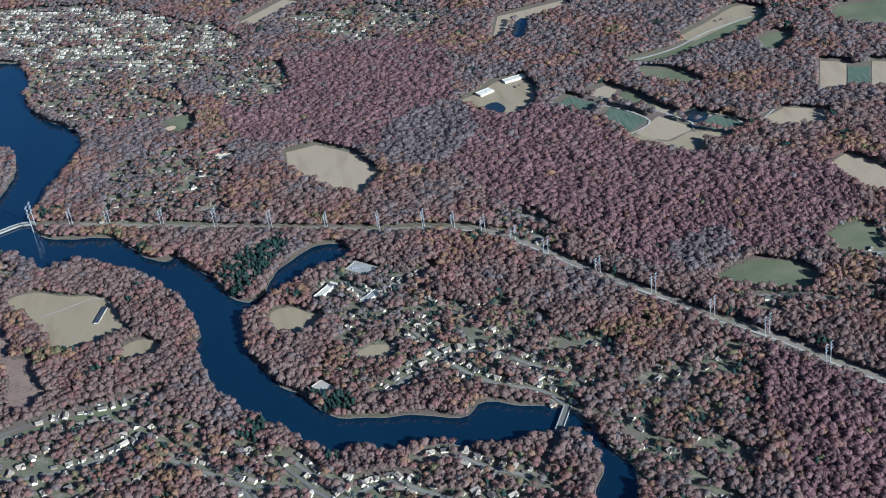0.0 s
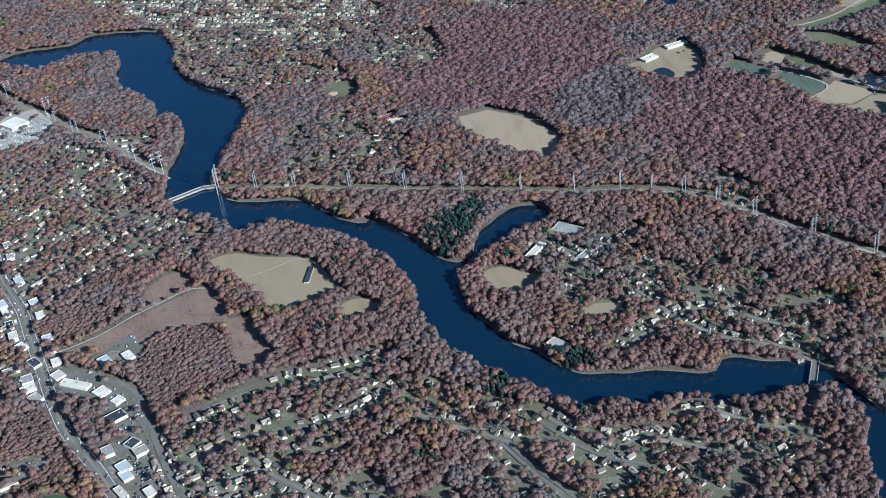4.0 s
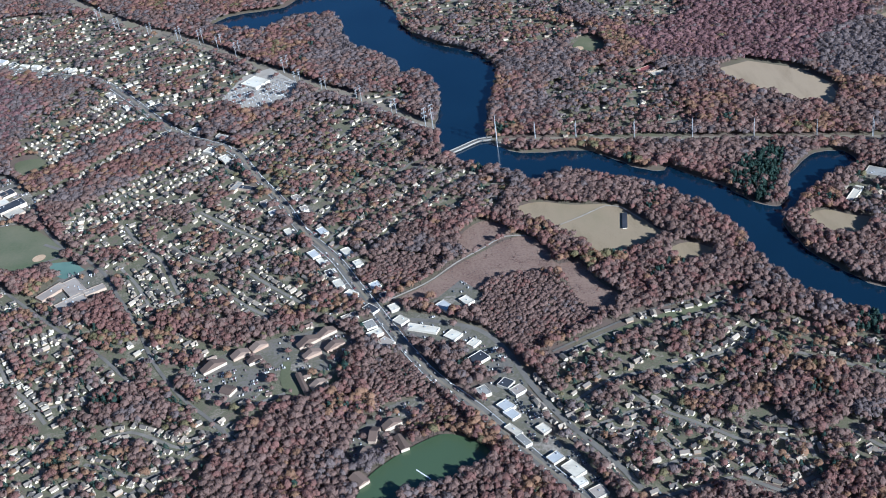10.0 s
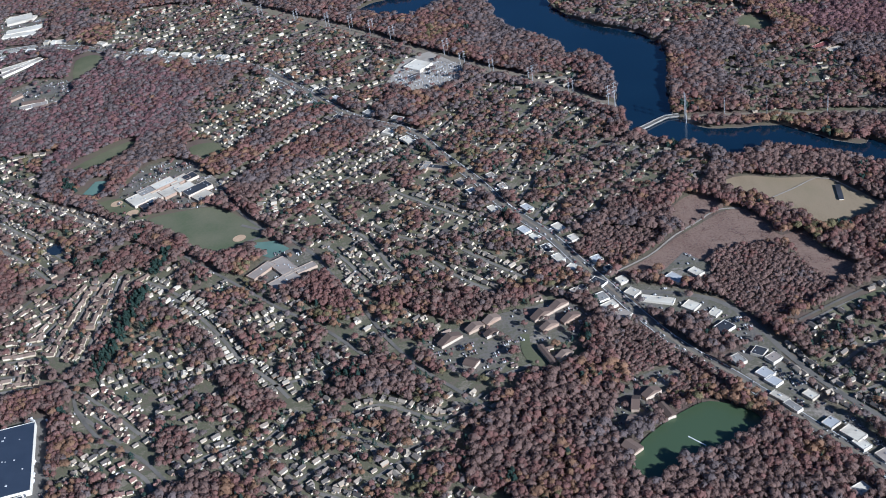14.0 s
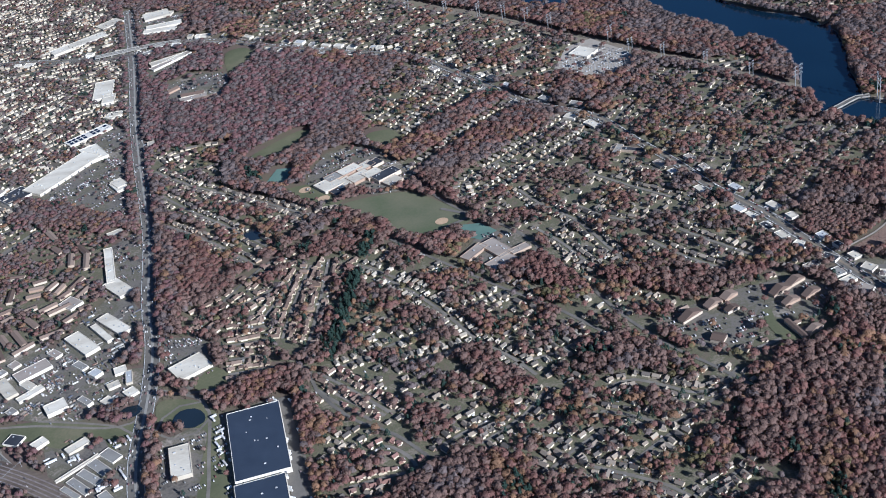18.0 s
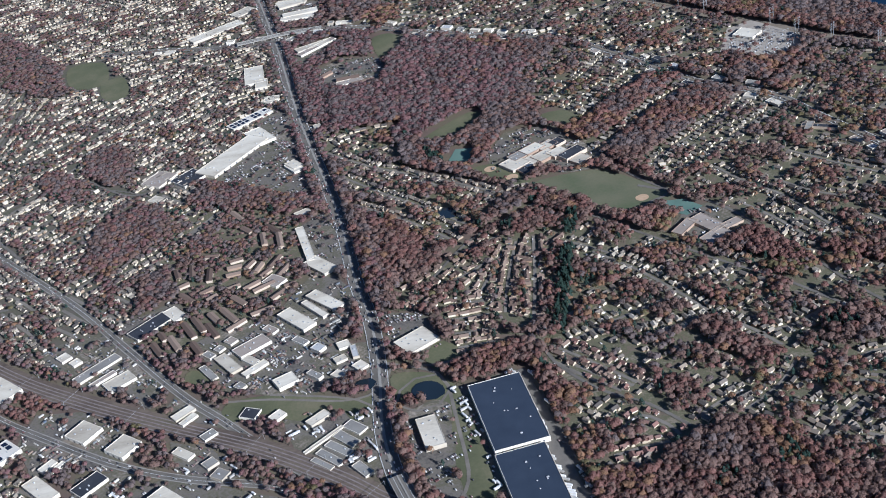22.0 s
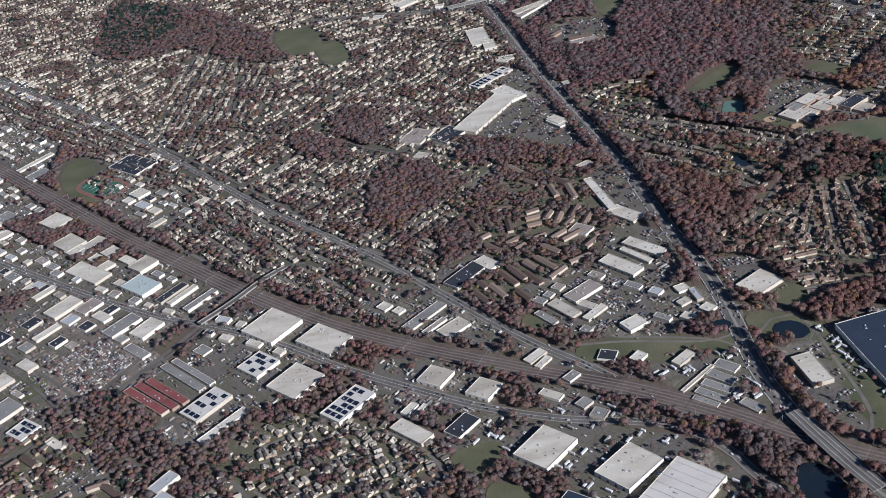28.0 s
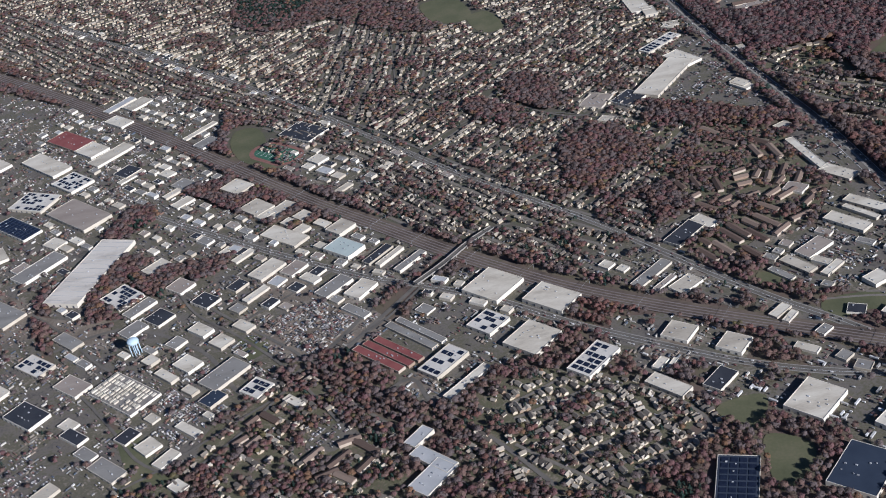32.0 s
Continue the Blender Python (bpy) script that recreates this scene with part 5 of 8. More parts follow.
BUILDINGS += [
    ("shed", -818.7, 900.8, 7.1, 21.4, 132, 3.1, "w"),
    ("shed", -821.2, 908.4, 8.5, 10.6, 137, 3.1, "n"),
    ("shed", -797.3, 870.9, 16.8, 28.0, 137, 4.6, "w"),
    ("shed", -790.0, 965.9, 13.2, 28.7, 141, 4.1, "c"),
    ("shed", -769.0, 948.0, 14.3, 14.0, 122, 4.1, "w"),
    ("shed", -784.5, 919.3, 42.7, 17.8, 140, 4.1, "w"),
    ("shed", -769.8, 925.4, 11.0, 12.2, 128, 4.1, "w"),
    ("shed", -782.4, 942.9, 8.7, 10.6, 134, 3.6, "w"),
    ("shed", -752.3, 928.7, 15.3, 8.7, 129, 3.6, "w"),
    ("shed", -736.4, 914.6, 17.8, 19.5, 132, 5.6, "c"),
    ("shed", -733.8, 879.9, 29.3, 20.0, 136, 6.6, "t"),
    ("shed", -706.9, 862.1, 8.3, 28.8, 138, 3.6, "n"),
]
BUILDINGS += [
    ("shed", -697.4, 855.4, 5.3, 28.9, 139, 4.1, "c"),
    ("shed", -681.7, 842.6, 7.3, 30.8, 133, 4.1, "g"),
    ("shed", -771.7, 1113.5, 42.0, 29.1, 141, 3.6, "n"),
    ("shed", -757.1, 1049.5, 16.3, 14.0, 127, 3.6, "w"),
    ("shed", -766.1, 1038.9, 10.8, 8.6, 132, 3.1, "w"),
    ("shed", -750.4, 1024.2, 15.8, 9.4, 134, 3.1, "s"),
    ("shed", -738.2, 1009.4, 11.2, 9.2, 135, 3.1, "w"),
    ("shed", -733.6, 984.7, 6.9, 18.3, 127, 2.5, "c"),
    ("shed", -694.3, 1011.0, 9.2, 12.3, 138, 2.5, "w"),
    ("shed", -742.6, 827.1, 14.3, 28.9, 131, 4.1, "g"),
    ("shed", -721.5, 816.4, 16.0, 22.8, 148, 4.6, "w"),
    ("shed", -761.4, 845.7, 17.2, 8.9, 133, 4.1, "w"),
]
BUILDINGS += [
    ("shed", -775.0, 865.1, 14.3, 19.0, 141, 4.1, "b"),
    ("shed", -772.5, 836.9, 11.6, 10.5, 136, 3.1, "n"),
    ("shed", -756.3, 853.8, 9.8, 12.9, 137, 3.1, "n"),
    ("shed", -788.2, 851.2, 11.9, 11.7, 145, 3.1, "s"),
    ("shed", -916.8, 871.6, 28.6, 25.0, 127, 4.6, "p"),
    ("shed", -899.4, 850.4, 11.9, 26.9, 135, 4.1, "g"),
    ("shed", -881.0, 831.2, 19.3, 17.6, 137, 3.6, "n"),
    ("shed", -900.7, 821.2, 14.8, 19.5, 131, 3.6, "g"),
    ("shed", -868.5, 871.6, 19.3, 16.6, 144, 4.1, "b"),
    ("shed", -845.3, 842.9, 20.3, 15.5, 144, 3.6, "n"),
    ("shed", -820.5, 855.9, 12.0, 14.7, 140, 3.6, "n"),
    ("shed", -804.7, 838.3, 7.0, 23.8, 132, 3.6, "w"),
]
BUILDINGS += [
    ("shed", -818.0, 822.7, 12.4, 9.5, 137, 3.1, "g"),
    ("shed", -811.8, 796.4, 17.2, 9.7, 135, 4.1, "w"),
    ("shed", -792.5, 821.2, 9.6, 12.1, 138, 3.6, "n"),
    ("shed", -845.4, 802.2, 19.3, 11.1, 135, 4.1, "w"),
    ("shed", -827.9, 781.6, 15.5, 13.4, 132, 4.1, "w"),
    ("shed", -863.3, 791.4, 12.6, 12.4, 140, 3.6, "g"),
    ("shed", -881.1, 774.4, 11.3, 10.1, 129, 4.1, "w"),
    ("shed", -851.3, 760.9, 19.4, 14.6, 134, 4.1, "w"),
    ("shed", -866.2, 751.0, 21.0, 7.5, 130, 4.1, "w"),
    ("shed", -822.6, 739.6, 20.2, 33.7, 135, 4.1, "g"),
    ("shed", -828.9, 713.7, 13.9, 16.3, 137, 3.6, "v"),
    ("shed", -797.5, 715.7, 18.1, 17.7, 148, 4.1, "p"),
]
BUILDINGS += [
    ("shed", -896.1, 739.8, 52.0, 28.0, 138, 3.1, "d"),
    ("shed", -952.5, 822.1, 27.6, 11.5, 134, 3.6, "g"),
    ("shed", -937.8, 760.9, 27.3, 16.3, 145, 3.6, "b"),
    ("shed", -932.4, 715.1, 13.7, 10.2, 143, 3.1, "w"),
    ("shed", -843.3, 684.4, 22.3, 7.0, 136, 3.6, "w"),
    ("shed", -886.6, 689.9, 12.9, 14.8, 144, 3.1, "n"),
    ("shed", -870.0, 674.4, 15.0, 13.8, 121, 3.6, "w"),
    ("shed", -855.6, 657.7, 9.9, 17.7, 144, 3.6, "w"),
    ("shed", -913.9, 678.7, 17.3, 9.4, 136, 3.1, "g"),
    ("shed", -895.8, 657.7, 28.7, 13.2, 137, 3.6, "g"),
    ("shed", -686.7, 744.0, 6.3, 50.5, 40, 3.1, "g"),
    ("shed", -679.4, 748.3, 5.4, 49.6, 40, 3.1, "g"),
]
BUILDINGS += [
    ("shed", -711.2, 723.2, 48.3, 6.8, 127, 3.6, "r"),
    ("shed", -703.9, 727.0, 48.4, 6.2, 125, 3.6, "r"),
    ("shed", -696.6, 730.3, 46.9, 6.2, 126, 3.6, "r"),
    ("shed", -666.0, 705.0, 18.8, 32.9, 132, 5.1, "p"),
    ("shed", -651.8, 678.0, 7.3, 40.7, 128, 4.6, "w"),
    ("shed", -630.8, 740.9, 22.4, 22.5, 131, 4.6, "p"),
    ("shed", -725.9, 788.2, 25.4, 7.8, 130, 3.1, "g"),
    ("shed", -687.7, 630.8, 9.7, 19.2, 142, 5.1, "s"),
    ("shed", -679.9, 607.1, 32.4, 10.7, 135, 5.1, "s"),
    ("shed", -681.5, 591.1, 16.4, 30.1, 142, 5.1, "s"),
    ("shed", -674.4, 773.7, 12.3, 9.6, 134, 2.0, "g"),
    ("shed", -770.8, 693.4, 16.9, 6.8, 127, 3.1, "w"),
]
BUILDINGS += [
    ("shed", -622.3, 786.1, 33.3, 32.8, 138, 5.6, "w"),
    ("shed", -582.6, 755.7, 35.6, 24.3, 138, 5.6, "w"),
    ("shed", -602.9, 711.9, 29.0, 30.2, 136, 5.6, "w"),
    ("shed", -566.7, 675.9, 18.9, 34.9, 134, 5.1, "p"),
    ("shed", -525.8, 635.3, 29.2, 11.6, 127, 4.6, "w"),
    ("shed", -525.6, 658.9, 6.3, 12.2, 144, 3.6, "w"),
    ("shed", -518.7, 655.8, 3.3, 12.4, 140, 3.6, "w"),
    ("shed", -505.9, 688.4, 19.6, 17.9, 141, 4.1, "c"),
    ("shed", -493.2, 632.4, 13.1, 21.6, 134, 4.1, "n"),
    ("shed", -508.4, 763.2, 9.6, 38.0, 131, 3.1, "g"),
    ("shed", -502.0, 748.5, 4.9, 21.6, 130, 3.1, "b"),
    ("shed", -488.5, 741.6, 13.9, 21.6, 125, 3.6, "c"),
]
BUILDINGS += [
    ("shed", -526.6, 776.3, 7.6, 7.7, 124, 3.1, "w"),
    ("shed", -473.2, 806.9, 15.0, 34.4, 132, 4.1, "n"),
    ("shed", -455.4, 817.5, 19.6, 11.0, 125, 4.1, "w"),
    ("shed", -337.2, 798.6, 35.1, 10.7, 130, 4.6, "w"),
    ("shed", -345.4, 789.9, 29.7, 5.3, 125, 4.1, "w"),
    ("shed", -359.0, 780.0, 33.7, 12.3, 128, 4.6, "w"),
    ("shed", -392.0, 755.8, 13.6, 26.4, 123, 4.1, "b"),
    ("shed", -408.7, 739.4, 26.2, 9.5, 123, 3.6, "c"),
    ("shed", -388.4, 727.7, 6.2, 20.5, 128, 3.6, "w"),
    ("shed", -422.6, 732.8, 21.0, 5.5, 122, 2.5, "g"),
    ("shed", -365.6, 705.5, 12.6, 15.2, 116, 5.1, "w"),
    ("shed", -326.9, 720.7, 6.7, 9.0, 114, 3.1, "c"),
]
BUILDINGS += [
    ("shed", -316.6, 727.1, 15.4, 4.7, 99, 3.1, "s"),
    ("shed", -370.6, 668.8, 8.0, 10.3, 131, 3.6, "w"),
    ("shed", -342.9, 658.6, 7.5, 16.4, 127, 3.6, "w"),
    ("shed", -437.0, 690.6, 7.4, 16.5, 128, 3.1, "w"),
    ("shed", -432.6, 682.4, 5.0, 13.6, 135, 3.1, "w"),
    ("shed", -416.9, 661.7, 7.3, 10.5, 127, 3.1, "g"),
    ("shed", -475.2, 665.0, 18.3, 18.0, 140, 4.6, "c"),
    ("shed", -413.9, 632.4, 8.3, 9.1, 128, 3.1, "g"),
    ("shed", -406.3, 619.6, 10.5, 9.1, 144, 3.1, "g"),
    ("shed", -444.7, 596.1, 26.3, 31.3, 134, 5.6, "w"),
    ("shed", -399.1, 566.1, 26.2, 32.3, 129, 5.6, "w"),
    ("shed", -385.1, 528.0, 33.3, 73.8, 134, 6.6, "k"),
]
BUILDINGS += [
    ("shed", -439.3, 531.2, 28.8, 38.2, 139, 5.6, "v"),
    ("shed", -509.3, 537.3, 24.4, 48.1, 162, 4.6, "q"),
    ("shed", -318.5, 643.5, 15.7, 8.4, 135, 2.0, "g"),
    ("shed", -324.6, 633.3, 19.2, 7.7, 132, 2.0, "g"),
    ("shed", -329.6, 625.0, 20.8, 6.3, 136, 2.0, "g"),
    ("shed", -335.3, 617.5, 22.1, 6.0, 133, 2.0, "g"),
    ("shed", -340.3, 612.9, 17.8, 4.3, 136, 2.0, "g"),
    ("shed", -339.5, 636.5, 2.6, 32.8, 129, 2.0, "c"),
    ("shed", -314.7, 600.6, 15.3, 6.8, 125, 3.1, "g"),
    ("shed", -389.7, 677.3, 12.2, 10.5, 154, 2.5, "n"),
    ("store", -272.0, 725.5, 20.3, 25.9, 122, 4.6, "w"),
    ("office", -269.7, 622.9, 13.6, 30.8, 9, 5.6, "w"),
]
BUILDINGS += [
    ("store", -353.3, 888.7, 7.1, 58.0, 11, 4.1, "w"),
    ("store", -340.9, 851.2, 28.5, 13.4, 128, 4.1, "w"),
    ("store", -313.0, 708.7, 9.4, 8.7, 127, 3.1, "w"),
    ("depot", -219.0, 628.7, 35.9, 70.1, 8, 7.1, "v"),
    ("depot", -211.7, 556.6, 32.5, 68.4, 8, 7.1, "v"),
    ("store", -425.5, 1078.9, 79.2, 25.3, 52, 4.6, "w"),
    ("store", -412.2, 1156.0, 14.3, 48.5, 127, 4.1, "p"),
    ("store", -400.3, 1111.9, 35.4, 18.3, 119, 4.1, "w"),
    ("store", -412.7, 1266.6, 20.7, 46.4, 4, 4.6, "w"),
    ("store", -403.6, 1240.0, 13.0, 22.0, 2, 4.6, "w"),
    ("store", -391.1, 1197.0, 15.4, 11.2, 177, 3.6, "c"),
    ("store", -465.6, 1424.8, 17.4, 70.1, 122, 4.1, "w"),
]
BUILDINGS += [
    ("store", -435.6, 1476.0, 18.1, 30.1, 130, 3.6, "c"),
    ("store", -377.5, 1478.7, 23.3, 32.0, 105, 3.6, "w"),
    ("store", -364.0, 1438.2, 12.8, 42.7, 95, 3.6, "w"),
    ("store", -344.2, 1319.2, 8.9, 52.5, 131, 3.1, "b"),
    ("store", -308.9, 1205.1, 10.1, 28.7, 102, 3.1, "b"),
    ("store", -365.0, 1031.6, 20.3, 10.7, 121, 3.1, "w"),
    ("store", -355.9, 942.9, 9.3, 13.8, 117, 3.1, "c"),
]
BUILDINGS += [
    ("school", -56.9, 811.6, 9.4, 23.7, 135, 3.6, "b"),
    ("school", -39.1, 811.4, 27.6, 13.8, 121, 3.6, "b"),
    ("school", -38.3, 791.7, 13.2, 22.7, 125, 3.6, "b"),
    ("school", -22.1, 804.8, 7.9, 16.8, 116, 3.6, "b"),
    ("flats", 78.3, 682.1, 5.3, 18.2, 121, 4.1, "b"),
    ("flats", 96.6, 691.3, 5.4, 13.2, 118, 4.1, "b"),
    ("flats", 109.3, 697.2, 5.4, 12.5, 121, 4.1, "b"),
    ("flats", 144.2, 693.3, 5.3, 16.6, 119, 4.1, "b"),
    ("flats", 157.6, 701.1, 5.4, 13.4, 118, 4.1, "b"),
    ("flats", 146.9, 678.8, 4.3, 13.2, 114, 4.1, "c"),
]
BUILDINGS += [
    ("flats", 162.7, 684.1, 4.4, 14.4, 119, 4.1, "c"),
    ("flats", 107.0, 681.8, 4.4, 10.1, 115, 4.1, "c"),
    ("flats", 89.9, 652.9, 8.8, 8.4, 144, 4.1, "b"),
    ("flats", 185.6, 584.7, 4.7, 13.1, 163, 4.6, "c"),
    ("flats", 197.2, 591.9, 4.7, 12.4, 116, 4.6, "c"),
    ("flats", 180.1, 569.4, 5.1, 9.4, 141, 4.6, "c"),
    ("flats", 174.7, 546.4, 10.8, 8.0, 123, 4.6, "c"),
    ("flats", 202.1, 573.3, 13.8, 5.5, 106, 4.6, "c"),
    ("flats", 140.4, 647.5, 23.0, 3.6, 106, 4.1, "b"),
    ("flats", 151.2, 644.4, 4.3, 12.2, 119, 4.1, "b"),
    ("school", 464.0, 1037.0, 8.7, 17.1, 113, 4.6, "r"),
    ("school", 473.1, 1025.1, 8.8, 13.4, 101, 4.1, "c"),
]
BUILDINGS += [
    ("farm", 725.0, 1086.8, 9.0, 16.5, 120, 3.1, "w"),
    ("farm", 757.2, 1108.8, 7.4, 23.4, 109, 3.1, "c"),
    ("store", 257.6, 610.3, 9.9, 7.3, 112, 3.6, "g"),
    ("store", 279.5, 606.1, 8.0, 8.6, 118, 3.6, "b"),
    ("store", 271.3, 569.2, 12.1, 5.1, 124, 3.1, "c"),
    ("store", 276.0, 558.8, 11.7, 5.0, 118, 3.1, "g"),
    ("store", 288.5, 482.8, 8.5, 9.5, 114, 3.6, "w"),
    ("store", 174.2, 715.8, 6.8, 11.5, 110, 3.6, "b"),
    ("store", 191.1, 691.3, 7.1, 10.8, 113, 3.6, "w"),
    ("store", 311.6, 506.0, 8.9, 8.8, 113, 3.1, "b"),
    ("store", 289.4, 566.4, 8.6, 6.4, 120, 3.1, "w"),
    ("store", -324.3, 737.6, 8.8, 9.0, 106, 3.1, "w"),
]
BUILDINGS += [
    ("shed", -432.9, 647.0, 15.9, 6.7, 139, 3.1, "c"),
    ("shed", -537.0, 785.2, 9.8, 8.8, 125, 3.1, "w"),
    ("store", -494.2, 1057.2, 22.8, 27.3, 146, 3.6, "b"),
    ("store", -491.4, 1015.9, 15.5, 11.0, 141, 3.1, "w"),
    ("store", -377.8, 840.9, 16.4, 12.6, 137, 3.1, "b"),
    ("shed", -1031.6, 1074.7, 41.0, 31.3, 151, 4.6, "p"),
    ("shed", -1038.0, 1027.4, 53.2, 20.5, 135, 4.1, "q"),
    ("shed", -1016.2, 949.6, 18.1, 14.2, 139, 3.6, "b"),
    ("shed", -1001.0, 946.3, 20.2, 46.6, 142, 4.6, "g"),
    ("shed", -973.1, 795.8, 30.0, 17.4, 146, 4.6, "p"),
    ("shed", -966.5, 734.7, 32.1, 19.9, 146, 4.6, "n"),
    ("shed", -925.9, 700.1, 21.5, 9.9, 142, 3.6, "n"),
]
BUILDINGS += [
    ("shed", -936.4, 644.3, 12.0, 19.7, 139, 4.1, "c"),
    ("shed", -972.3, 1226.8, 32.1, 16.1, 132, 3.6, "w"),
    ("shed", -1093.4, 1171.4, 25.5, 26.0, 130, 4.1, "w"),
    ("shed", -1052.7, 978.3, 24.8, 30.2, 116, 4.1, "c"),
    ("shed", -1019.5, 880.6, 40.4, 23.7, 145, 4.1, "g"),
    ("shed", -1002.4, 770.8, 26.0, 19.9, 142, 4.1, "w"),
    ("flats", -413.9, 957.1, 19.7, 4.8, 121, 3.6, "b"),
    ("flats", -404.3, 929.7, 13.2, 4.8, 128, 3.6, "b"),
    ("flats", -388.8, 909.0, 19.1, 4.8, 98, 3.6, "b"),
    ("flats", -380.6, 922.7, 19.3, 4.8, 122, 3.6, "b"),
    ("flats", -374.9, 903.0, 24.0, 4.8, 97, 3.6, "b"),
    ("flats", -378.1, 870.2, 17.5, 4.8, 62, 3.6, "b"),
]
BUILDINGS += [
    ("flats", -370.3, 855.2, 17.2, 4.8, 61, 3.6, "b"),
    ("flats", -410.7, 883.2, 10.9, 4.8, 13, 3.6, "b"),
    ("flats", -411.6, 872.8, 11.8, 4.8, 5, 3.6, "b"),
    ("flats", -411.8, 861.9, 11.6, 4.8, 5, 3.6, "b"),
    ("flats", -399.0, 872.2, 11.5, 4.8, 58, 3.6, "b"),
    ("flats", -391.5, 865.6, 12.9, 4.8, 66, 3.6, "b"),
    ("flats", -385.8, 855.2, 11.8, 4.8, 48, 3.6, "b"),
    ("flats", -396.2, 840.4, 15.2, 4.8, 34, 3.6, "b"),
    ("flats", -386.3, 835.4, 19.0, 4.8, 30, 3.6, "b"),
    ("flats", -374.2, 820.1, 15.1, 4.8, 44, 3.6, "b"),
    ("flats", -365.0, 831.3, 9.1, 4.8, 19, 3.6, "b"),
    ("flats", -431.7, 896.1, 11.7, 4.8, 172, 3.6, "b"),
]
BUILDINGS += [
    ("flats", -446.5, 876.5, 16.4, 4.8, 96, 3.6, "b"),
    ("flats", -458.6, 876.4, 13.5, 4.8, 104, 3.6, "b"),
    ("flats", -431.6, 866.7, 18.3, 4.8, 91, 3.6, "b"),
    ("flats", -432.1, 843.7, 12.9, 4.8, 29, 3.6, "b"),
    ("flats", -427.6, 832.5, 9.7, 4.8, 36, 3.6, "b"),
    ("flats", -447.6, 837.3, 17.9, 4.8, 127, 3.6, "b"),
    ("flats", -405.0, 820.8, 17.9, 4.8, 128, 3.6, "b"),
    ("flats", -385.9, 800.9, 18.2, 4.8, 20, 3.6, "b"),
    ("flats", -423.5, 803.0, 15.3, 4.8, 120, 3.6, "b"),
    ("flats", -411.7, 802.5, 24.5, 4.8, 121, 3.6, "b"),
    ("flats", -434.8, 797.0, 23.5, 4.8, 115, 3.6, "b"),
    ("flats", -405.6, 787.4, 17.7, 4.8, 39, 3.6, "b"),
]
BUILDINGS += [
    ("flats", -442.0, 791.5, 23.3, 4.8, 116, 3.6, "b"),
    ("flats", -451.7, 777.3, 21.3, 4.8, 115, 3.6, "b"),
    ("flats", -461.6, 788.8, 10.7, 4.8, 117, 3.6, "b"),
    ("flats", -433.9, 765.4, 18.3, 4.8, 116, 3.6, "b"),
    ("flats", -464.3, 773.2, 19.7, 4.8, 117, 3.6, "b"),
    ("flats", -423.9, 785.9, 21.1, 4.8, 116, 3.6, "b"),
    ("flats", -452.3, 858.2, 8.9, 4.8, 28, 3.6, "b"),
    ("flats", -410.4, 842.6, 10.1, 4.8, 20, 3.6, "b"),
]
BUILDINGS += [
    ("flats", -756.9, 633.8, 16.0, 4.8, 42, 3.6, "b"),
    ("flats", -740.0, 624.9, 18.8, 4.8, 40, 3.6, "b"),
    ("flats", -723.5, 634.3, 26.3, 4.8, 128, 3.6, "b"),
    ("flats", -723.3, 615.0, 14.9, 4.8, 47, 3.6, "b"),
    ("flats", -736.3, 607.1, 15.9, 4.8, 147, 3.6, "b"),
    ("flats", -797.4, 658.2, 11.5, 4.8, 43, 3.6, "b"),
    ("flats", -786.8, 680.2, 16.5, 4.8, 133, 3.6, "b"),
]

BUILDINGS += [
    ("store", 557.8, 652.4, 13.0, 9.0, 130, 4.1, "b"),
    ("store", 590.8, 795.4, 22.0, 13.0, 140, 4.1, "g"),
    ("store", 562.1, 772.9, 22.0, 6.0, 50, 3.1, "c"),
    ("store", 595.7, 755.8, 17.0, 6.0, 45, 3.1, "g"),
    ("school", 89.9, 930.2, 30.0, 6.0, 150, 3.6, "n"),
    ("school", 82.0, 933.3, 6.0, 16.0, 150, 3.6, "g"),
]

BUILDINGS += [
    ("school", -168.6, 961.3, 19.3, 20.4, 124, 4.1, "w"),
    ("school", -163.4, 974.0, 12.3, 17.5, 123, 4.1, "g"),
    ("school", -155.3, 960.4, 14.4, 18.0, 125, 3.6, "w"),
    ("school", -150.3, 981.9, 12.8, 20.6, 124, 4.6, "w"),
    ("school", -141.2, 966.5, 14.5, 21.3, 124, 4.1, "w"),
    ("school", -136.7, 984.5, 12.0, 19.3, 127, 3.6, "c"),
    ("school", -129.8, 967.5, 12.4, 16.8, 123, 4.6, "w"),
    ("school", -159.6, 947.4, 11.8, 13.9, 123, 3.1, "n"),
    ("school", -117.9, 960.8, 12.7, 24.5, 124, 5.6, "n"),
    ("school", -112.8, 948.3, 12.2, 15.7, 129, 3.6, "c"),
    ("school", -127.0, 987.5, 11.5, 12.6, 125, 3.6, "n"),
    ("store", -365.1, 1036.5, 17.1, 11.2, 124, 3.6, "w"),
    ("store", -393.2, 1193.7, 12.6, 14.3, 138, 4.1, "c"),
    ("store", -465.0, 1049.1, 23.4, 26.8, 132, 3.6, "n"),
]

BUILDINGS += [
    ("flats", -310.6, 1214.4, 24.0, 8.0, 0, 4.1, "b"),
    ("flats", -295.1, 1198.3, 23.8, 8.0, 10, 4.1, "b"),
    ("flats", -334.1, 1234.4, 14.9, 6.9, 41, 4.1, "c"),
    ("store", -348.0, 1324.2, 41.3, 11.6, 22, 3.6, "c"),
    ("store", -376.0, 1479.4, 37.6, 15.6, 165, 3.6, "w"),
    ("store", -367.6, 1425.2, 40.3, 11.9, 174, 3.1, "w"),
]

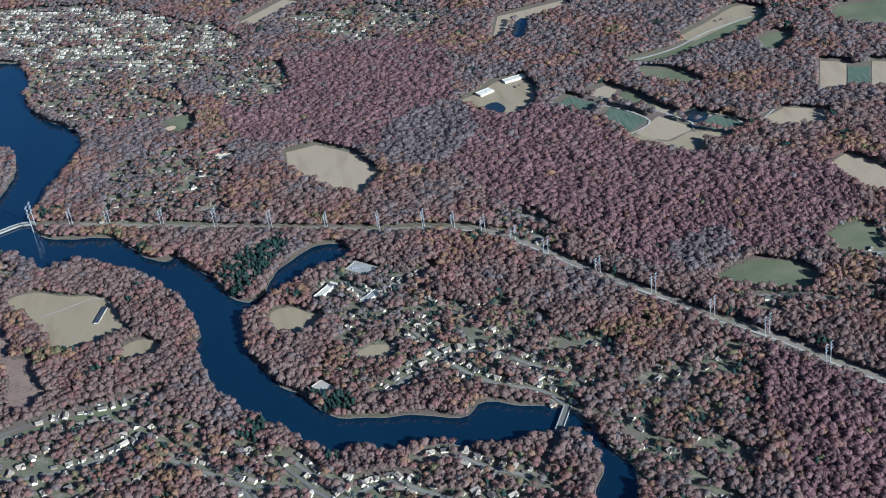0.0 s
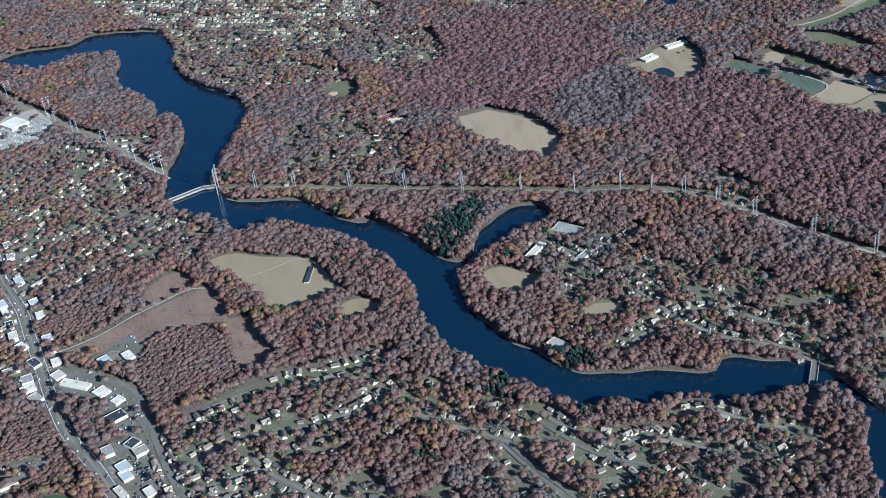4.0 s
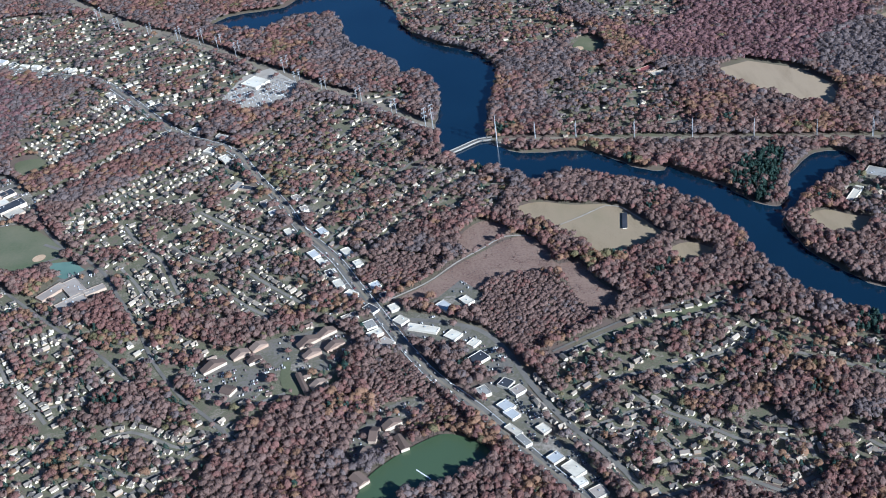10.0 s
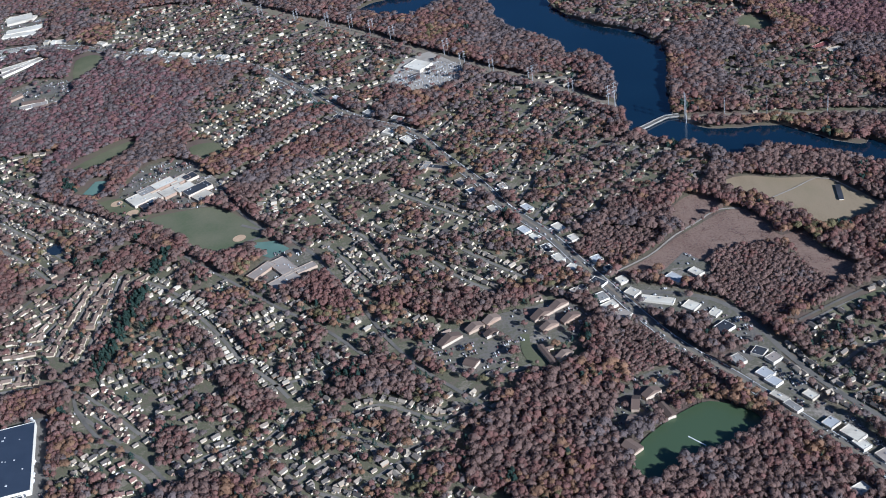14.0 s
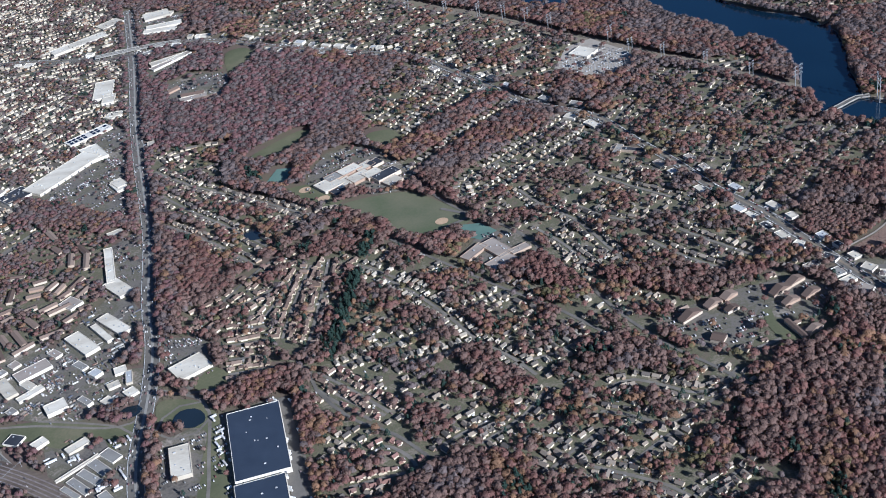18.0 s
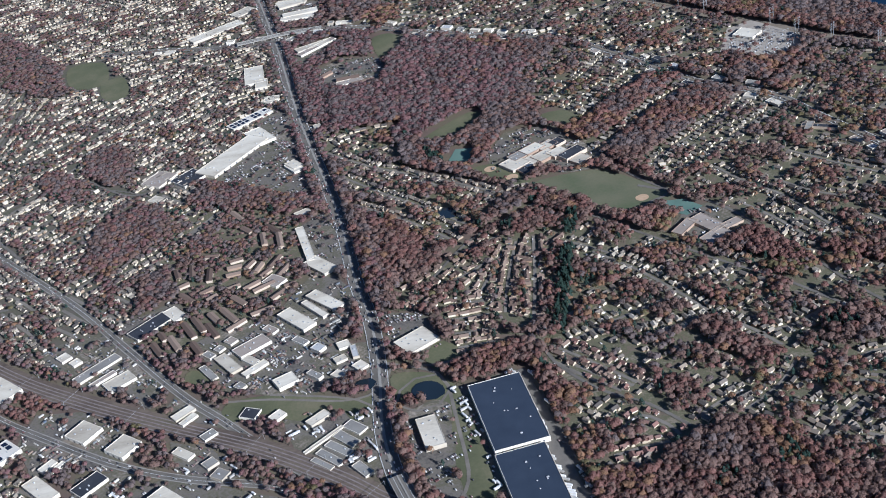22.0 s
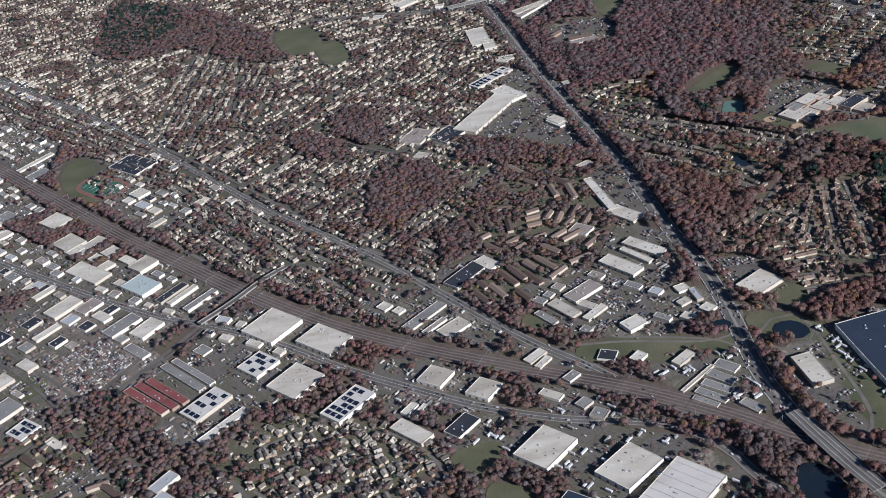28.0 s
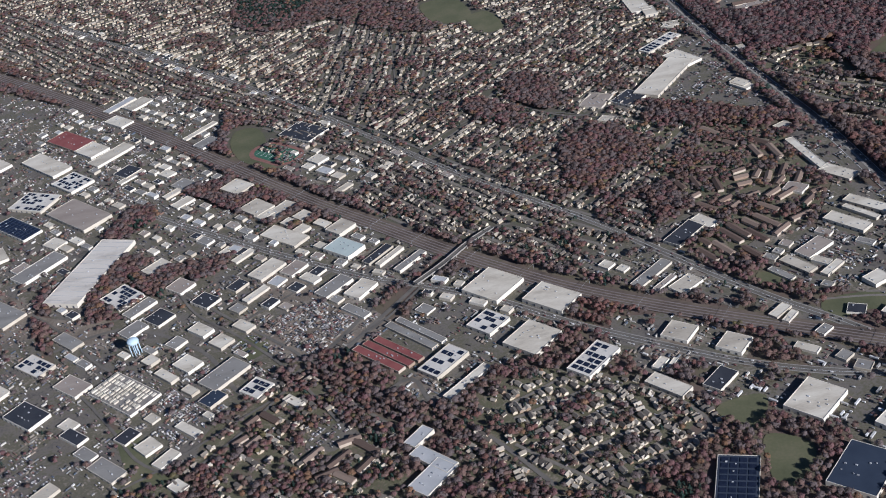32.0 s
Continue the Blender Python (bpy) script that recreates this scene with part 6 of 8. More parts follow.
BUILDINGS += [
    ("store", 273.0, 615.2, 8.5, 8.5, 138, 3.1, "n"),
    ("store", 210.0, 702.2, 9.4, 8.1, 130, 3.1, "c"),
    ("store", 189.7, 721.8, 11.8, 6.8, 129, 3.1, "n"),
    ("store", 198.3, 679.0, 11.0, 7.8, 130, 3.1, "b"),
    ("store", 176.1, 744.8, 9.7, 6.6, 133, 3.1, "w"),
    ("shed", -844.3, 627.7, 12.8, 9.2, 131, 3.6, "w"),
    ("flats", -732.7, 640.9, 15.4, 4.4, 15, 4.1, "c"),
    ("flats", -747.6, 613.0, 15.2, 4.1, 19, 4.1, "c"),
    ("flats", -799.1, 680.2, 10.0, 5.1, 42, 3.6, "b"),
    ("flats", -806.3, 662.1, 10.9, 4.8, 33, 3.6, "b"),
]


# ---- plan arithmetic ----
def smooth(points, closed=True, step=6.0):
    """Points along a rounded line through the given ones."""
    p = np.array(points, float)
    n = len(p)
    got = []
    for k in range(n if closed else n - 1):
        a, b, c, d = (p[(k + j) % n] if closed else p[min(max(k + j, 0), n - 1)] for j in (-1, 0, 1, 2))
        many = max(1, int(np.hypot(*(c - b)) / step))
        s = (np.arange(many) / many)[:, None]
        got.append(0.5 * (2 * b + (c - a) * s + (2 * a - 5 * b + 4 * c - d) * s**2 + (3 * b - a - 3 * c + d) * s**3))
    if not closed:
        got.append(p[-1:])
    return np.concatenate(got)


GX0, GY0, CELL, NX, NY = -1500.0, 380.0, 1.5, 2100, 1200
use = np.zeros((NY, NX), np.uint8)
WATER, FIELD, ROAD, YARD, BUILT, HOME, STRIP, GROVE = 1, 2, 3, 4, 5, 6, 7, 8


def inside(poly, x, y):
    hit = np.zeros(x.shape, bool)
    a, b = np.asarray(poly), np.roll(poly, -1, 0)
    for (x0, y0), (x1, y1) in zip(a, b):
        if y0 != y1:
            hit ^= ((y0 > y) != (y1 > y)) & (x < (x1 - x0) * (y - y0) / (y1 - y0) + x0)
    return hit


def window(lo, hi):
    i0, j0 = np.maximum(((np.array(lo) - (GX0, GY0)) / CELL).astype(int), 0)
    i1, j1 = np.minimum(((np.array(hi) - (GX0, GY0)) / CELL).astype(int) + 2, (NX, NY))
    if i1 <= i0 or j1 <= j0:
        return None
    x, y = np.meshgrid(GX0 + (np.arange(i0, i1) + 0.5) * CELL, GY0 + (np.arange(j0, j1) + 0.5) * CELL)
    return slice(j0, j1), slice(i0, i1), x, y


def stamp(poly, code):
    p = np.asarray(poly)
    got = window(p.min(0), p.max(0))
    if got:
        js, iz, x, y = got
        use[js, iz][inside(p, x, y)] = code


def stamp_line(line, width, code, grid=use):
    for a, b in zip(line[:-1], line[1:]):
        got = window(np.minimum(a, b) - width, np.maximum(a, b) + width)
        if got:
            js, iz, x, y = got
            d = b - a
            s = np.clip(((x - a[0]) * d[0] + (y - a[1]) * d[1]) / max(d @ d, 1e-9), 0, 1)
            grid[js, iz][np.hypot(x - a[0] - s * d[0], y - a[1] - s * d[1]) < width / 2] = code


def used(x, y):
    i = np.clip(((x - GX0) / CELL).astype(int), 0, NX - 1)
    j = np.clip(((y - GY0) / CELL).astype(int), 0, NY - 1)
    return use[j, i]


def mesh_of(name, verts, faces, mats, index=None):
    me = bpy.data.meshes.new(name)
    me.from_pydata(verts, [], faces)
    for m in mats:
        me.materials.append(m)
    if index is not None:
        me.polygons.foreach_set("material_index", index)
    return me


def sheet(name, outline, z, mat, parent=None):
    """A flat piece of ground with the given outline."""
    verts = [Vector((x, y, z)) for x, y in outline]
    faces = [f if (verts[f[1]] - verts[f[0]]).cross(verts[f[2]] - verts[f[0]]).z > 0 else f[::-1] for f in tessellate_polygon([verts])]
    ob = new(name, mesh_of(name, verts, faces, [mat]))
    ob.parent = parent
    return ob


def ribbon_points(line, offset):
    d = np.gradient(line, axis=0)
    d /= np.maximum(np.hypot(d[:, 0], d[:, 1]), 1e-9)[:, None]
    return line + offset * np.stack([-d[:, 1], d[:, 0]], 1)


def ribbon(name, line, left, right, z, mat, parent=None, lift=None):
    a, b = ribbon_points(line, left), ribbon_points(line, right)
    n = len(line)
    zz = np.full(n, z) if lift is None else lift + z
    verts = np.concatenate([np.c_[a, zz], np.c_[b, zz]])
    faces = [(k, n + k, n + k + 1, k + 1) for k in range(n - 1)]
    me = mesh_of(name, verts.tolist(), faces, [mat])
    ob = new(name, me)
    ob.parent = parent
    return ob


# ---- ground and water ----
bm = bmesh.new()
bmesh.ops.create_grid(bm, x_segments=8, y_segments=8, size=9000)
me = bpy.data.meshes.new("ground")
bm.to_mesh(me)
bm.free()
me.materials.append(M["ground"])
ground = tagged(new("ground", me), "brown leaf-covered ground of a wooded suburb", "ground", kind="structure")

river = smooth(LAKE_FAR + RIVER_FAR + RIVER_NEAR + LAKE_NEAR, True, 5.0)
river = river + 0.6 * np.stack([np.sin(np.arange(len(river)) * 1.7) + np.sin(np.arange(len(river)) * 0.73), np.cos(np.arange(len(river)) * 1.3)], 1)
stamp(river, WATER)
bank = np.vstack([river, river[:1]])
stamp_line(bank, 1.8, WATER)
tagged(ribbon("shore", bank, 0.7, -0.7, 0.27, M["shore"]), "narrow muddy shore along the river", "shore", kind="structure")
tagged(sheet("water", river, 0.3, M["water"]), "dark blue river with a wide lake and a narrow cove", "river", kind="structure")
for name, outline in PONDS.items():
    line = smooth(outline, True, 4.0)
    stamp(line, WATER)
    mat = M["algae_water"] if name == "green_lake" else M["pond_water"]
    tagged(sheet("water", line, 0.62, mat), "still green lake edged with trees" if name == "green_lake" else "small dark pond or painted tree shade among trees", "pond", kind="structure")

FIELD_TEXT = {"meadow": "dry tan meadow of mown grass", "heath": "reddish brown field of dead grass and weeds", "plough": "bare tan field after harvest", "crop": "field of dark green crop rows", "lawn": "short green lawn", "school": "worn green playing field beside the school", "court": "green paved sports court"}
for k, (name, outline) in enumerate(FIELDS.items()):
    kind = name.split("_")[0]
    corners = kind in ("crop", "court", "plough")
    line = np.array(outline) if corners else smooth(outline, True, 5.0)
    stamp(line, FIELD)
    if line[:, 1].mean() > 950:
        stamp_line(np.vstack([line, line[:1]]), 7.0, FIELD)
    tagged(sheet(kind + "_field" if kind not in ("lawn", "meadow", "court") else kind, line, 0.12 + 0.004 * k, M[kind]), FIELD_TEXT[kind], "field", kind="structure")
for k, (name, outline) in enumerate(YARDS.items()):
    stamp(outline, YARD)
    tagged(sheet("pavement", np.array(outline), 0.10 + 0.004 * k, M["gravel"] if "sub" in name else M["dirt_yard"] if "dirt" in name or "bare" in name else M["lawn"] if "green" in name else M["lot"]), "bare dirt work yard" if "dirt" in name or "bare" in name else "mown grass beside the works" if "green" in name else "grey asphalt yard and parking ground", "pavement", kind="structure")

lines = {}
for k, (name, (width, points)) in enumerate(ROADS.items()):
    line = lines[name] = smooth(points, False, 8.0)
    z = 0.34 + 0.006 * k
    if name.startswith("row"):
        stamp_line(line, width, STRIP)
        tagged(ribbon("clearing", line, width / 2, -width / 2, 0.06 + 0.004 * k, M["cutting"]), "mown clearing under the power line", "clearing", kind="structure")
        continue
    stamp_line(line, width + (3.2 if name.startswith("street") else 2), ROAD)
    mat = {"trac": M["gravel"], "rail": M["ballast"], "apro": M["asphalt"], "ramp": M["street"]}.get(name[:4], M["asphalt"])
    road = tagged(ribbon("road" if name != "railway" else "railway_bed", line, width / 2, -width / 2, z, mat), {"trac": "pale gravel track through the field", "rail": "brown ballast bed of a railway", "apro": "worn asphalt loading apron beside the warehouse"}.get(name[:4], "grey asphalt road"), "road", kind="structure")
    if name in ("street_a", "street_b"):
        for side in (1, -1):
            ribbon("sidewalk", line, side * (width / 2 + 0.9), side * (width / 2 + 0.1), z + 0.04, M["concrete"], road)
        ribbon("centre_line", line, 0.09, -0.09, z + 0.03, M["paint"], road)
    if name.startswith("highway"):
        ribbon("median", line, 1.0, -1.0, z + 0.1, M["cutting"] if name == "highway" else M["concrete"], road)
        for off in (-width / 2 + 0.5, width / 2 - 0.5):
            ribbon("edge_line", line, off + 0.15, off - 0.15, z + 0.05, M["paint"], road)

# ---- homes: streets and houses, zone by zone ----
for name, outline in WOODS.items():
    if name.startswith("clear"):
        stamp(smooth(outline, True, 5.0), 0)
    if name.startswith("grove"):
        line = smooth(outline, True, 5.0)
        js, iz, x, y = window(line.min(0), line.max(0))
        use[js, iz][inside(line, x, y) & (use[js, iz] == 0)] = GROVE
leafy = np.zeros((NY, NX), np.float32)
houses = []
taken = np.zeros((NY, NX), bool)  # where houses of the known streets stand
owner = np.zeros((NY, NX), np.int16)  # which zone each spot belongs to
frontage = np.zeros((NY, NX), bool)  # the gardens along them


def owned(px, py):
    return owner[np.clip(((py - GY0) / CELL).astype(int), 0, NY - 1), np.clip(((px - GX0) / CELL).astype(int), 0, NX - 1)]


def is_taken(px, py):
    return taken[int(np.clip((py - GY0) / CELL, 0, NY - 1)), int(np.clip((px - GX0) / CELL, 0, NX - 1))]


for style, gap, points in HOME_STREETS:
    line = smooth(points, False, 5.0)
    stamp_line(line, 16.0, True, frontage)
    if used(line[len(line) // 2:, 0], line[len(line) // 2:, 1])[0] != ROAD:
        stamp_line(line, 3.4, ROAD)
        tagged(ribbon("road", line, 1.3, -1.3, 0.29, M["street"]), "narrow grey residential street", "road", kind="structure")
    gone = np.r_[0, np.cumsum(np.hypot(*np.diff(line, axis=0).T))]
    for side in (-1, 1):
        d = gap * rng.uniform(0.3, 0.8)
        while d < gone[-1]:
            i = max(1, int(np.searchsorted(gone, d)))
            run = (line[i] - line[i - 1]) / np.hypot(*(line[i] - line[i - 1]))
            p = line[i - 1] + run * (d - gone[i - 1]) + side * (5.4 + rng.normal(0, 0.5)) * np.array([-run[1], run[0]])
            if used(p[:1], p[1:])[0] in (0, FIELD, GROVE) and not is_taken(*p) and rng.uniform() < 0.93:
                houses.append((p[0], p[1], math.degrees(math.atan2(run[1], run[0])) + (90 if style == "bright" or rng.uniform() < 0.3 else 0) + rng.normal(0, 3), style))
                i0, j0 = int((p[0] - GX0) / CELL), int((p[1] - GY0) / CELL)
                taken[max(j0 - 2, 0):j0 + 3, max(i0 - 2, 0):i0 + 3] = True
            d += gap * rng.uniform(0.85, 1.15)
BARE = ("wedge", "south_bank", "west_a", "west_b", "loop", "south_block", "south_block_b", "south_a", "east_bank", "west_rest", "town_homes", "mall_homes")  # zones whose streets are known already
for k, (name, (angle, along, across, share, style, outline)) in enumerate(ZONES.items()):
    along, across = (0.56 if style == "dense" else 0.8) * along, (0.82 if style == "dense" else 0.95) * across
    poly = np.array(outline)
    js, iz, x, y = window(poly.min(0), poly.max(0))
    mine = inside(poly, x, y) & (use[js, iz] == 0)
    use[js, iz][mine] = HOME
    owner[js, iz][mine] = k + 1
    leafy[js, iz][mine] = share
    tagged(sheet("yards", smooth(outline, True, 8.0), 0.02 + 0.0016 * k, M["town_yard" if style == "dense" else "yard_grass"]), "worn grass yards between suburban houses", "grass", kind="structure")
    c, s = math.cos(radians(angle)), math.sin(radians(angle))
    turn = np.array([[c, s], [-s, c]])
    local = poly @ turn.T
    lo, hi = local.min(0), local.max(0)
    if style == "none":
        continue
    bow = 12.0 if name in BARE else {"mixed": 7.0, "bright": 3.0}.get(style, 1.5)
    street = rng.uniform(0.3, 0.7) * across + lo[1]
    rows_at = []
    while street < hi[1]:
        u = np.arange(lo[0], hi[0], 3.0)
        bend = bow * np.sin(u / 45 + street)
        pts = np.c_[u, street + bend] @ turn
        ok = inside(poly, pts[:, 0], pts[:, 1]) & (used(pts[:, 0], pts[:, 1]) == HOME) & (owned(pts[:, 0], pts[:, 1]) == k + 1)
        run = []
        for j in range(len(u) + 1):
            if j < len(u) and ok[j]:
                run.append(pts[j])
            else:
                if len(run) > 6:
                    line = np.array(run)
                    if name not in BARE:
                        stamp_line(line, 3.4, ROAD)
                        tagged(ribbon("road", line, 1.5, -1.5, 0.25, M["street"]), "narrow grey residential street", "road", kind="structure")
                run = []
        for side in (-1, 1):
            u = lo[0] + along * rng.uniform()
            while u < hi[0]:
                v = street + bow * math.sin(u / 45 + street) + side * (min(6.2, across * 0.29) + rng.normal(0, 1.5 if style == "mixed" else 0.6))
                px, py = np.array([u, v]) @ turn
                if inside(poly, np.array([px]), np.array([py]))[0] and used(np.array([px]), np.array([py]))[0] == HOME and owned(np.array([px]), np.array([py]))[0] == k + 1 and rng.uniform() < (0.35 if name == "town_homes" else 0.75 if name in BARE else 0.82) and not is_taken(px, py) and noise.noise((px / 24, py / 24, 13.0)) < (0.3 if style in ("mixed", "bright") else 0.38):
                    houses.append((px, py, angle + (0 if rng.uniform() < 0.6 or style == "brown" else 90) + rng.normal(0, 4), style))
                u += along * rng.uniform(0.85, 1.2)
        rows_at.append(street)
        street += across * rng.uniform(0.92, 1.08)
    # trees stand thick between the back gardens and thin along the street
    uu, vv = c * x + s * y, c * y - s * x
    gap = np.min([np.abs(vv - q - bow * np.sin(uu / 45 + q)) for q in rows_at], 0)
    leafy[js, iz][mine] = (share * np.where(gap < 7.0, 0.72, 1.28))[mine]

bare = frontage & ((use == 0) | (use == GROVE))
use[bare] = HOME
leafy[bare] = 0.5
leafy[frontage] *= 0.5


def house_arrays(length, width, wall, rise, wing):
    """Walls, gable roof and chimney of a house at the origin: three lists of vertices and faces."""
    wall_v, wall_f, roof_v, roof_f = [], [], [], []

    def block(cx, cy, l, w, h, up, across):
        e = 0.28
        v = [(-l, -w, 0), (l, -w, 0), (l, w, 0), (-l, w, 0), (-l, -w, h), (l, -w, h), (l, w, h), (-l, w, h), (-l, 0, h + up), (l, 0, h + up)]
        drop = up * e / w
        r = [(-l - e, -w - e, h - drop), (l + e, -w - e, h - drop), (l + e, 0, h + up), (-l - e, 0, h + up), (l + e, w + e, h - drop), (-l - e, w + e, h - drop)]
        r = [(a, b, z + 0.12) for a, b, z in r] + [(a, b, z - 0.05) for a, b, z in r]
        put = lambda q: (cx - q[1], cy + q[0], q[2]) if across else (cx + q[0], cy + q[1], q[2])
        for vs, fs, src, into in ((wall_v, wall_f, v, [(0, 1, 5, 4), (2, 3, 7, 6), (1, 2, 6, 9, 5), (3, 0, 4, 8, 7)]), (roof_v, roof_f, r, [(0, 1, 2, 3), (3, 2, 4, 5), (6, 7, 1, 0), (10, 11, 5, 4), (7, 8, 2, 1), (8, 10, 4, 2), (9, 6, 0, 3), (11, 9, 3, 5)])):
            n = len(vs)
            vs.extend(put(q) for q in src)
            fs.extend(tuple(i + n for i in f) for f in into)

    block(0, 0, length / 2, width / 2, wall, rise, False)
    if wing:
        block(wing * length * 0.25, -width * 0.42, width * 0.5, width * 0.33, wall * 0.92, rise * 0.8, True)
    cx, s, top = -wing * length * 0.22 - 0.4, 0.22, wall + rise + 0.5
    ch_v = [(cx + a * s, 0.5 + b * s, z) for z in (wall, top) for a, b in ((-1, -1), (1, -1), (1, 1), (-1, 1))]
    ch_f = [(0, 1, 5, 4), (1, 2, 6, 5), (2, 3, 7, 6), (3, 0, 4, 7), (4, 5, 6, 7)]
    return (wall_v, wall_f), (roof_v, roof_f), (ch_v, ch_f)


STYLE = {"mixed": (0, (3.8, 5.6), (2.6, 3.4)), "bright": (1, (3.5, 5.2), (2.5, 3.2)), "dense": (0, (3.3, 4.7), (2.4, 3.0)), "brown": (2, (4.2, 6.6), (2.8, 3.5)), "red": (3, (3.4, 4.6), (2.8, 3.4))}
ROOFS = ["shingle_grey", "shingle_light", "shingle_brown", "shingle_red"]
for key, stops in (("shingle_grey", [(0.055, 0.048, 0.044), (0.11, 0.095, 0.082), (0.18, 0.152, 0.125), (0.23, 0.185, 0.142), (0.36, 0.30, 0.225)]), ("shingle_light", [(0.065, 0.056, 0.048), (0.14, 0.12, 0.098), (0.23, 0.197, 0.155), (0.34, 0.295, 0.23), (0.54, 0.475, 0.38)]), ("shingle_brown", [(0.10, 0.068, 0.052), (0.17, 0.118, 0.09), (0.27, 0.20, 0.15)]), ("shingle_red", [(0.15, 0.085, 0.068), (0.22, 0.12, 0.095), (0.18, 0.115, 0.095)])):
    M[key] = material(key, stops, 0.3, 2, island=0.92, fine=1.5, fine_amount=0.2)
    M[key + "_one"] = material(key + "_one", stops, 0.3, 2, thing=0.92, fine=1.5, fine_amount=0.2)
SIDING = [(0.26, 0.165, 0.105), (0.42, 0.34, 0.24), (0.52, 0.435, 0.31), (0.60, 0.52, 0.38), (0.72, 0.64, 0.49)]
M["siding"] = material("house_siding", SIDING, 0.3, 2, island=0.92)
M["siding_one"] = material("house_siding_one", SIDING, 0.3, 2, thing=0.92)
M["brick"] = material("chimney_brick", [(0.16, 0.07, 0.055), (0.25, 0.12, 0.09)], 2.0, 4)

# the rows nearest to the flight line stand as single houses, the rest as joined rows
order = sorted(range(len(houses)), key=lambda i: houses[i][1] - 0.03 * houses[i][0])
single = set(order[:320])
shapes = {}
for style, (roof, lengths, widths) in STYLE.items():
    shapes[style] = [house_arrays(lengths[0] + (lengths[1] - lengths[0]) * (j % 4) / 3, widths[0] + (widths[1] - widths[0]) * ((j * 5) % 4) / 3, 1.2 + 0.22 * (j % 4), 0.75 + 0.15 * ((j * 3) % 4), (0, 1, -1, 0, 1, -1, 0, 1)[j]) for j in range(8)]
meshes = {}


def house_thing(x, y, turn, style, j):
    key = (style, j)
    roof = ROOFS[STYLE[style][0]]
    if key not in meshes:
        a, b, c = shapes[style][j]
        meshes[key] = (mesh_of("wall", a[0], a[1], [M["siding_one"]]), mesh_of("roof", b[0], b[1], [M[roof + "_one"]]), mesh_of("chimney", c[0], c[1], [M["brick"]]))
    tone = {"mixed": "grey", "bright": "pale grey", "dense": "grey", "brown": "brown", "red": "red"}[style]
    shape = "plain gabled" if not (0, 1, 1, 0, 1, 1, 0, 1)[j] else "L-shaped"
    ob = tagged(new("house"), "%s suburban house with a %s shingle roof among trees" % (shape, tone), "house", "suburban houses")
    ob.matrix_world = pose(x, y, 0.02, 0, 0, turn)
    for name, me in zip(("wall", "roof", "chimney"), meshes[key]):
        new(name, me).parent = ob


verts, faces, index = [], [], []
for i, (x, y, turn, style) in enumerate(houses):
    j = int(rng.integers(0, 8)) if y < 1050 else int(rng.choice([0, 3, 6]))
    if i in single:
        house_thing(x, y, turn, style, j)
        continue
    a, b, c = shapes[style][j]
    co, si = math.cos(radians(turn)), math.sin(radians(turn))
    pale = 1 if style == "dense" and rng.uniform() < 0.8 else 0
    for (vs, fs), mat in ((a, 0), (b, 1 + STYLE[style][0] + pale)):
        k = len(verts)
        verts += [(x + co * q[0] - si * q[1], y + si * q[0] + co * q[1], q[2]) for q in vs]
        faces += [tuple(n + k for n in f) for f in fs]
        index += [mat] * len(fs)
tagged(new("house_rows", mesh_of("house_rows", verts, faces, [M["siding"]] + [M[r] for r in ROOFS], index)), "rows of small pitched-roof suburban houses", "houses", kind="stuff")
H = np.array([(h[0], h[1]) for h in houses])
for dx in (-1.8, 0, 1.8):
    for dy in (-1.8, 0, 1.8):
        i = np.clip(((H[:, 0] + dx - GX0) / CELL).astype(int), 0, NX - 1)
        j = np.clip(((H[:, 1] + dy - GY0) / CELL).astype(int), 0, NY - 1)
        use[j, i] = BUILT

# ---- large buildings ----
ROOF_LOOK = {
    "w": ("white membrane", [(0.40, 0.345, 0.265), (0.57, 0.505, 0.395), (0.67, 0.605, 0.485), (0.76, 0.70, 0.575)]), "k": ("ribbed white", [(0.48, 0.43, 0.36), (0.66, 0.60, 0.51), (0.72, 0.66, 0.57)]),
    "c": ("cream", [(0.36, 0.31, 0.24), (0.52, 0.46, 0.36), (0.62, 0.56, 0.44)]), "g": ("grey", [(0.20, 0.185, 0.165), (0.32, 0.30, 0.265)]), "b": ("tan gravel", [(0.27, 0.22, 0.18), (0.40, 0.34, 0.28)]),
    "n": ("near-black", [(0.028, 0.030, 0.038), (0.055, 0.057, 0.065)]), "v": ("dark navy", [(0.030, 0.040, 0.062), (0.042, 0.054, 0.080)]), "r": ("dull red", [(0.20, 0.06, 0.055), (0.29, 0.105, 0.09)]),
    "d": ("grey duct-covered", [(0.17, 0.155, 0.14), (0.30, 0.27, 0.235)]), "s": ("silver grey", [(0.38, 0.375, 0.365), (0.52, 0.51, 0.49)]), "t": ("pale green", [(0.42, 0.47, 0.43), (0.52, 0.57, 0.52)]), "p": ("white solar-panelled", [(0.56, 0.51, 0.44), (0.72, 0.67, 0.58)]), "q": ("dark solar-panelled", [(0.03, 0.04, 0.06), (0.05, 0.06, 0.085)]),
}
for key, (text, stops) in ROOF_LOOK.items():
    M["roof_" + key] = material("roof_" + text.replace(" ", "_"), stops, 0.09, 8, rough=0.7, fine=0.9, fine_amount=0.22, stretch=(-44, 0.35) if key in "wkcgb" else None)
M["panel_wall"] = material("warehouse_wall", [(0.42, 0.36, 0.27), (0.66, 0.595, 0.48), (0.80, 0.74, 0.62)], 0.2, 4, thing=0.7, rough=0.7)
M["brick_wall"] = material("brick_wall", [(0.30, 0.20, 0.14), (0.44, 0.35, 0.26), (0.58, 0.50, 0.40)], 0.3, 4, thing=0.7)
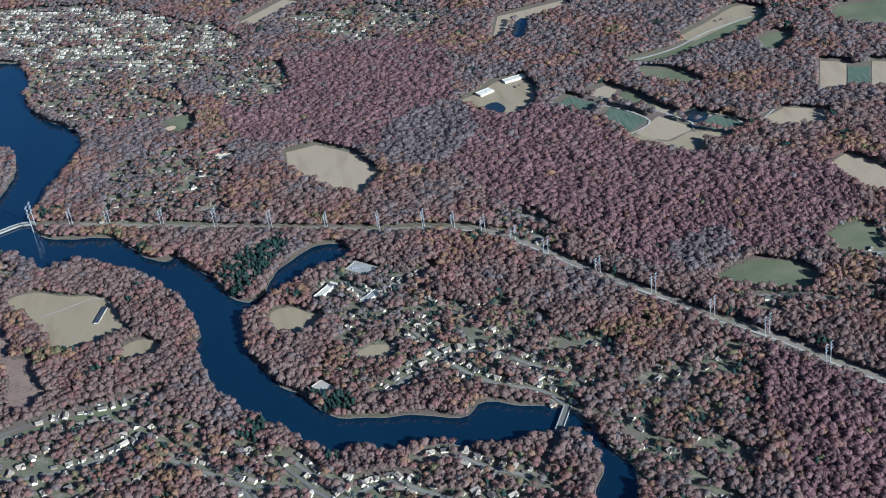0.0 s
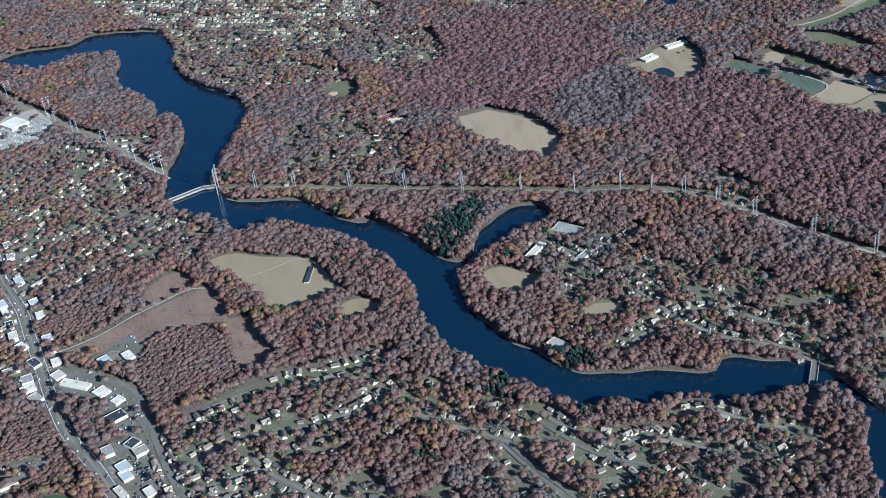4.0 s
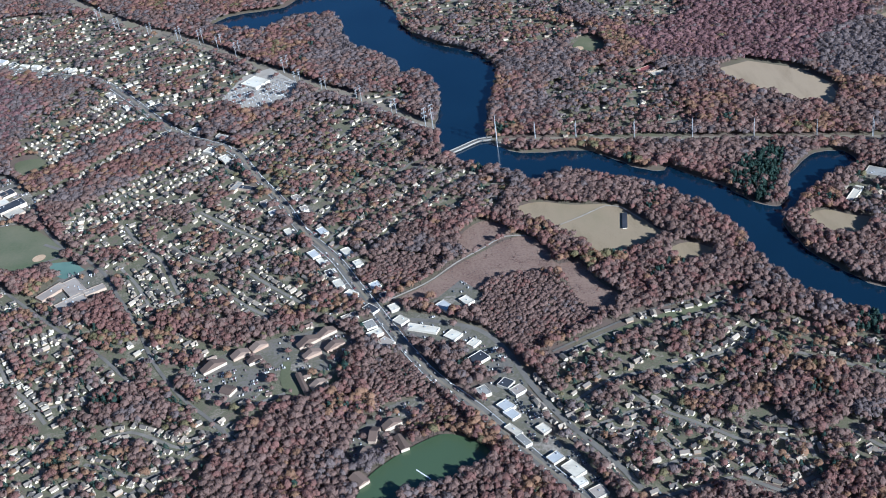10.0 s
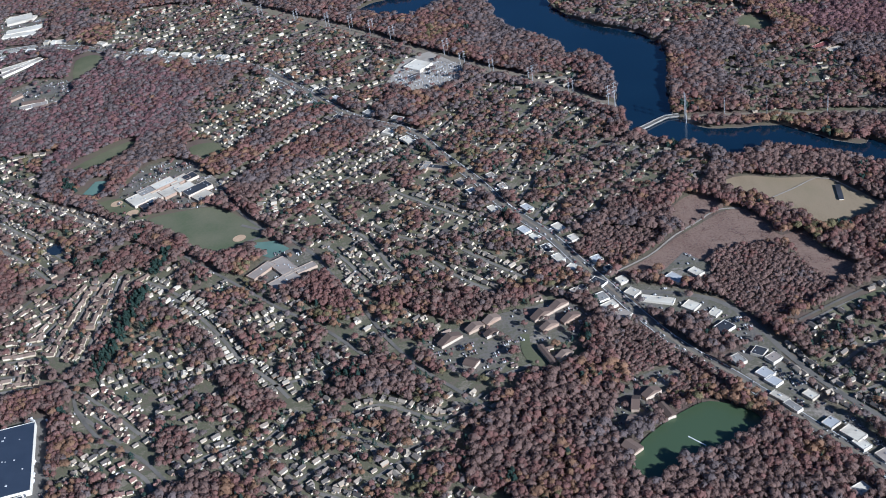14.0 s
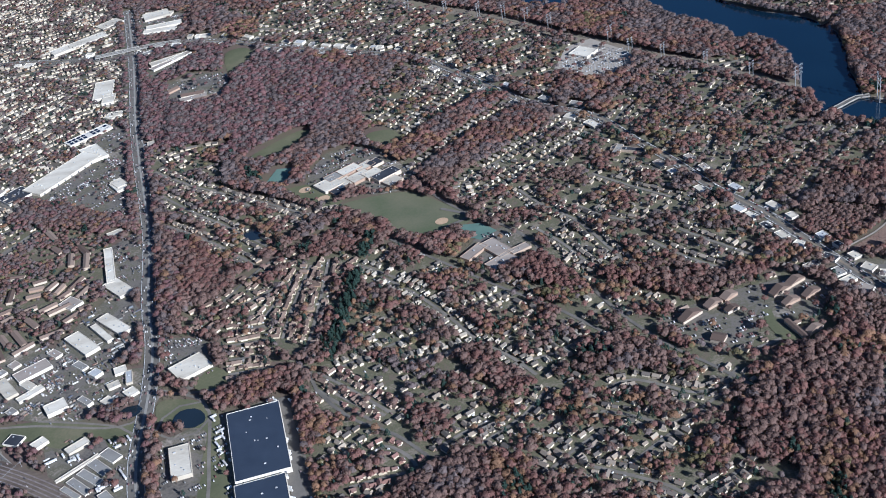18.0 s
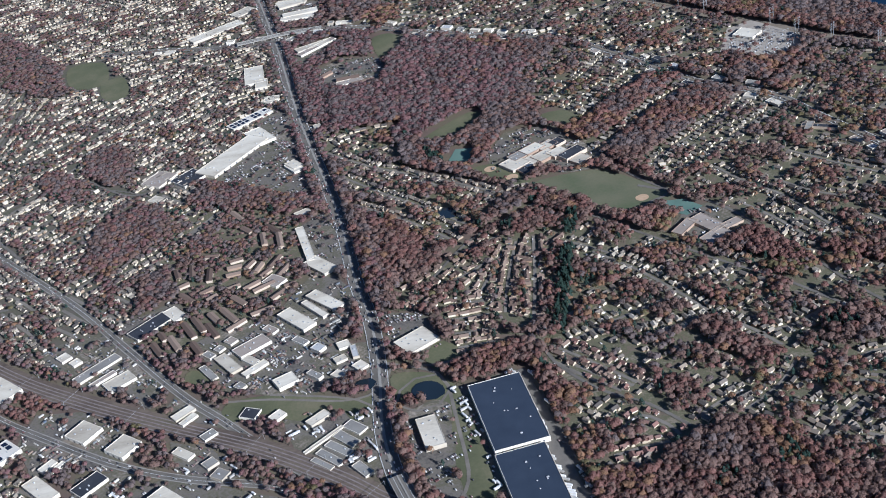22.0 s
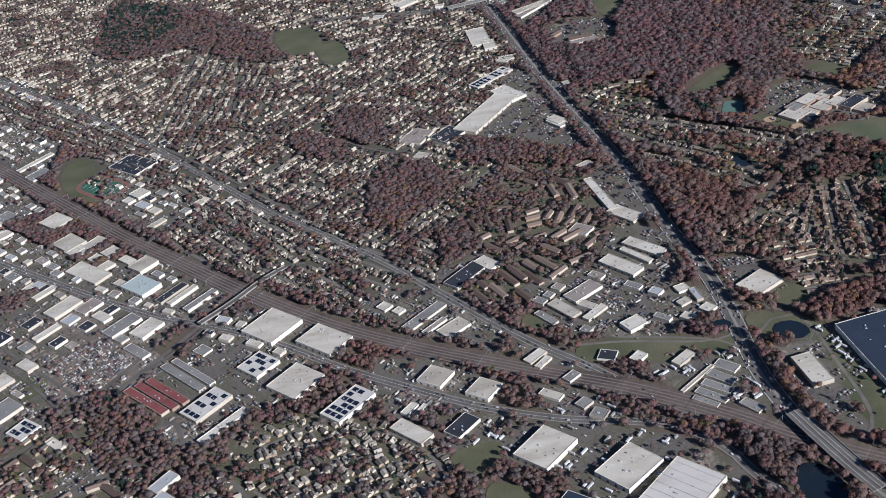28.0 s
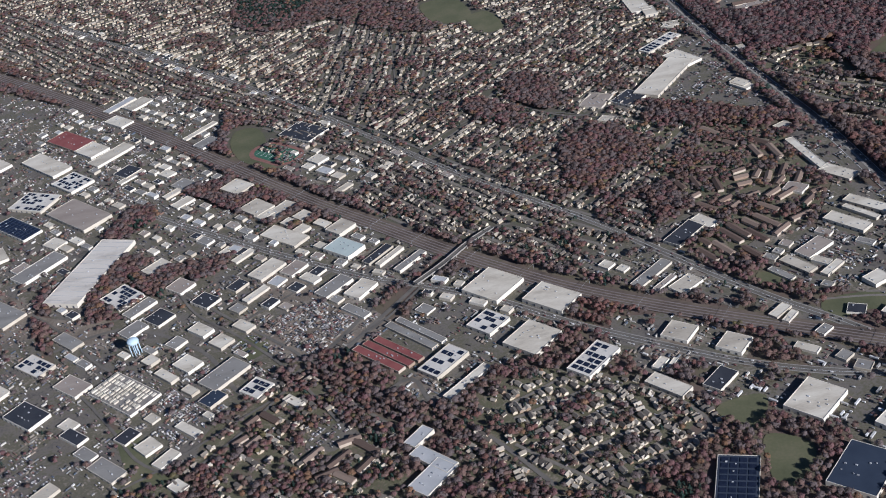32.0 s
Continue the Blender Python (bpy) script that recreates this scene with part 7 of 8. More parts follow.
M["unit"] = material("rooftop_unit_metal", [(0.30, 0.30, 0.30), (0.55, 0.55, 0.54)], 0.5, 2, thing=0.8, rough=0.5)
M["door"] = material("loading_door", [(0.06, 0.06, 0.07), (0.14, 0.14, 0.15)], 0.5, 2, thing=0.8)
M["solar"] = material("solar_panel_glass", [(0.012, 0.016, 0.032), (0.022, 0.028, 0.05)], 0.5, 2, rough=0.25)
KIND = {"shed": ("warehouse", "flat-roofed industrial building"), "store": ("store", "flat-roofed shopping building"), "office": ("office_building", "flat-roofed office building"), "depot": ("warehouse", "very large distribution warehouse"), "school": ("school_building", "flat-roofed school building"), "flats": ("apartment_building", "low apartment building"), "farm": ("barn", "long farm building")}


def box_mesh(name, mat, bevel=0.0):
    bm = bmesh.new()
    bmesh.ops.create_cube(bm, size=1.0)
    bmesh.ops.translate(bm, verts=bm.verts[:], vec=(0, 0, 0.5))
    if bevel:
        bmesh.ops.bevel(bm, geom=bm.edges[:], offset=bevel, segments=1, affect="EDGES")
    me = bpy.data.meshes.new(name)
    bm.to_mesh(me)
    bm.free()
    me.materials.append(mat)
    return me


UNIT, DOOR, PANEL = box_mesh("roof_unit", M["unit"], 0.08), box_mesh("loading_door", M["door"]), box_mesh("solar_panel", M["solar"])


def child(name, me, parent, at, size=(1, 1, 1), turn=0.0):
    ob = new(name, me)
    ob.parent = parent
    ob.location, ob.rotation_euler, ob.scale = at, (0, 0, turn), size
    return ob


def building(kind, x, y, length, width, turn, height, look_of):
    name, text = KIND[kind]
    tone = ROOF_LOOK[look_of][0]
    thing = tagged(new(name), "%s with a %s roof" % (text, tone if kind != "flats" else "pitched brown shingle"), "building", "%s buildings" % kind)
    thing.matrix_world = pose(x, y, 0.05, 0, 0, turn)
    l, w, t, lip = length / 2, width / 2, 0.3, -0.05 if kind == "flats" else 0.25
    ring = lambda a, b, z: [(-a, -b, z), (a, -b, z), (a, b, z), (-a, b, z)]
    v = ring(l, w, 0) + ring(l, w, height + lip) + ring(l - t, w - t, height + lip) + ring(l - t, w - t, height - 0.3)
    f = [(k + a, k + (a + 1) % 4, k + 4 + (a + 1) % 4, k + 4 + a) for k in (0, 4, 8) for a in range(4)]
    wall = new("wall", mesh_of("wall", v, f, [M["brick_wall"] if kind in ("school", "flats") or look_of == "r" else M["panel_wall"]]))
    wall.parent = thing
    if kind == "flats":
        roof = mesh_of("roof", [(-l - 0.3, -w - 0.3, height), (l + 0.3, -w - 0.3, height), (l + 0.3, 0, height + 0.42 * w), (-l - 0.3, 0, height + 0.42 * w), (l + 0.3, w + 0.3, height), (-l - 0.3, w + 0.3, height), (l, 0, height - 0.2), (-l, 0, height - 0.2)], [(0, 1, 2, 3), (3, 2, 4, 5), (1, 6, 4), (1, 4, 2), (0, 3, 5), (0, 1, 4, 5)], [M["shingle_brown_one"]])
    else:
        roof = mesh_of("roof", ring(l - t, w - t, height) + ring(l - t, w - t, height - 0.25), [(0, 1, 2, 3), (7, 6, 5, 4)], [M["roof_" + look_of]])
    roof = new("roof", roof)
    roof.parent = thing
    area = length * width
    if look_of in "pq":
        cols, rows = max(1, int(length / 5.5)), max(1, int(width / 5.0))
        for a in range(cols):
            for b in range(rows):
                if rng.uniform() < (0.62 if look_of == "p" else 1.0):
                    px, py = (a + 0.5) / cols * (length - 3) - l + 1.5, (b + 0.5) / rows * (width - 3) - w + 1.5
                    child("solar_panel", PANEL, roof, (px, py, height + 0.05), (4.2, 3.6, 0.25))
    elif look_of == "d":
        ducts_v, ducts_f = [], []
        for a in range(13):
            for b in range(5):
                if rng.uniform() < 0.85:
                    mx, my, hx, hy, up = (a + 0.5) / 13 * (length - 3) - l + 1.5, (b + 0.5) / 5 * (width - 3) - w + 1.5, rng.uniform(0.5, 1.2), rng.uniform(1.4, 2.5), rng.uniform(0.6, 1.4)
                    n = len(ducts_v)
                    ducts_v += [(mx + p * hx, my + q * hy, z) for z in (height, height + up) for p, q in ((-1, -1), (1, -1), (1, 1), (-1, 1))]
                    ducts_f += [tuple(n + i for i in f) for f in ((0, 1, 5, 4), (1, 2, 6, 5), (2, 3, 7, 6), (3, 0, 4, 7), (4, 5, 6, 7))]
        new("roof_ducts", mesh_of("roof_ducts", ducts_v, ducts_f, [M["roof_w"]])).parent = thing
    elif look_of == "k":
        n = int(max(length, width) / 6.5)
        for a in range(n):
            s = (a + 0.5) / n * 2 - 1
            at, size = ((s * (l - 1), 0, height), (0.3, width - 1.5, 0.16)) if length > width else ((0, s * (w - 1), height), (length - 1.5, 0.3, 0.16))
            child("roof_rib", UNIT, roof, at, size)
    for _ in range(0 if kind == "flats" else int(np.clip(area / 75, 1, 9))):
        size = rng.uniform(0.45, 1.0)
        child("roof_unit", UNIT, roof, (rng.uniform(-0.8, 0.8) * (l - 1.2), rng.uniform(-0.8, 0.8) * (w - 1.2), height), (size * rng.uniform(1, 1.8), size, 0.35 + 0.35 * rng.uniform()))
    if kind in ("shed", "depot", "store") and area > 220:
        # doors on the long side that looks south
        face = -1 if math.cos(radians(turn)) > 0 else 1
        n = int(np.clip(length / 6, 2, 9))
        for a in range(n):
            child("loading_door", DOOR, wall, (((a + 0.5) / n * 2 - 1) * (l - 1), face * (w + 0.03), 0.1), (1.5, 0.12, height * 0.6))
    pad = 2.2
    c, s = math.cos(radians(turn)), math.sin(radians(turn))
    stamp([(x + c * a * (l + pad) - s * b * (w + pad), y + s * a * (l + pad) + c * b * (w + pad)) for a, b in ((-1, -1), (1, -1), (1, 1), (-1, 1))], BUILT)


for k, (kind, x, y, length, width, turn, height, look_of) in enumerate(BUILDINGS):
    if x < -520 and abs(turn - 134) < 16:
        turn = 0.7 * 134 + 0.3 * turn
    building(kind, x, y, length, width, turn, 0.58 * height + 0.011 * (k % 29), look_of)

# small shops and workshops beside the main roads
def roadside(name, start, end, sides, gap, chance):
    line = lines[name]
    gone = np.r_[0, np.cumsum(np.hypot(*np.diff(line, axis=0).T))]
    width = ROADS[name][0] / 2
    for side in sides:
        d = start
        while d < min(end, gone[-1] - 10):
            i = max(1, int(np.searchsorted(gone, d)))
            run = line[i] - line[i - 1]
            run = run / np.hypot(*run)
            length, deep = rng.uniform(6, 13), rng.uniform(5, 8)
            p = line[i] + side * (width + deep / 2 + rng.uniform(2.5, 5)) * np.array([-run[1], run[0]])
            if rng.uniform() < chance and used(p[:1], p[1:])[0] in (0, HOME, YARD):
                turn = math.degrees(math.atan2(run[1], run[0]))
                q = np.array([-run[1], run[0]])
                lot = [p + run * a * (length / 2 + 3) + q * b * (deep / 2 + 3.4) for a, b in ((-1, -1), (1, -1), (1, 1), (-1, 1))]
                stamp(lot, YARD)
                tagged(sheet("pavement", np.array(lot), 0.27, M["lot"]), "small asphalt lot beside a roadside shop", "pavement", kind="structure")
                building("store", p[0], p[1], length, deep, turn, rng.uniform(1.7, 2.8), rng.choice(list("wwcgsbn")))
                for _ in range(4):
                    c = p + run * rng.uniform(-0.5, 0.5) * length - side * q * (deep / 2 + 2.0)
                    shop_cars.append((c[0], c[1], math.atan2(run[1], run[0]) + 1.3))
            d += length + gap * rng.uniform(0.4, 1.6)


shop_cars = []
roadside("highway", 20, 1180, (-1, 1), 9, 0.72)
roadside("street_a", 60, 900, (-1, 1), 8, 0.6)
roadside("street_b", 40, 420, (-1, 1), 9, 0.6)
roadside("highway_b", 60, 420, (1,), 16, 0.35)

# workshops that fill the industrial yards
for name in ("lot_ind_a", "lot_ind_b", "lot_ind_e", "lot_ind_h", "lot_ind_i", "lot_ind_f"):
    poly = np.array(YARDS[name])
    lo, hi = poly.min(0), poly.max(0)
    mid, reach = (lo + hi) / 2, np.hypot(*(hi - lo)) / 2
    c, s = math.cos(radians(134)), math.sin(radians(134))
    for u in np.arange(-reach, reach, 17.0):
        for v in np.arange(-reach, reach, 12.0):
            p = mid + (c * u - s * v + rng.normal(0, 1.2), s * u + c * v + rng.normal(0, 1.2))
            around = p + np.array([(0, 0), (5, 0), (-5, 0), (0, 5), (0, -5)])
            if inside(poly, p[:1], p[1:])[0] and (used(around[:, 0], around[:, 1]) == YARD).all() and rng.uniform() < 0.6 and not any(inside(np.array(q), p[:1], p[1:])[0] for n, q in YARDS.items() if "dirt" in n):
                building("shed", p[0], p[1], rng.uniform(7, 13.5), rng.uniform(4.5, 8), 134, rng.uniform(1.6, 2.8), rng.choice(list("wcccggggsbbn")))

# ---- power line masts ----
M["steel"] = material("galvanised_steel", [(0.30, 0.30, 0.30), (0.42, 0.42, 0.42)], 0.5, 3, rough=0.5, metal=0.3)


def rod(bm, a, b, r0, r1, sides=6):
    a, b = Vector(a), Vector(b)
    q = (b - a).to_track_quat("Z", "Y")
    rings = [[bm.verts.new(p + q @ Vector((r * math.cos(2 * math.pi * k / sides), r * math.sin(2 * math.pi * k / sides), 0))) for k in range(sides)] for p, r in ((a, r0), (b, r1))]
    for k in range(sides):
        bm.faces.new((rings[0][k], rings[0][(k + 1) % sides], rings[1][(k + 1) % sides], rings[1][k]))
    bm.faces.new(rings[1])
    bm.faces.new(rings[0][::-1])


def rod_mesh(name, rods, mat):
    bm = bmesh.new()
    for a, b, r0, r1 in rods:
        rod(bm, a, b, r0, r1)
    me = bpy.data.meshes.new(name)
    bm.to_mesh(me)
    bm.free()
    me.materials.append(mat)
    return me


MAST_H = 17.5
POLE = rod_mesh("pole", [((0, 0, 0), (0, 0, MAST_H), 0.30, 0.17)], M["steel"])
ARM = rod_mesh("crossarm", [((-2.6, 0, 0), (2.6, 0, 0), 0.12, 0.12)], M["steel"])
HANG = rod_mesh("insulator", [((0, 0, 0), (0, 0, -1.1), 0.16, 0.16)], M["steel"])
mast = tagged(new("power_line_mast"), "pale steel twin-pole power line mast in a mown clearing", "power mast", "power line masts")
for side in (-2.6, 2.6):
    child("pole", POLE, mast, (side, 0, 0))
    for z in (MAST_H - 0.6, MAST_H - 3.2, MAST_H - 5.8):
        arm = child("crossarm", ARM, mast, (side, 0, z), (0.62, 1, 1))
        for dx in (-2.4, 2.4):
            child("insulator", HANG, arm, (dx, 0, 0))
P = np.array(PYLONS)
for i, (x, y) in enumerate(P):
    run = np.arctan2(*(P[min(i + 1, 17)] - P[max(i - 1, 0)])[::-1]) if i < 18 else np.arctan2(*(P[min(i + 1, len(P) - 1)] - P[max(i - 1, 18)])[::-1])
    m = pose(x, y, 0, 0, 0, math.degrees(run) + 90)
    tall = 1.5 if i in (0, 18) else 1.0
    if i == 0:
        mast.matrix_world = m @ Matrix.Scale(tall, 4)
    else:
        other = copy_thing(mast, m)
        other.scale = (tall, tall, tall)

# ---- railway ----
M["rail"] = material("rail_steel", [(0.16, 0.13, 0.115), (0.26, 0.22, 0.20)], 0.4, 3, rough=0.5)
line = lines["railway"]
for off in (-7.5, -4.5, -1.5, 1.5, 4.5):
    tagged(ribbon("railway_track", line, off + 0.5, off - 0.5, 0.66, M["rail"]), "rusty railway track on brown ballast", "railway track", kind="structure")
MASTP = rod_mesh("mast", [((0, 0, 0), (0, 0, 4.6), 0.12, 0.1)], M["steel"])
BEAM = rod_mesh("beam", [((-9, 0, 0), (9, 0, 0), 0.06, 0.06)], M["steel"])
gantry = tagged(new("catenary_gantry"), "thin steel gantry spanning the railway tracks", "gantry", "railway gantries")
for side in (-9, 9):
    child("mast", MASTP, gantry, (side, 0, 0))
child("beam", BEAM, gantry, (0, 0, 4.4))
gaps = np.r_[0, np.cumsum(np.hypot(*np.diff(line, axis=0).T))]
for k, d in enumerate(np.arange(30, gaps[-1] - 20, 52.0)):
    i = int(np.searchsorted(gaps, d))
    run = line[min(i + 1, len(line) - 1)] - line[i - 1]
    m = pose(*line[i], 0, 0, 0, math.degrees(math.atan2(run[1], run[0])) + 90)
    if k == 0:
        gantry.matrix_world = m
    else:
        copy_thing(gantry, m)

# ---- bridges ----
def slab(name, line, left, right, low, high, mat, parent):
    """A strip of deck or wall with thickness along a line."""
    a, b = ribbon_points(line, left), ribbon_points(line, right)
    n = len(line)
    v = np.concatenate([np.c_[p, np.full(n, z)] for p, z in ((a, low), (b, low), (b, high), (a, high))])
    f = [(s * n + k, ((s + 1) % 4) * n + k, ((s + 1) % 4) * n + k + 1, s * n + k + 1) for s in range(4) for k in range(n - 1)]
    f += [(0, 3 * n, 2 * n, n), (n - 1, 2 * n - 1, 3 * n - 1, 4 * n - 1)]
    ob = new(name, mesh_of(name, v.tolist(), f, [mat]))
    ob.parent = parent
    return ob


def bridge(points, width, low, label):
    line = smooth(points, False, 6.0)
    thing = tagged(new("bridge"), label, "bridge")
    slab("deck", line, width / 2, -width / 2, low, low + 0.5, M["concrete"], thing)
    slab("roadway", line, width / 2 - 0.6, -width / 2 + 0.6, low + 0.5, low + 0.56, M["asphalt"], thing)
    for side in (1, -1):
        slab("parapet", line, side * width / 2, side * (width / 2 - 0.4), low + 0.5, low + 1.1, M["concrete"], thing)
    if width > 8:
        slab("median", line, 0.5, -0.5, low + 0.56, low + 0.85, M["concrete"], thing)
        for off in (-width * 0.24, width * 0.24):
            slab("lane_line", line, off + 0.1, off - 0.1, low + 0.56, low + 0.58, M["paint"], thing)
    for k in range(1, len(line) - 1, 2):
        pier = child("pier", box_mesh("pier", M["concrete"]), thing, (*line[k], 0), (1.2, width * 0.8, low))
        run = line[k + 1] - line[k - 1]
        pier.rotation_euler = (0, 0, math.atan2(run[1], run[0]))


bridge(BRIDGE_WEST, 5.0, 1.2, "pale curved concrete road bridge across the river")
bridge(BRIDGE_EAST, 5.0, 1.2, "short concrete road bridge over the narrow river")
bridge(RAIL_OVERPASS, 12.0, 3.2, "wide highway overpass above the railway tracks")
bridge(STREET_OVERPASS, 5.0, 2.6, "street bridge above the railway tracks")
bridge(HIGHWAY_OVERPASS, 9.0, 2.6, "curved highway flyover above another highway")

# ---- water tower, sports grounds and other landmarks ----
M["tank"] = material("pale_blue_tank_paint", [(0.48, 0.60, 0.66), (0.58, 0.69, 0.74)], 0.4, 4, rough=0.4)
tx, ty = LANDMARKS["water_tower"]
tower = tagged(new("water_tower"), "pale blue water tower with a domed tank on legs", "water tower")
tower.location = (tx, ty, 0.05)
bm = bmesh.new()
bmesh.ops.create_uvsphere(bm, u_segments=20, v_segments=12, radius=4.6)
for v in bm.verts:
    v.co.z = max(v.co.z, -2.2) * (0.55 if v.co.z > 0 else 0.8) + 11.5
tank = bpy.data.meshes.new("tank")
bm.to_mesh(tank)
bm.free()
tank.materials.append(M["tank"])
new("tank", tank).parent = tower
LEG = rod_mesh("leg", [((0, 0, 0), (0, 0, 10.5), 0.3, 0.3)], M["tank"])
for k in range(8):
    child("leg", LEG, tower, (4.0 * math.cos(k * math.pi / 4), 4.0 * math.sin(k * math.pi / 4), 0))
child("riser", LEG, tower, (0, 0, 0), (2.2, 2.2, 0.95))

M["track_red"] = material("running_track_rubber", [(0.20, 0.10, 0.08), (0.27, 0.14, 0.11)], 0.3, 4)
M["turf"] = material("artificial_turf", [(0.045, 0.12, 0.075), (0.065, 0.15, 0.095)], 0.3, 4)
M["dirt"] = material("infield_dirt", [(0.42, 0.28, 0.17), (0.52, 0.37, 0.23)], 0.3, 5)
sx, sy = LANDMARKS["stadium"]


def oval(x, y, length, width, turn, n=40):
    a = np.arange(n) * 2 * np.pi / n
    p = np.c_[np.sign(np.cos(a)) * (length - width) / 2 + np.cos(a) * width / 2, np.sin(a) * width / 2]
    c, s = math.cos(turn), math.sin(turn)
    return p @ np.array([[c, s], [-s, c]]) + (x, y)


turn = radians(134)
tagged(sheet("running_track", oval(sx, sy, 62, 36, turn), 0.30, M["track_red"]), "oval brick-red running track", "running track", kind="structure")
tagged(sheet("sports_field", oval(sx, sy, 52, 27, turn), 0.34, M["turf"]), "dark green artificial turf field with white lines", "sports field", kind="structure")
for k in range(-3, 4):
    c, s = math.cos(turn), math.sin(turn)
    mid = np.array([sx + c * 6 * k, sy + s * 6 * k])
    tagged(ribbon("field_line", np.array([mid + (-s * 10, c * 10), mid - (-s * 10, c * 10)]), 0.2, -0.2, 0.38, M["paint"]), "white painted line on the sports field", "line", kind="structure")
for x, y in DIAMONDS:
    tagged(sheet("infield", oval(x, y, 11, 10, 0.4, 24), 0.42, M["dirt"]), "round tan dirt infield of a baseball diamond", "infield", kind="structure")
mx, my = LANDMARKS["meadow_shed"]
shed = tagged(new("shed"), "long low dark shed in the dry meadow", "shed")
shed.matrix_world = pose(mx, my, 0.15, 0, 0, 78)
child("wall", box_mesh("wall", M["panel_wall"]), shed, (0, 0, 0), (21, 3.4, 0.8))
child("roof", box_mesh("roof", M["roof_n"], 0.04), shed, (0, 0, 0.8), (21.6, 3.9, 0.3))
fx, fy = LANDMARKS["fountain"]
# a flat white slab stands in for the fountain strip
pier = tagged(new("jetty"), "narrow white fountain strip on the green lake", "jetty")
pier.matrix_world = pose(fx, fy, 0.3, 0, 0, -52)
child("deck", box_mesh("deck", M["paint"], 0.05), pier, (0, 0, 0), (13, 0.8, 0.35))

# substation: gantries and apparatus
ux, uy = LANDMARKS["substation"]
FRAME = rod_mesh("frame", [((-4, 0, 0), (-4, 0, 6), 0.16, 0.12), ((4, 0, 0), (4, 0, 6), 0.16, 0.12), ((-4, 0, 5.6), (4, 0, 5.6), 0.14, 0.14)], M["steel"])
BLOCK = box_mesh("transformer", M["unit"], 0.06)
rack = tagged(new("substation_gantry"), "grey steel gantry over a transformer in the substation", "gantry", "substation gantries")
child("frame", FRAME, rack, (0, 0, 0))
child("transformer", BLOCK, rack, (-1.5, 2, 0), (1.2, 0.8, 1.1))
child("switchgear", BLOCK, rack, (2, 2.4, 0), (0.8, 0.8, 1.1))
k = 0
for a in range(-3, 4):
    for b in range(-2, 3):
        px, py = ux + a * 10 * 0.8 + b * 5, uy - a * 4 + b * 9
        if used(np.array([px]), np.array([py]))[0] != YARD:
            continue
        m = pose(px, py, 0.15, 0, 0, 25 + 90 * ((a + b) % 2))
        if k == 0:
            rack.matrix_world = m
        else:
            copy_thing(rack, m)
        k += 1

# ---- cars, trailers and yard goods ----
CAR_TONES = [(0.03, 0.03, 0.033), (0.09, 0.088, 0.088), (0.26, 0.25, 0.235), (0.15, 0.05, 0.045), (0.48, 0.46, 0.43), (0.70, 0.67, 0.62)]
M["car_paint"] = material("car_paint", CAR_TONES, 0.5, 1, rough=0.3, island=0.97, spec=0.5)
M["goods"] = material("yard_goods", [(0.06, 0.055, 0.05), (0.14, 0.125, 0.105), (0.30, 0.26, 0.21), (0.20, 0.115, 0.08), (0.10, 0.12, 0.15), (0.45, 0.41, 0.34), (0.72, 0.69, 0.62)], 0.5, 1, rough=0.6, island=0.97)


def many(name, x, y, turn, shape, size, mat, label, category, z=0.3):
    """Many alike small shapes in one mesh; shape is vertices and faces about the origin."""
    v, f = np.array(shape[0]), shape[1]
    c, s = np.cos(turn)[:, None], np.sin(turn)[:, None]
    lx, ly, lz = v[:, 0] * size[:, :1], v[:, 1] * size[:, 1:2], v[:, 2] * size[:, 2:]
    verts = np.stack([x[:, None] + c * lx - s * ly, y[:, None] + s * lx + c * ly, z + lz], -1).reshape(-1, 3)
    n = len(v)
    faces = [tuple(k * n + i for i in q) for k in range(len(x)) for q in f]
    tagged(new(name, mesh_of(name, verts.tolist(), faces, [mat])), label, category, kind="stuff")


CAR = ([(-0.5, -0.5, 0.1), (0.5, -0.5, 0.1), (0.5, 0.5, 0.1), (-0.5, 0.5, 0.1), (-0.5, -0.5, 0.55), (0.5, -0.5, 0.55), (0.5, 0.5, 0.55), (-0.5, 0.5, 0.55), (-0.32, -0.42, 1.0), (0.18, -0.42, 1.0), (0.18, 0.42, 1.0), (-0.32, 0.42, 1.0)],
       [(0, 1, 5, 4), (1, 2, 6, 5), (2, 3, 7, 6), (3, 0, 4, 7), (4, 5, 9, 8), (5, 6, 10, 9), (6, 7, 11, 10), (7, 4, 8, 11), (8, 9, 10, 11)])
BOX = ([(-0.5, -0.5, 0), (0.5, -0.5, 0), (0.5, 0.5, 0), (-0.5, 0.5, 0), (-0.5, -0.5, 1), (0.5, -0.5, 1), (0.5, 0.5, 1), (-0.5, 0.5, 1)], [(0, 1, 5, 4), (1, 2, 6, 5), (2, 3, 7, 6), (3, 0, 4, 7), (4, 5, 6, 7)])
spot, goods = list(shop_cars), []
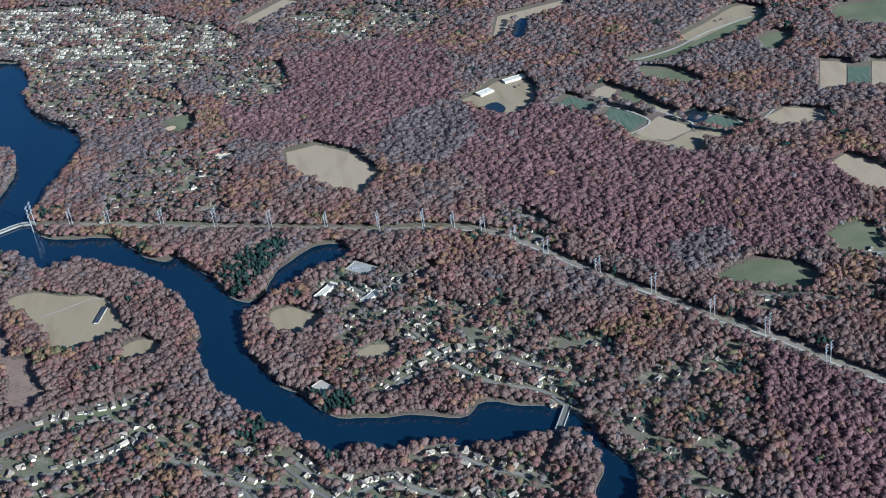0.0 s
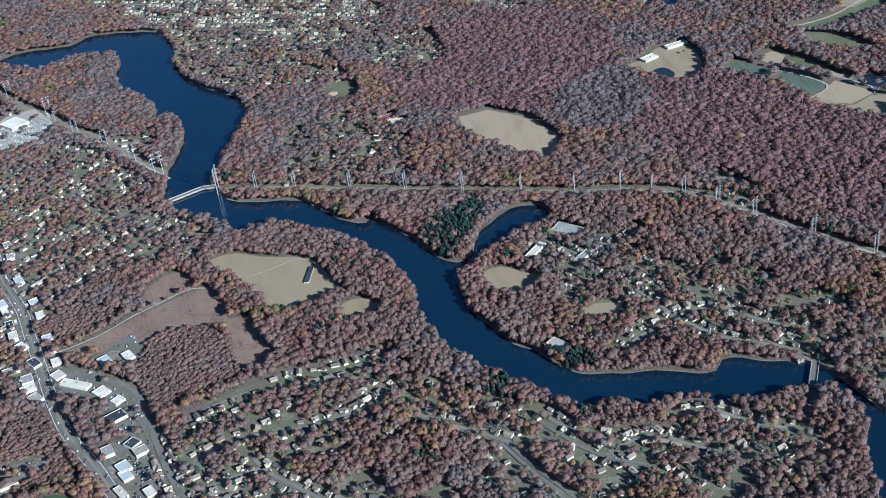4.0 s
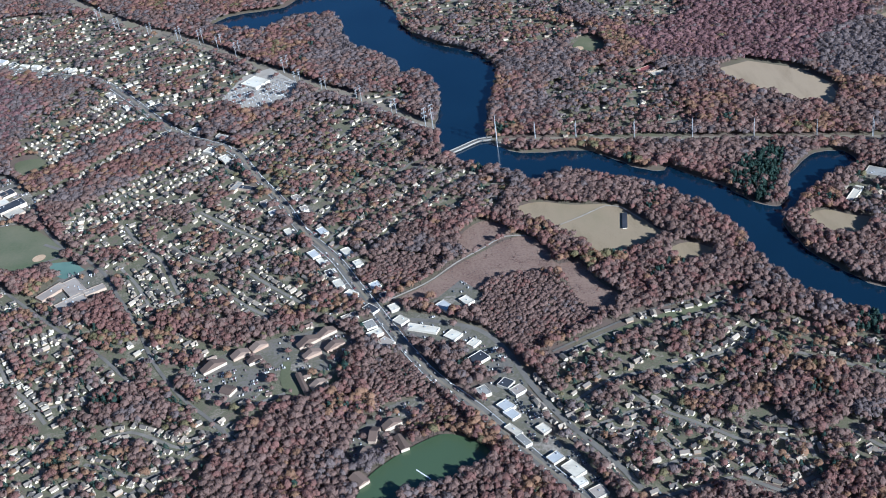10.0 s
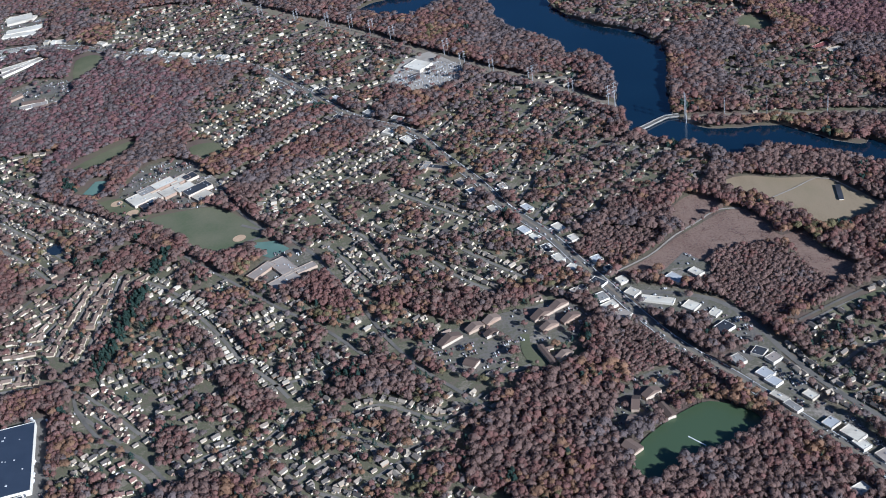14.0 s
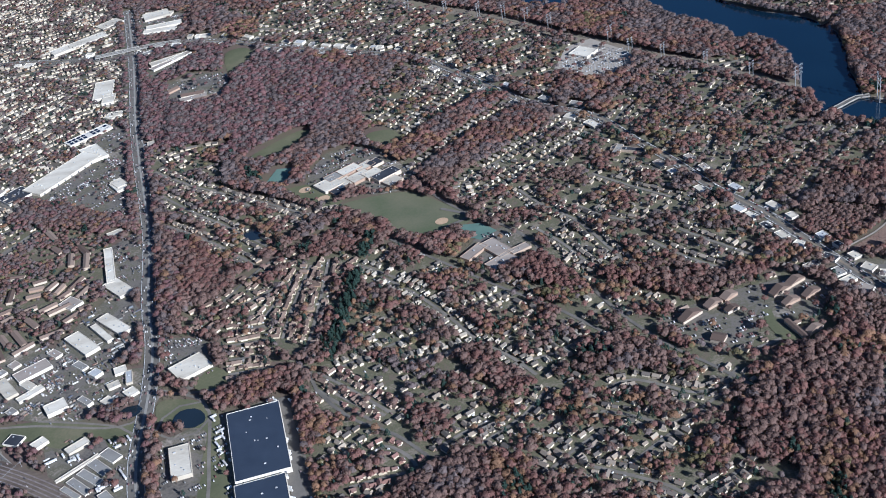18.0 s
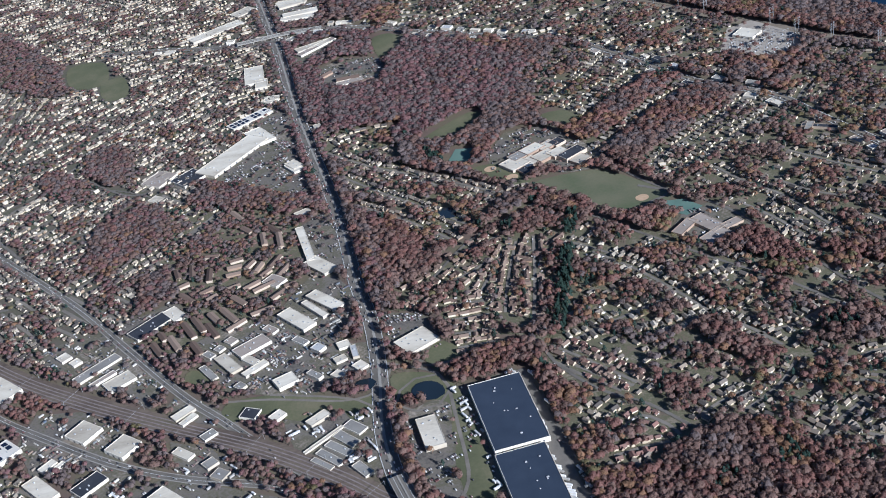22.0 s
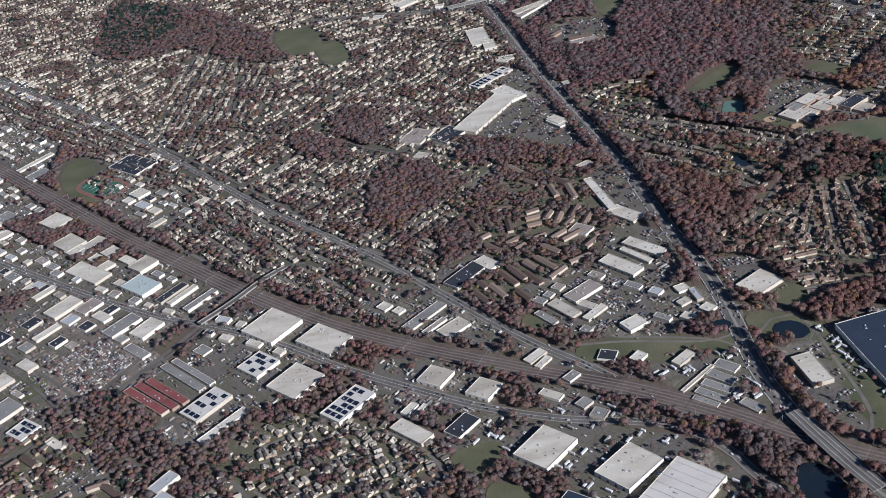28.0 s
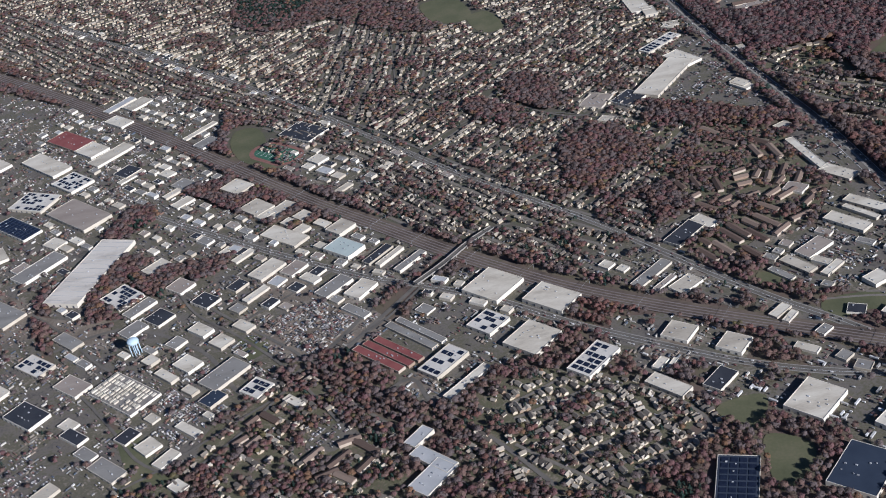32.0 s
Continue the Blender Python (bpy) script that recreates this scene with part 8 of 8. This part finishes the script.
for name, outline in YARDS.items():
    if "sub" in name or "green" in name or "bare" in name:
        continue
    poly = np.array(outline)
    lo, hi = poly.min(0), poly.max(0)
    angle = radians(134 if poly[:, 0].mean() < -350 else 118 if poly[:, 0].mean() < -150 else 100)
    c, s = math.cos(angle), math.sin(angle)
    reach = np.hypot(*(hi - lo)) / 2
    mid = (lo + hi) / 2
    u, v = np.meshgrid(np.arange(-reach, reach, 2.9), np.arange(-reach, reach, 1.25))
    u, v = u.ravel(), v.ravel()
    px, py = mid[0] + c * u - s * v, mid[1] + s * u + c * v
    lump = np.array([noise.noise((a / 16, b / 16, 7.0)) for a, b in zip(px, py)])
    aisle = (np.round(u / 2.9).astype(int) % 3) != 0
    ok = (used(px, py) == YARD) & inside(poly, px, py)
    cars = ok & aisle & (rng.uniform(size=len(px)) < np.where(lump > (-0.3 if "cars" in name else 0.08), 0.55, 0.05) * (1.0 if "ind" not in name else 0.4))
    spot += [(a, b, angle + rng.normal(0, 0.05)) for a, b in zip(px[cars], py[cars])]
    if "ind" in name or "wh" in name or "dirt" in name:
        lump2 = np.array([noise.noise((a / 13, b / 13, 17.0)) for a, b in zip(px, py)])
        some = ok & ~cars & (rng.uniform(size=len(px)) < np.where(lump2 > (-0.35 if "dirt" in name else 0.08), 0.26, 0.02) * (0.3 if name == "lot_ind_d" else 1.0))
        goods += [(a, b, angle + (np.pi / 2 if rng.uniform() < 0.5 else 0)) for a, b in zip(px[some], py[some])]
for k, p in enumerate(ribbon_points(smooth(ROADS["apron"][1], False, 2.2), -4.6)):
    if rng.uniform() < 0.6:
        goods.append((p[0], p[1], 2.6))
for name, gap, lanes in (("highway", 9.0, (-3.2, -1.8, 1.8, 3.2)), ("highway_b", 8.0, (-4.6, -3.2, -1.8, 1.8, 3.2, 4.6)), ("street_a", 12.0, (-1.5, 1.5)), ("street_b", 12.0, (-1.5, 1.5))):
    line = lines[name]
    for off in lanes:
        lane = ribbon_points(line, off)
        gone = np.r_[0, np.cumsum(np.hypot(*np.diff(lane, axis=0).T))]
        d = 2.0
        while d < gone[-1]:
            i = int(np.searchsorted(gone, d))
            if 0 < i < len(lane):
                run = lane[i] - lane[i - 1]
                share = (d - gone[i - 1]) / max(gone[i] - gone[i - 1], 1e-6)
                p = lane[i - 1] + run * share
                spot.append((p[0], p[1], math.atan2(run[1], run[0])))
            d += gap * rng.exponential(1.6) + 2.5
# the nearest cars and trailers stand by themselves
TYRE, GLASS = material("tyre_rubber", [(0.02, 0.02, 0.02), (0.035, 0.035, 0.035)], 0.5, 1), material("car_glass", [(0.015, 0.018, 0.022), (0.03, 0.034, 0.04)], 0.5, 1, rough=0.1, spec=0.6)
M["car_paint_one"] = material("car_paint_one", CAR_TONES, 0.5, 1, rough=0.3, thing=0.97, spec=0.5)
M["trailer"] = material("trailer_side", [(0.30, 0.28, 0.25), (0.66, 0.64, 0.60), (0.78, 0.76, 0.72)], 0.5, 2, rough=0.5, thing=0.9)
CAR_BODY, CAR_TOP, BOXBODY, CHASSIS = box_mesh("body", M["car_paint_one"], 0.12), box_mesh("cabin", GLASS, 0.2), box_mesh("box_body", M["trailer"], 0.03), box_mesh("chassis", TYRE, 0.1)


def parked(name, label, category, group, x, y, turn, parts):
    thing = tagged(new(name), label, category, group)
    thing.matrix_world = pose(x, y, 0.36, 0, 0, math.degrees(turn))
    for kid, me, at, size in parts:
        child(kid, me, thing, at, size)


spot.sort(key=lambda q: q[1] - 0.25 * q[0])
for q in spot[:180]:
    size = rng.uniform(1.9, 2.3)
    parked("car", "parked car on an asphalt lot or driving lane", "car", "cars", q[0], q[1], q[2], (("body", CAR_BODY, (0, 0, 0.12), (size, 0.9, 0.34)), ("cabin", CAR_TOP, (-0.1, 0, 0.44), (size * 0.55, 0.78, 0.28)), ("chassis", CHASSIS, (0, 0, 0), (size * 0.8, 0.86, 0.2))))
spot = spot[180:]
goods.sort(key=lambda q: q[1] - 0.25 * q[0])
for q in goods[:130]:
    size = rng.choice([3.2, 4.4, 6.0])
    parked("trailer", "white box trailer parked in a work yard", "trailer", "trailers", q[0], q[1], q[2], (("box_body", BOXBODY, (0, 0, 0.5), (size, 1.25, 1.35)), ("bogie", CHASSIS, (-size * 0.3, 0, 0), (size * 0.25, 1.15, 0.52)), ("landing_gear", CHASSIS, (size * 0.3, 0, 0), (0.2, 0.9, 0.52))))
goods = goods[130:]
spot = np.array(spot)
many("cars", spot[:, 0], spot[:, 1], spot[:, 2], CAR, np.stack([rng.uniform(1.8, 2.2, len(spot)), np.full(len(spot), 0.82), rng.uniform(0.6, 0.8, len(spot))], 1), M["car_paint"], "parked and driving cars of many colours", "cars", 0.5)
goods = np.array(goods)
many("yard_goods", goods[:, 0], goods[:, 1], goods[:, 2], BOX, np.stack([rng.uniform(0.9, 4.5, len(goods)), rng.uniform(0.7, 1.3, len(goods)), rng.uniform(0.4, 1.4, len(goods))], 1), M["goods"], "stacked goods, trailers and containers in work yards", "yard goods", 0.2)
# light poles of homes' streets and yard sheds
n = len(houses)
shed_at = [(h[0] + rng.normal(0, 2.5), h[1] + rng.normal(0, 2.5), radians(h[2])) for h in houses if rng.uniform() < 0.45]
shed_at = np.array([q for q in shed_at if used(np.array([q[0]]), np.array([q[1]]))[0] == HOME])
many("garden_sheds", shed_at[:, 0], shed_at[:, 1], shed_at[:, 2], BOX, np.stack([rng.uniform(1.0, 2.2, len(shed_at)), rng.uniform(0.9, 1.5, len(shed_at)), rng.uniform(0.7, 1.2, len(shed_at))], 1), M["goods"], "small sheds and garages behind the houses", "sheds", 0.05)
kerb = np.array([(h[0] + rng.normal(0, 3.0), h[1] + rng.normal(0, 3.0), radians(h[2])) for h in houses if h[1] < 1000 and rng.uniform() < 0.55])
many("home_cars", kerb[:, 0], kerb[:, 1], kerb[:, 2], CAR, np.stack([rng.uniform(1.8, 2.2, len(kerb)), np.full(len(kerb), 0.82), rng.uniform(0.6, 0.8, len(kerb))], 1), M["car_paint"], "cars parked beside suburban houses", "cars", 0.28)

# ---- trees ----
def crown_template(n, seed, cone=False):
    """Leaf clumps over the lobes of a crown one metre in radius, and the way that each clump faces."""
    g = np.random.default_rng(seed)
    k = np.arange(n) + 0.5
    if cone:
        h = k / n
        turn = k * 2.39996 + g.normal(0, 0.3, n)
        nrm = np.stack([np.cos(turn), np.sin(turn), 0.6 + 0 * turn], 1)
        mid = np.stack([(0.12 + 0.75 * h) * np.cos(turn), (0.12 + 0.75 * h) * np.sin(turn), 1.5 - 2.3 * h], 1)
        size = 2.3 / math.sqrt(n)
    else:
        lobes = 3 + seed % 4
        a = np.arange(lobes) * 2 * np.pi / lobes + g.uniform(0, 6)
        out = g.uniform(0.28, 0.46, lobes)
        seat = np.stack([out * np.cos(a), out * np.sin(a), g.uniform(-0.25, 0.3, lobes)], 1)
        seat[0] = (0.1 * math.cos(a[0]), 0.1 * math.sin(a[0]), g.uniform(0.25, 0.4))
        mine = np.arange(n) % lobes
        up = 1 - 1.3 * k / n
        turn = k * 2.39996 + g.normal(0, 0.35, n)
        side = np.sqrt(np.maximum(0, 1 - up**2))
        way = np.stack([side * np.cos(turn), side * np.sin(turn), up], 1)
        mid = seat[mine] + way * g.uniform(0.52, 0.66, n)[:, None]
        mid[:, 2] *= 0.85
        nrm = 0.6 * way + 0.85 * mid
        size = 2.8 / math.sqrt(n)
    nrm = nrm + g.normal(0, 0.13, (n, 3))
    nrm /= np.linalg.norm(nrm, axis=1)[:, None]
    t1 = np.cross(nrm, g.normal(0, 1, (n, 3)))
    t1 /= np.linalg.norm(t1, axis=1)[:, None]
    t2 = np.cross(nrm, t1)
    size = size * g.uniform(0.7, 1.3, n)[:, None]
    tri = np.stack([mid + size * t1, mid + size * (-0.5 * t1 + 0.87 * t2), mid + size * (-0.5 * t1 - 0.87 * t2)], 1)
    face = np.repeat(nrm, 3, 0) if cone else (0.5 * way[:, None] + tri).reshape(-1, 3)
    face /= np.linalg.norm(face, axis=1)[:, None]
    return np.concatenate([tri.reshape(-1, 3), face], 1)


def forest(name, x, y, radius, height, kind, n, label, trunks, even=0.35, tall=0.72):
    """One mesh of many trees: leaf clumps and trunks."""
    if len(x) == 0:
        return
    shapes = [crown_template(n, 10 + k) for k in range(12)]
    cones = [crown_template(n, 40 + k, True) for k in range(4)]
    count = len(x)
    which = rng.integers(0, 12, count)
    tri = np.stack(shapes)[which]
    pine = kind == LEAF_NAMES.index("pine")
    tri[pine] = np.stack(cones)[which[pine] % 4]
    a = rng.uniform(0, 2 * np.pi, count)
    c, s = np.cos(a)[:, None], np.sin(a)[:, None]
    r = radius[:, None]
    vx = r * (tri[:, :, 0] * c - tri[:, :, 1] * s) + x[:, None]
    vy = r * (tri[:, :, 0] * s + tri[:, :, 1] * c) + y[:, None]
    deep = (0.5 * height)[:, None] * 0.95
    vz = height[:, None] * 0.6 + deep * tri[:, :, 2] * tall
    leaf = np.stack([vx, vy, np.maximum(vz, 0.2)], -1).reshape(-1, 3)
    t = np.array([(0.0, 1.0), (0.87, -0.5), (-0.87, -0.5)]) * 0.16
    base = np.stack([x[:, None] + t[:, 0], y[:, None] + t[:, 1], np.zeros((count, 3))], -1)
    top = np.stack([x, y, height * 0.8], -1)[:, None]
    trunk = np.concatenate([base, top], 1).reshape(-1, 3)
    nl, ntr = count * n, count * 3 if trunks else 0
    verts = np.concatenate([leaf, trunk]) if trunks else leaf
    off = count * n * 3
    tf = (off + 4 * np.arange(count)[:, None, None] + np.array([(0, 1, 3), (1, 2, 3), (2, 0, 3)])).reshape(-1, 3)
    loops = np.concatenate([np.arange(nl * 3).reshape(-1, 3), tf[:ntr]]).ravel()
    me = bpy.data.meshes.new(name)
    me.vertices.add(len(verts))
    me.vertices.foreach_set("co", verts.astype(np.float32).ravel())
    me.loops.add(len(loops))
    me.loops.foreach_set("vertex_index", loops.astype(np.int32))
    me.polygons.add(nl + ntr)
    me.polygons.foreach_set("loop_start", np.arange(0, 3 * (nl + ntr), 3, dtype=np.int32))
    me.polygons.foreach_set("material_index", np.concatenate([np.repeat(kind, n), np.full(ntr, len(LEAF_NAMES))]).astype(np.int32))
    for key in LEAF_NAMES + ["trunk"]:
        me.materials.append(M[key])
    me.update(calc_edges=True)
    # round shading of each crown, as fine twigs and leaves give it
    way = np.stack([tri[:, :, 3] * c - tri[:, :, 4] * s, tri[:, :, 3] * s + tri[:, :, 4] * c, tri[:, :, 5] + even], -1).reshape(-1, 3)
    if trunks:
        way = np.concatenate([way, np.tile([(0.0, 1.0, 0.1), (0.87, -0.5, 0.1), (-0.87, -0.5, 0.1), (0.0, 0.0, 1.0)], (count, 1))])
    way /= np.linalg.norm(way, axis=1)[:, None] + 1e-6
    me.polygons.foreach_set("use_smooth", np.ones(nl + ntr, bool))
    me.normals_split_custom_set_from_vertices(way.astype(np.float32))
    tagged(new(name, me), label, "trees", kind="stuff")


spacing = 3.15
gx, gy = np.meshgrid(np.arange(-1330, 1330, spacing), np.arange(430, 1900, spacing))
x = (gx + rng.uniform(-0.48, 0.48, gx.shape) * spacing).ravel()
y = (gy + rng.uniform(-0.48, 0.48, gy.shape) * spacing).ravel()
keep = inside([(920, 430), (-440, 455), (-1020, 600), (-1310, 1830), (190, 1670), (1230, 1220)], x, y)
x, y = x[keep], y[keep]
# young stands grow closer than the old woods
young = [smooth(outline, True, 6.0) for name, outline in WOODS.items() if name.startswith("young")]
close_x, close_y = x + spacing / 2 + rng.uniform(-0.6, 0.6, len(x)), y + spacing / 2 + rng.uniform(-0.6, 0.6, len(x))
keep = np.any([inside(line, close_x, close_y) for line in young], 0)
x, y = np.r_[x, close_x[keep]], np.r_[y, close_y[keep]]
code = used(x, y)
at_i = np.clip(((x - GX0) / CELL).astype(int), 0, NX - 1)
at_j = np.clip(((y - GY0) / CELL).astype(int), 0, NY - 1)
chance = np.choose(np.clip(code, 0, 8), [1.0, 0, 0.0006, 0, 0.045, 0, 0.0, 0.015, 1.0])
clump = np.array([noise.noise((a / 24, b / 24, 13.0)) if c == HOME else 0.0 for a, b, c in zip(x, y, code)])
chance = np.where(code == HOME, (0.08 + 0.84 * leafy[at_j, at_i]) * np.clip(1.0 + 4.2 * clump, 0.25, 3.0) * np.where(frontage[at_j, at_i], 0.6, 1.0), chance)
far = y > 1250
chance = np.where((code == 0) & (x < -330) & (y < 850), 0.6, chance)
keep = rng.uniform(size=len(x)) < chance * np.where(far, 0.7, 1.0)
x, y, code, far = x[keep], y[keep], code[keep], far[keep]
count = len(x)
patch = np.array([noise.noise((a / 70, b / 70, 3.0)) for a, b in zip(x, y)])
patch2 = np.array([noise.noise((a / 25, b / 25, 9.0)) for a, b in zip(x, y)])
pick = np.where(x < 150, 0.58, 0.52) + 0.36 * (rng.uniform(size=count) - 0.5) + 0.5 * patch + 0.3 * patch2
kind = np.where(pick < 0.26, 2, np.where(pick < 0.6, 1, np.where(pick < 0.78, 0, np.where(pick < 0.95, 3, 4))))
# haze put into the colour: half the brown trees beyond y 950 turn grey
kind = np.where((y > 950) & (kind == 1) & (rng.uniform(size=count) < 0.5), 2, kind)
maroon = rng.uniform(size=count) + 0.5 * patch2
kind = np.where((x < -290) & (rng.uniform(size=count) < 0.8), np.where(maroon < 0.38, 2, np.where(maroon < 0.75, 1, 5)), kind)
kind = np.where((code == HOME) & (rng.uniform(size=count) < 0.25), rng.choice([0, 1, 1, 2, 2, 3, 3, 4], count), kind)
kind = np.where((code == HOME) & (rng.uniform(size=count) < 0.10) | (patch2 > 0.5) & (rng.uniform(size=count) < 0.55), 6, kind)
for name, outline in WOODS.items():
    tone = name.split("_")[0]
    if tone not in ("clear", "grove"):
        mine = inside(smooth(outline, True, 6.0), x, y) & ((code == 0) | (code == GROVE))
        swap = {"rust": (0, 0.75), "young": (1, 0.55), "red": (5, 0.85), "grey": (2, 0.92), "plum": (2, 0.45), "firs": (6, 0.35), "pine": (6, 0.85)}[tone]
        kind = np.where(mine & (rng.uniform(size=count) < swap[1]), swap[0], kind)
wood = (code == 0) | (code == GROVE)
big = rng.uniform(size=count)
radius = np.where(big < 0.16, rng.uniform(2.9, 3.8, count), np.where(big < 0.62, rng.uniform(2.3, 2.9, count), rng.uniform(1.5, 2.3, count)))
radius = radius * np.where(wood, 1.1, 1.06) * np.where(x < -330, 0.85, 1.0) * np.where(wood & (y > 830), 1.1, 1.0) * np.where(kind == 6, np.where(wood, 0.85, 0.68), 1)
low = np.any([inside(line, x, y) for line in young], 0) & wood
radius = np.where(low, 0.66 * radius, radius)
roll = np.array([noise.noise((a / 16, b / 16, 31.0)) for a, b in zip(x, y)])
height = np.where(low, 0.7, np.where(wood, 1.22, 1.0)) * np.where(x < -330, 0.82, 1.0) * (4.4 + 1.1 * (radius - 1.2)) * (1 + np.where(y > 950, 0.03, 0.07) * rng.uniform(-1, 1, count)) * (1.05 + np.where(y > 950, 0.1, 0.25) * roll)
front, mid = y < 830, (y >= 830) & ~far
# crowns lie flatter farther off, a shape that softens contrast as haze would
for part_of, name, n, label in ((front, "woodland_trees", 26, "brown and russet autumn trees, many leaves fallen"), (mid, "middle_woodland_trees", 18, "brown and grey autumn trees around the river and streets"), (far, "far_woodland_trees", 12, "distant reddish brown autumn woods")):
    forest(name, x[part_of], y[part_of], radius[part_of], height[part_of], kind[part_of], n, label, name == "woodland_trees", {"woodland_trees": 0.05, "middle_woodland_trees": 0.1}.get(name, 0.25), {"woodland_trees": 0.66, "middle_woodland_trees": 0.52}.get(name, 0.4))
# low scrub on the heath and beside the tracks
for name, codes, chance, label in (("field_scrub", "heath", 1.3, "low brown scrub and dead weeds on the open field"),):
    for part_name, outline in FIELDS.items():
        if not part_name.startswith(codes):
            continue
        line = smooth(outline, True, 5.0)
        lo, hi = line.min(0), line.max(0)
        n = int((hi[0] - lo[0]) * (hi[1] - lo[1]) * chance * 0.5)
        sx, sy = rng.uniform(lo[0], hi[0], n), rng.uniform(lo[1], hi[1], n)
        lump = np.array([noise.noise((p / 9, q / 9, 21.0)) for p, q in zip(sx, sy)])
        ok = inside(line, sx, sy) & (used(sx, sy) == FIELD) & (rng.uniform(size=n) < 0.35 + 1.2 * lump)
        sx, sy = sx[ok], sy[ok]
        forest(name, sx, sy, rng.uniform(0.22, 0.42, len(sx)), rng.uniform(0.18, 0.4, len(sx)), rng.choice([0, 1, 1, 2], len(sx)), 6, label, False)
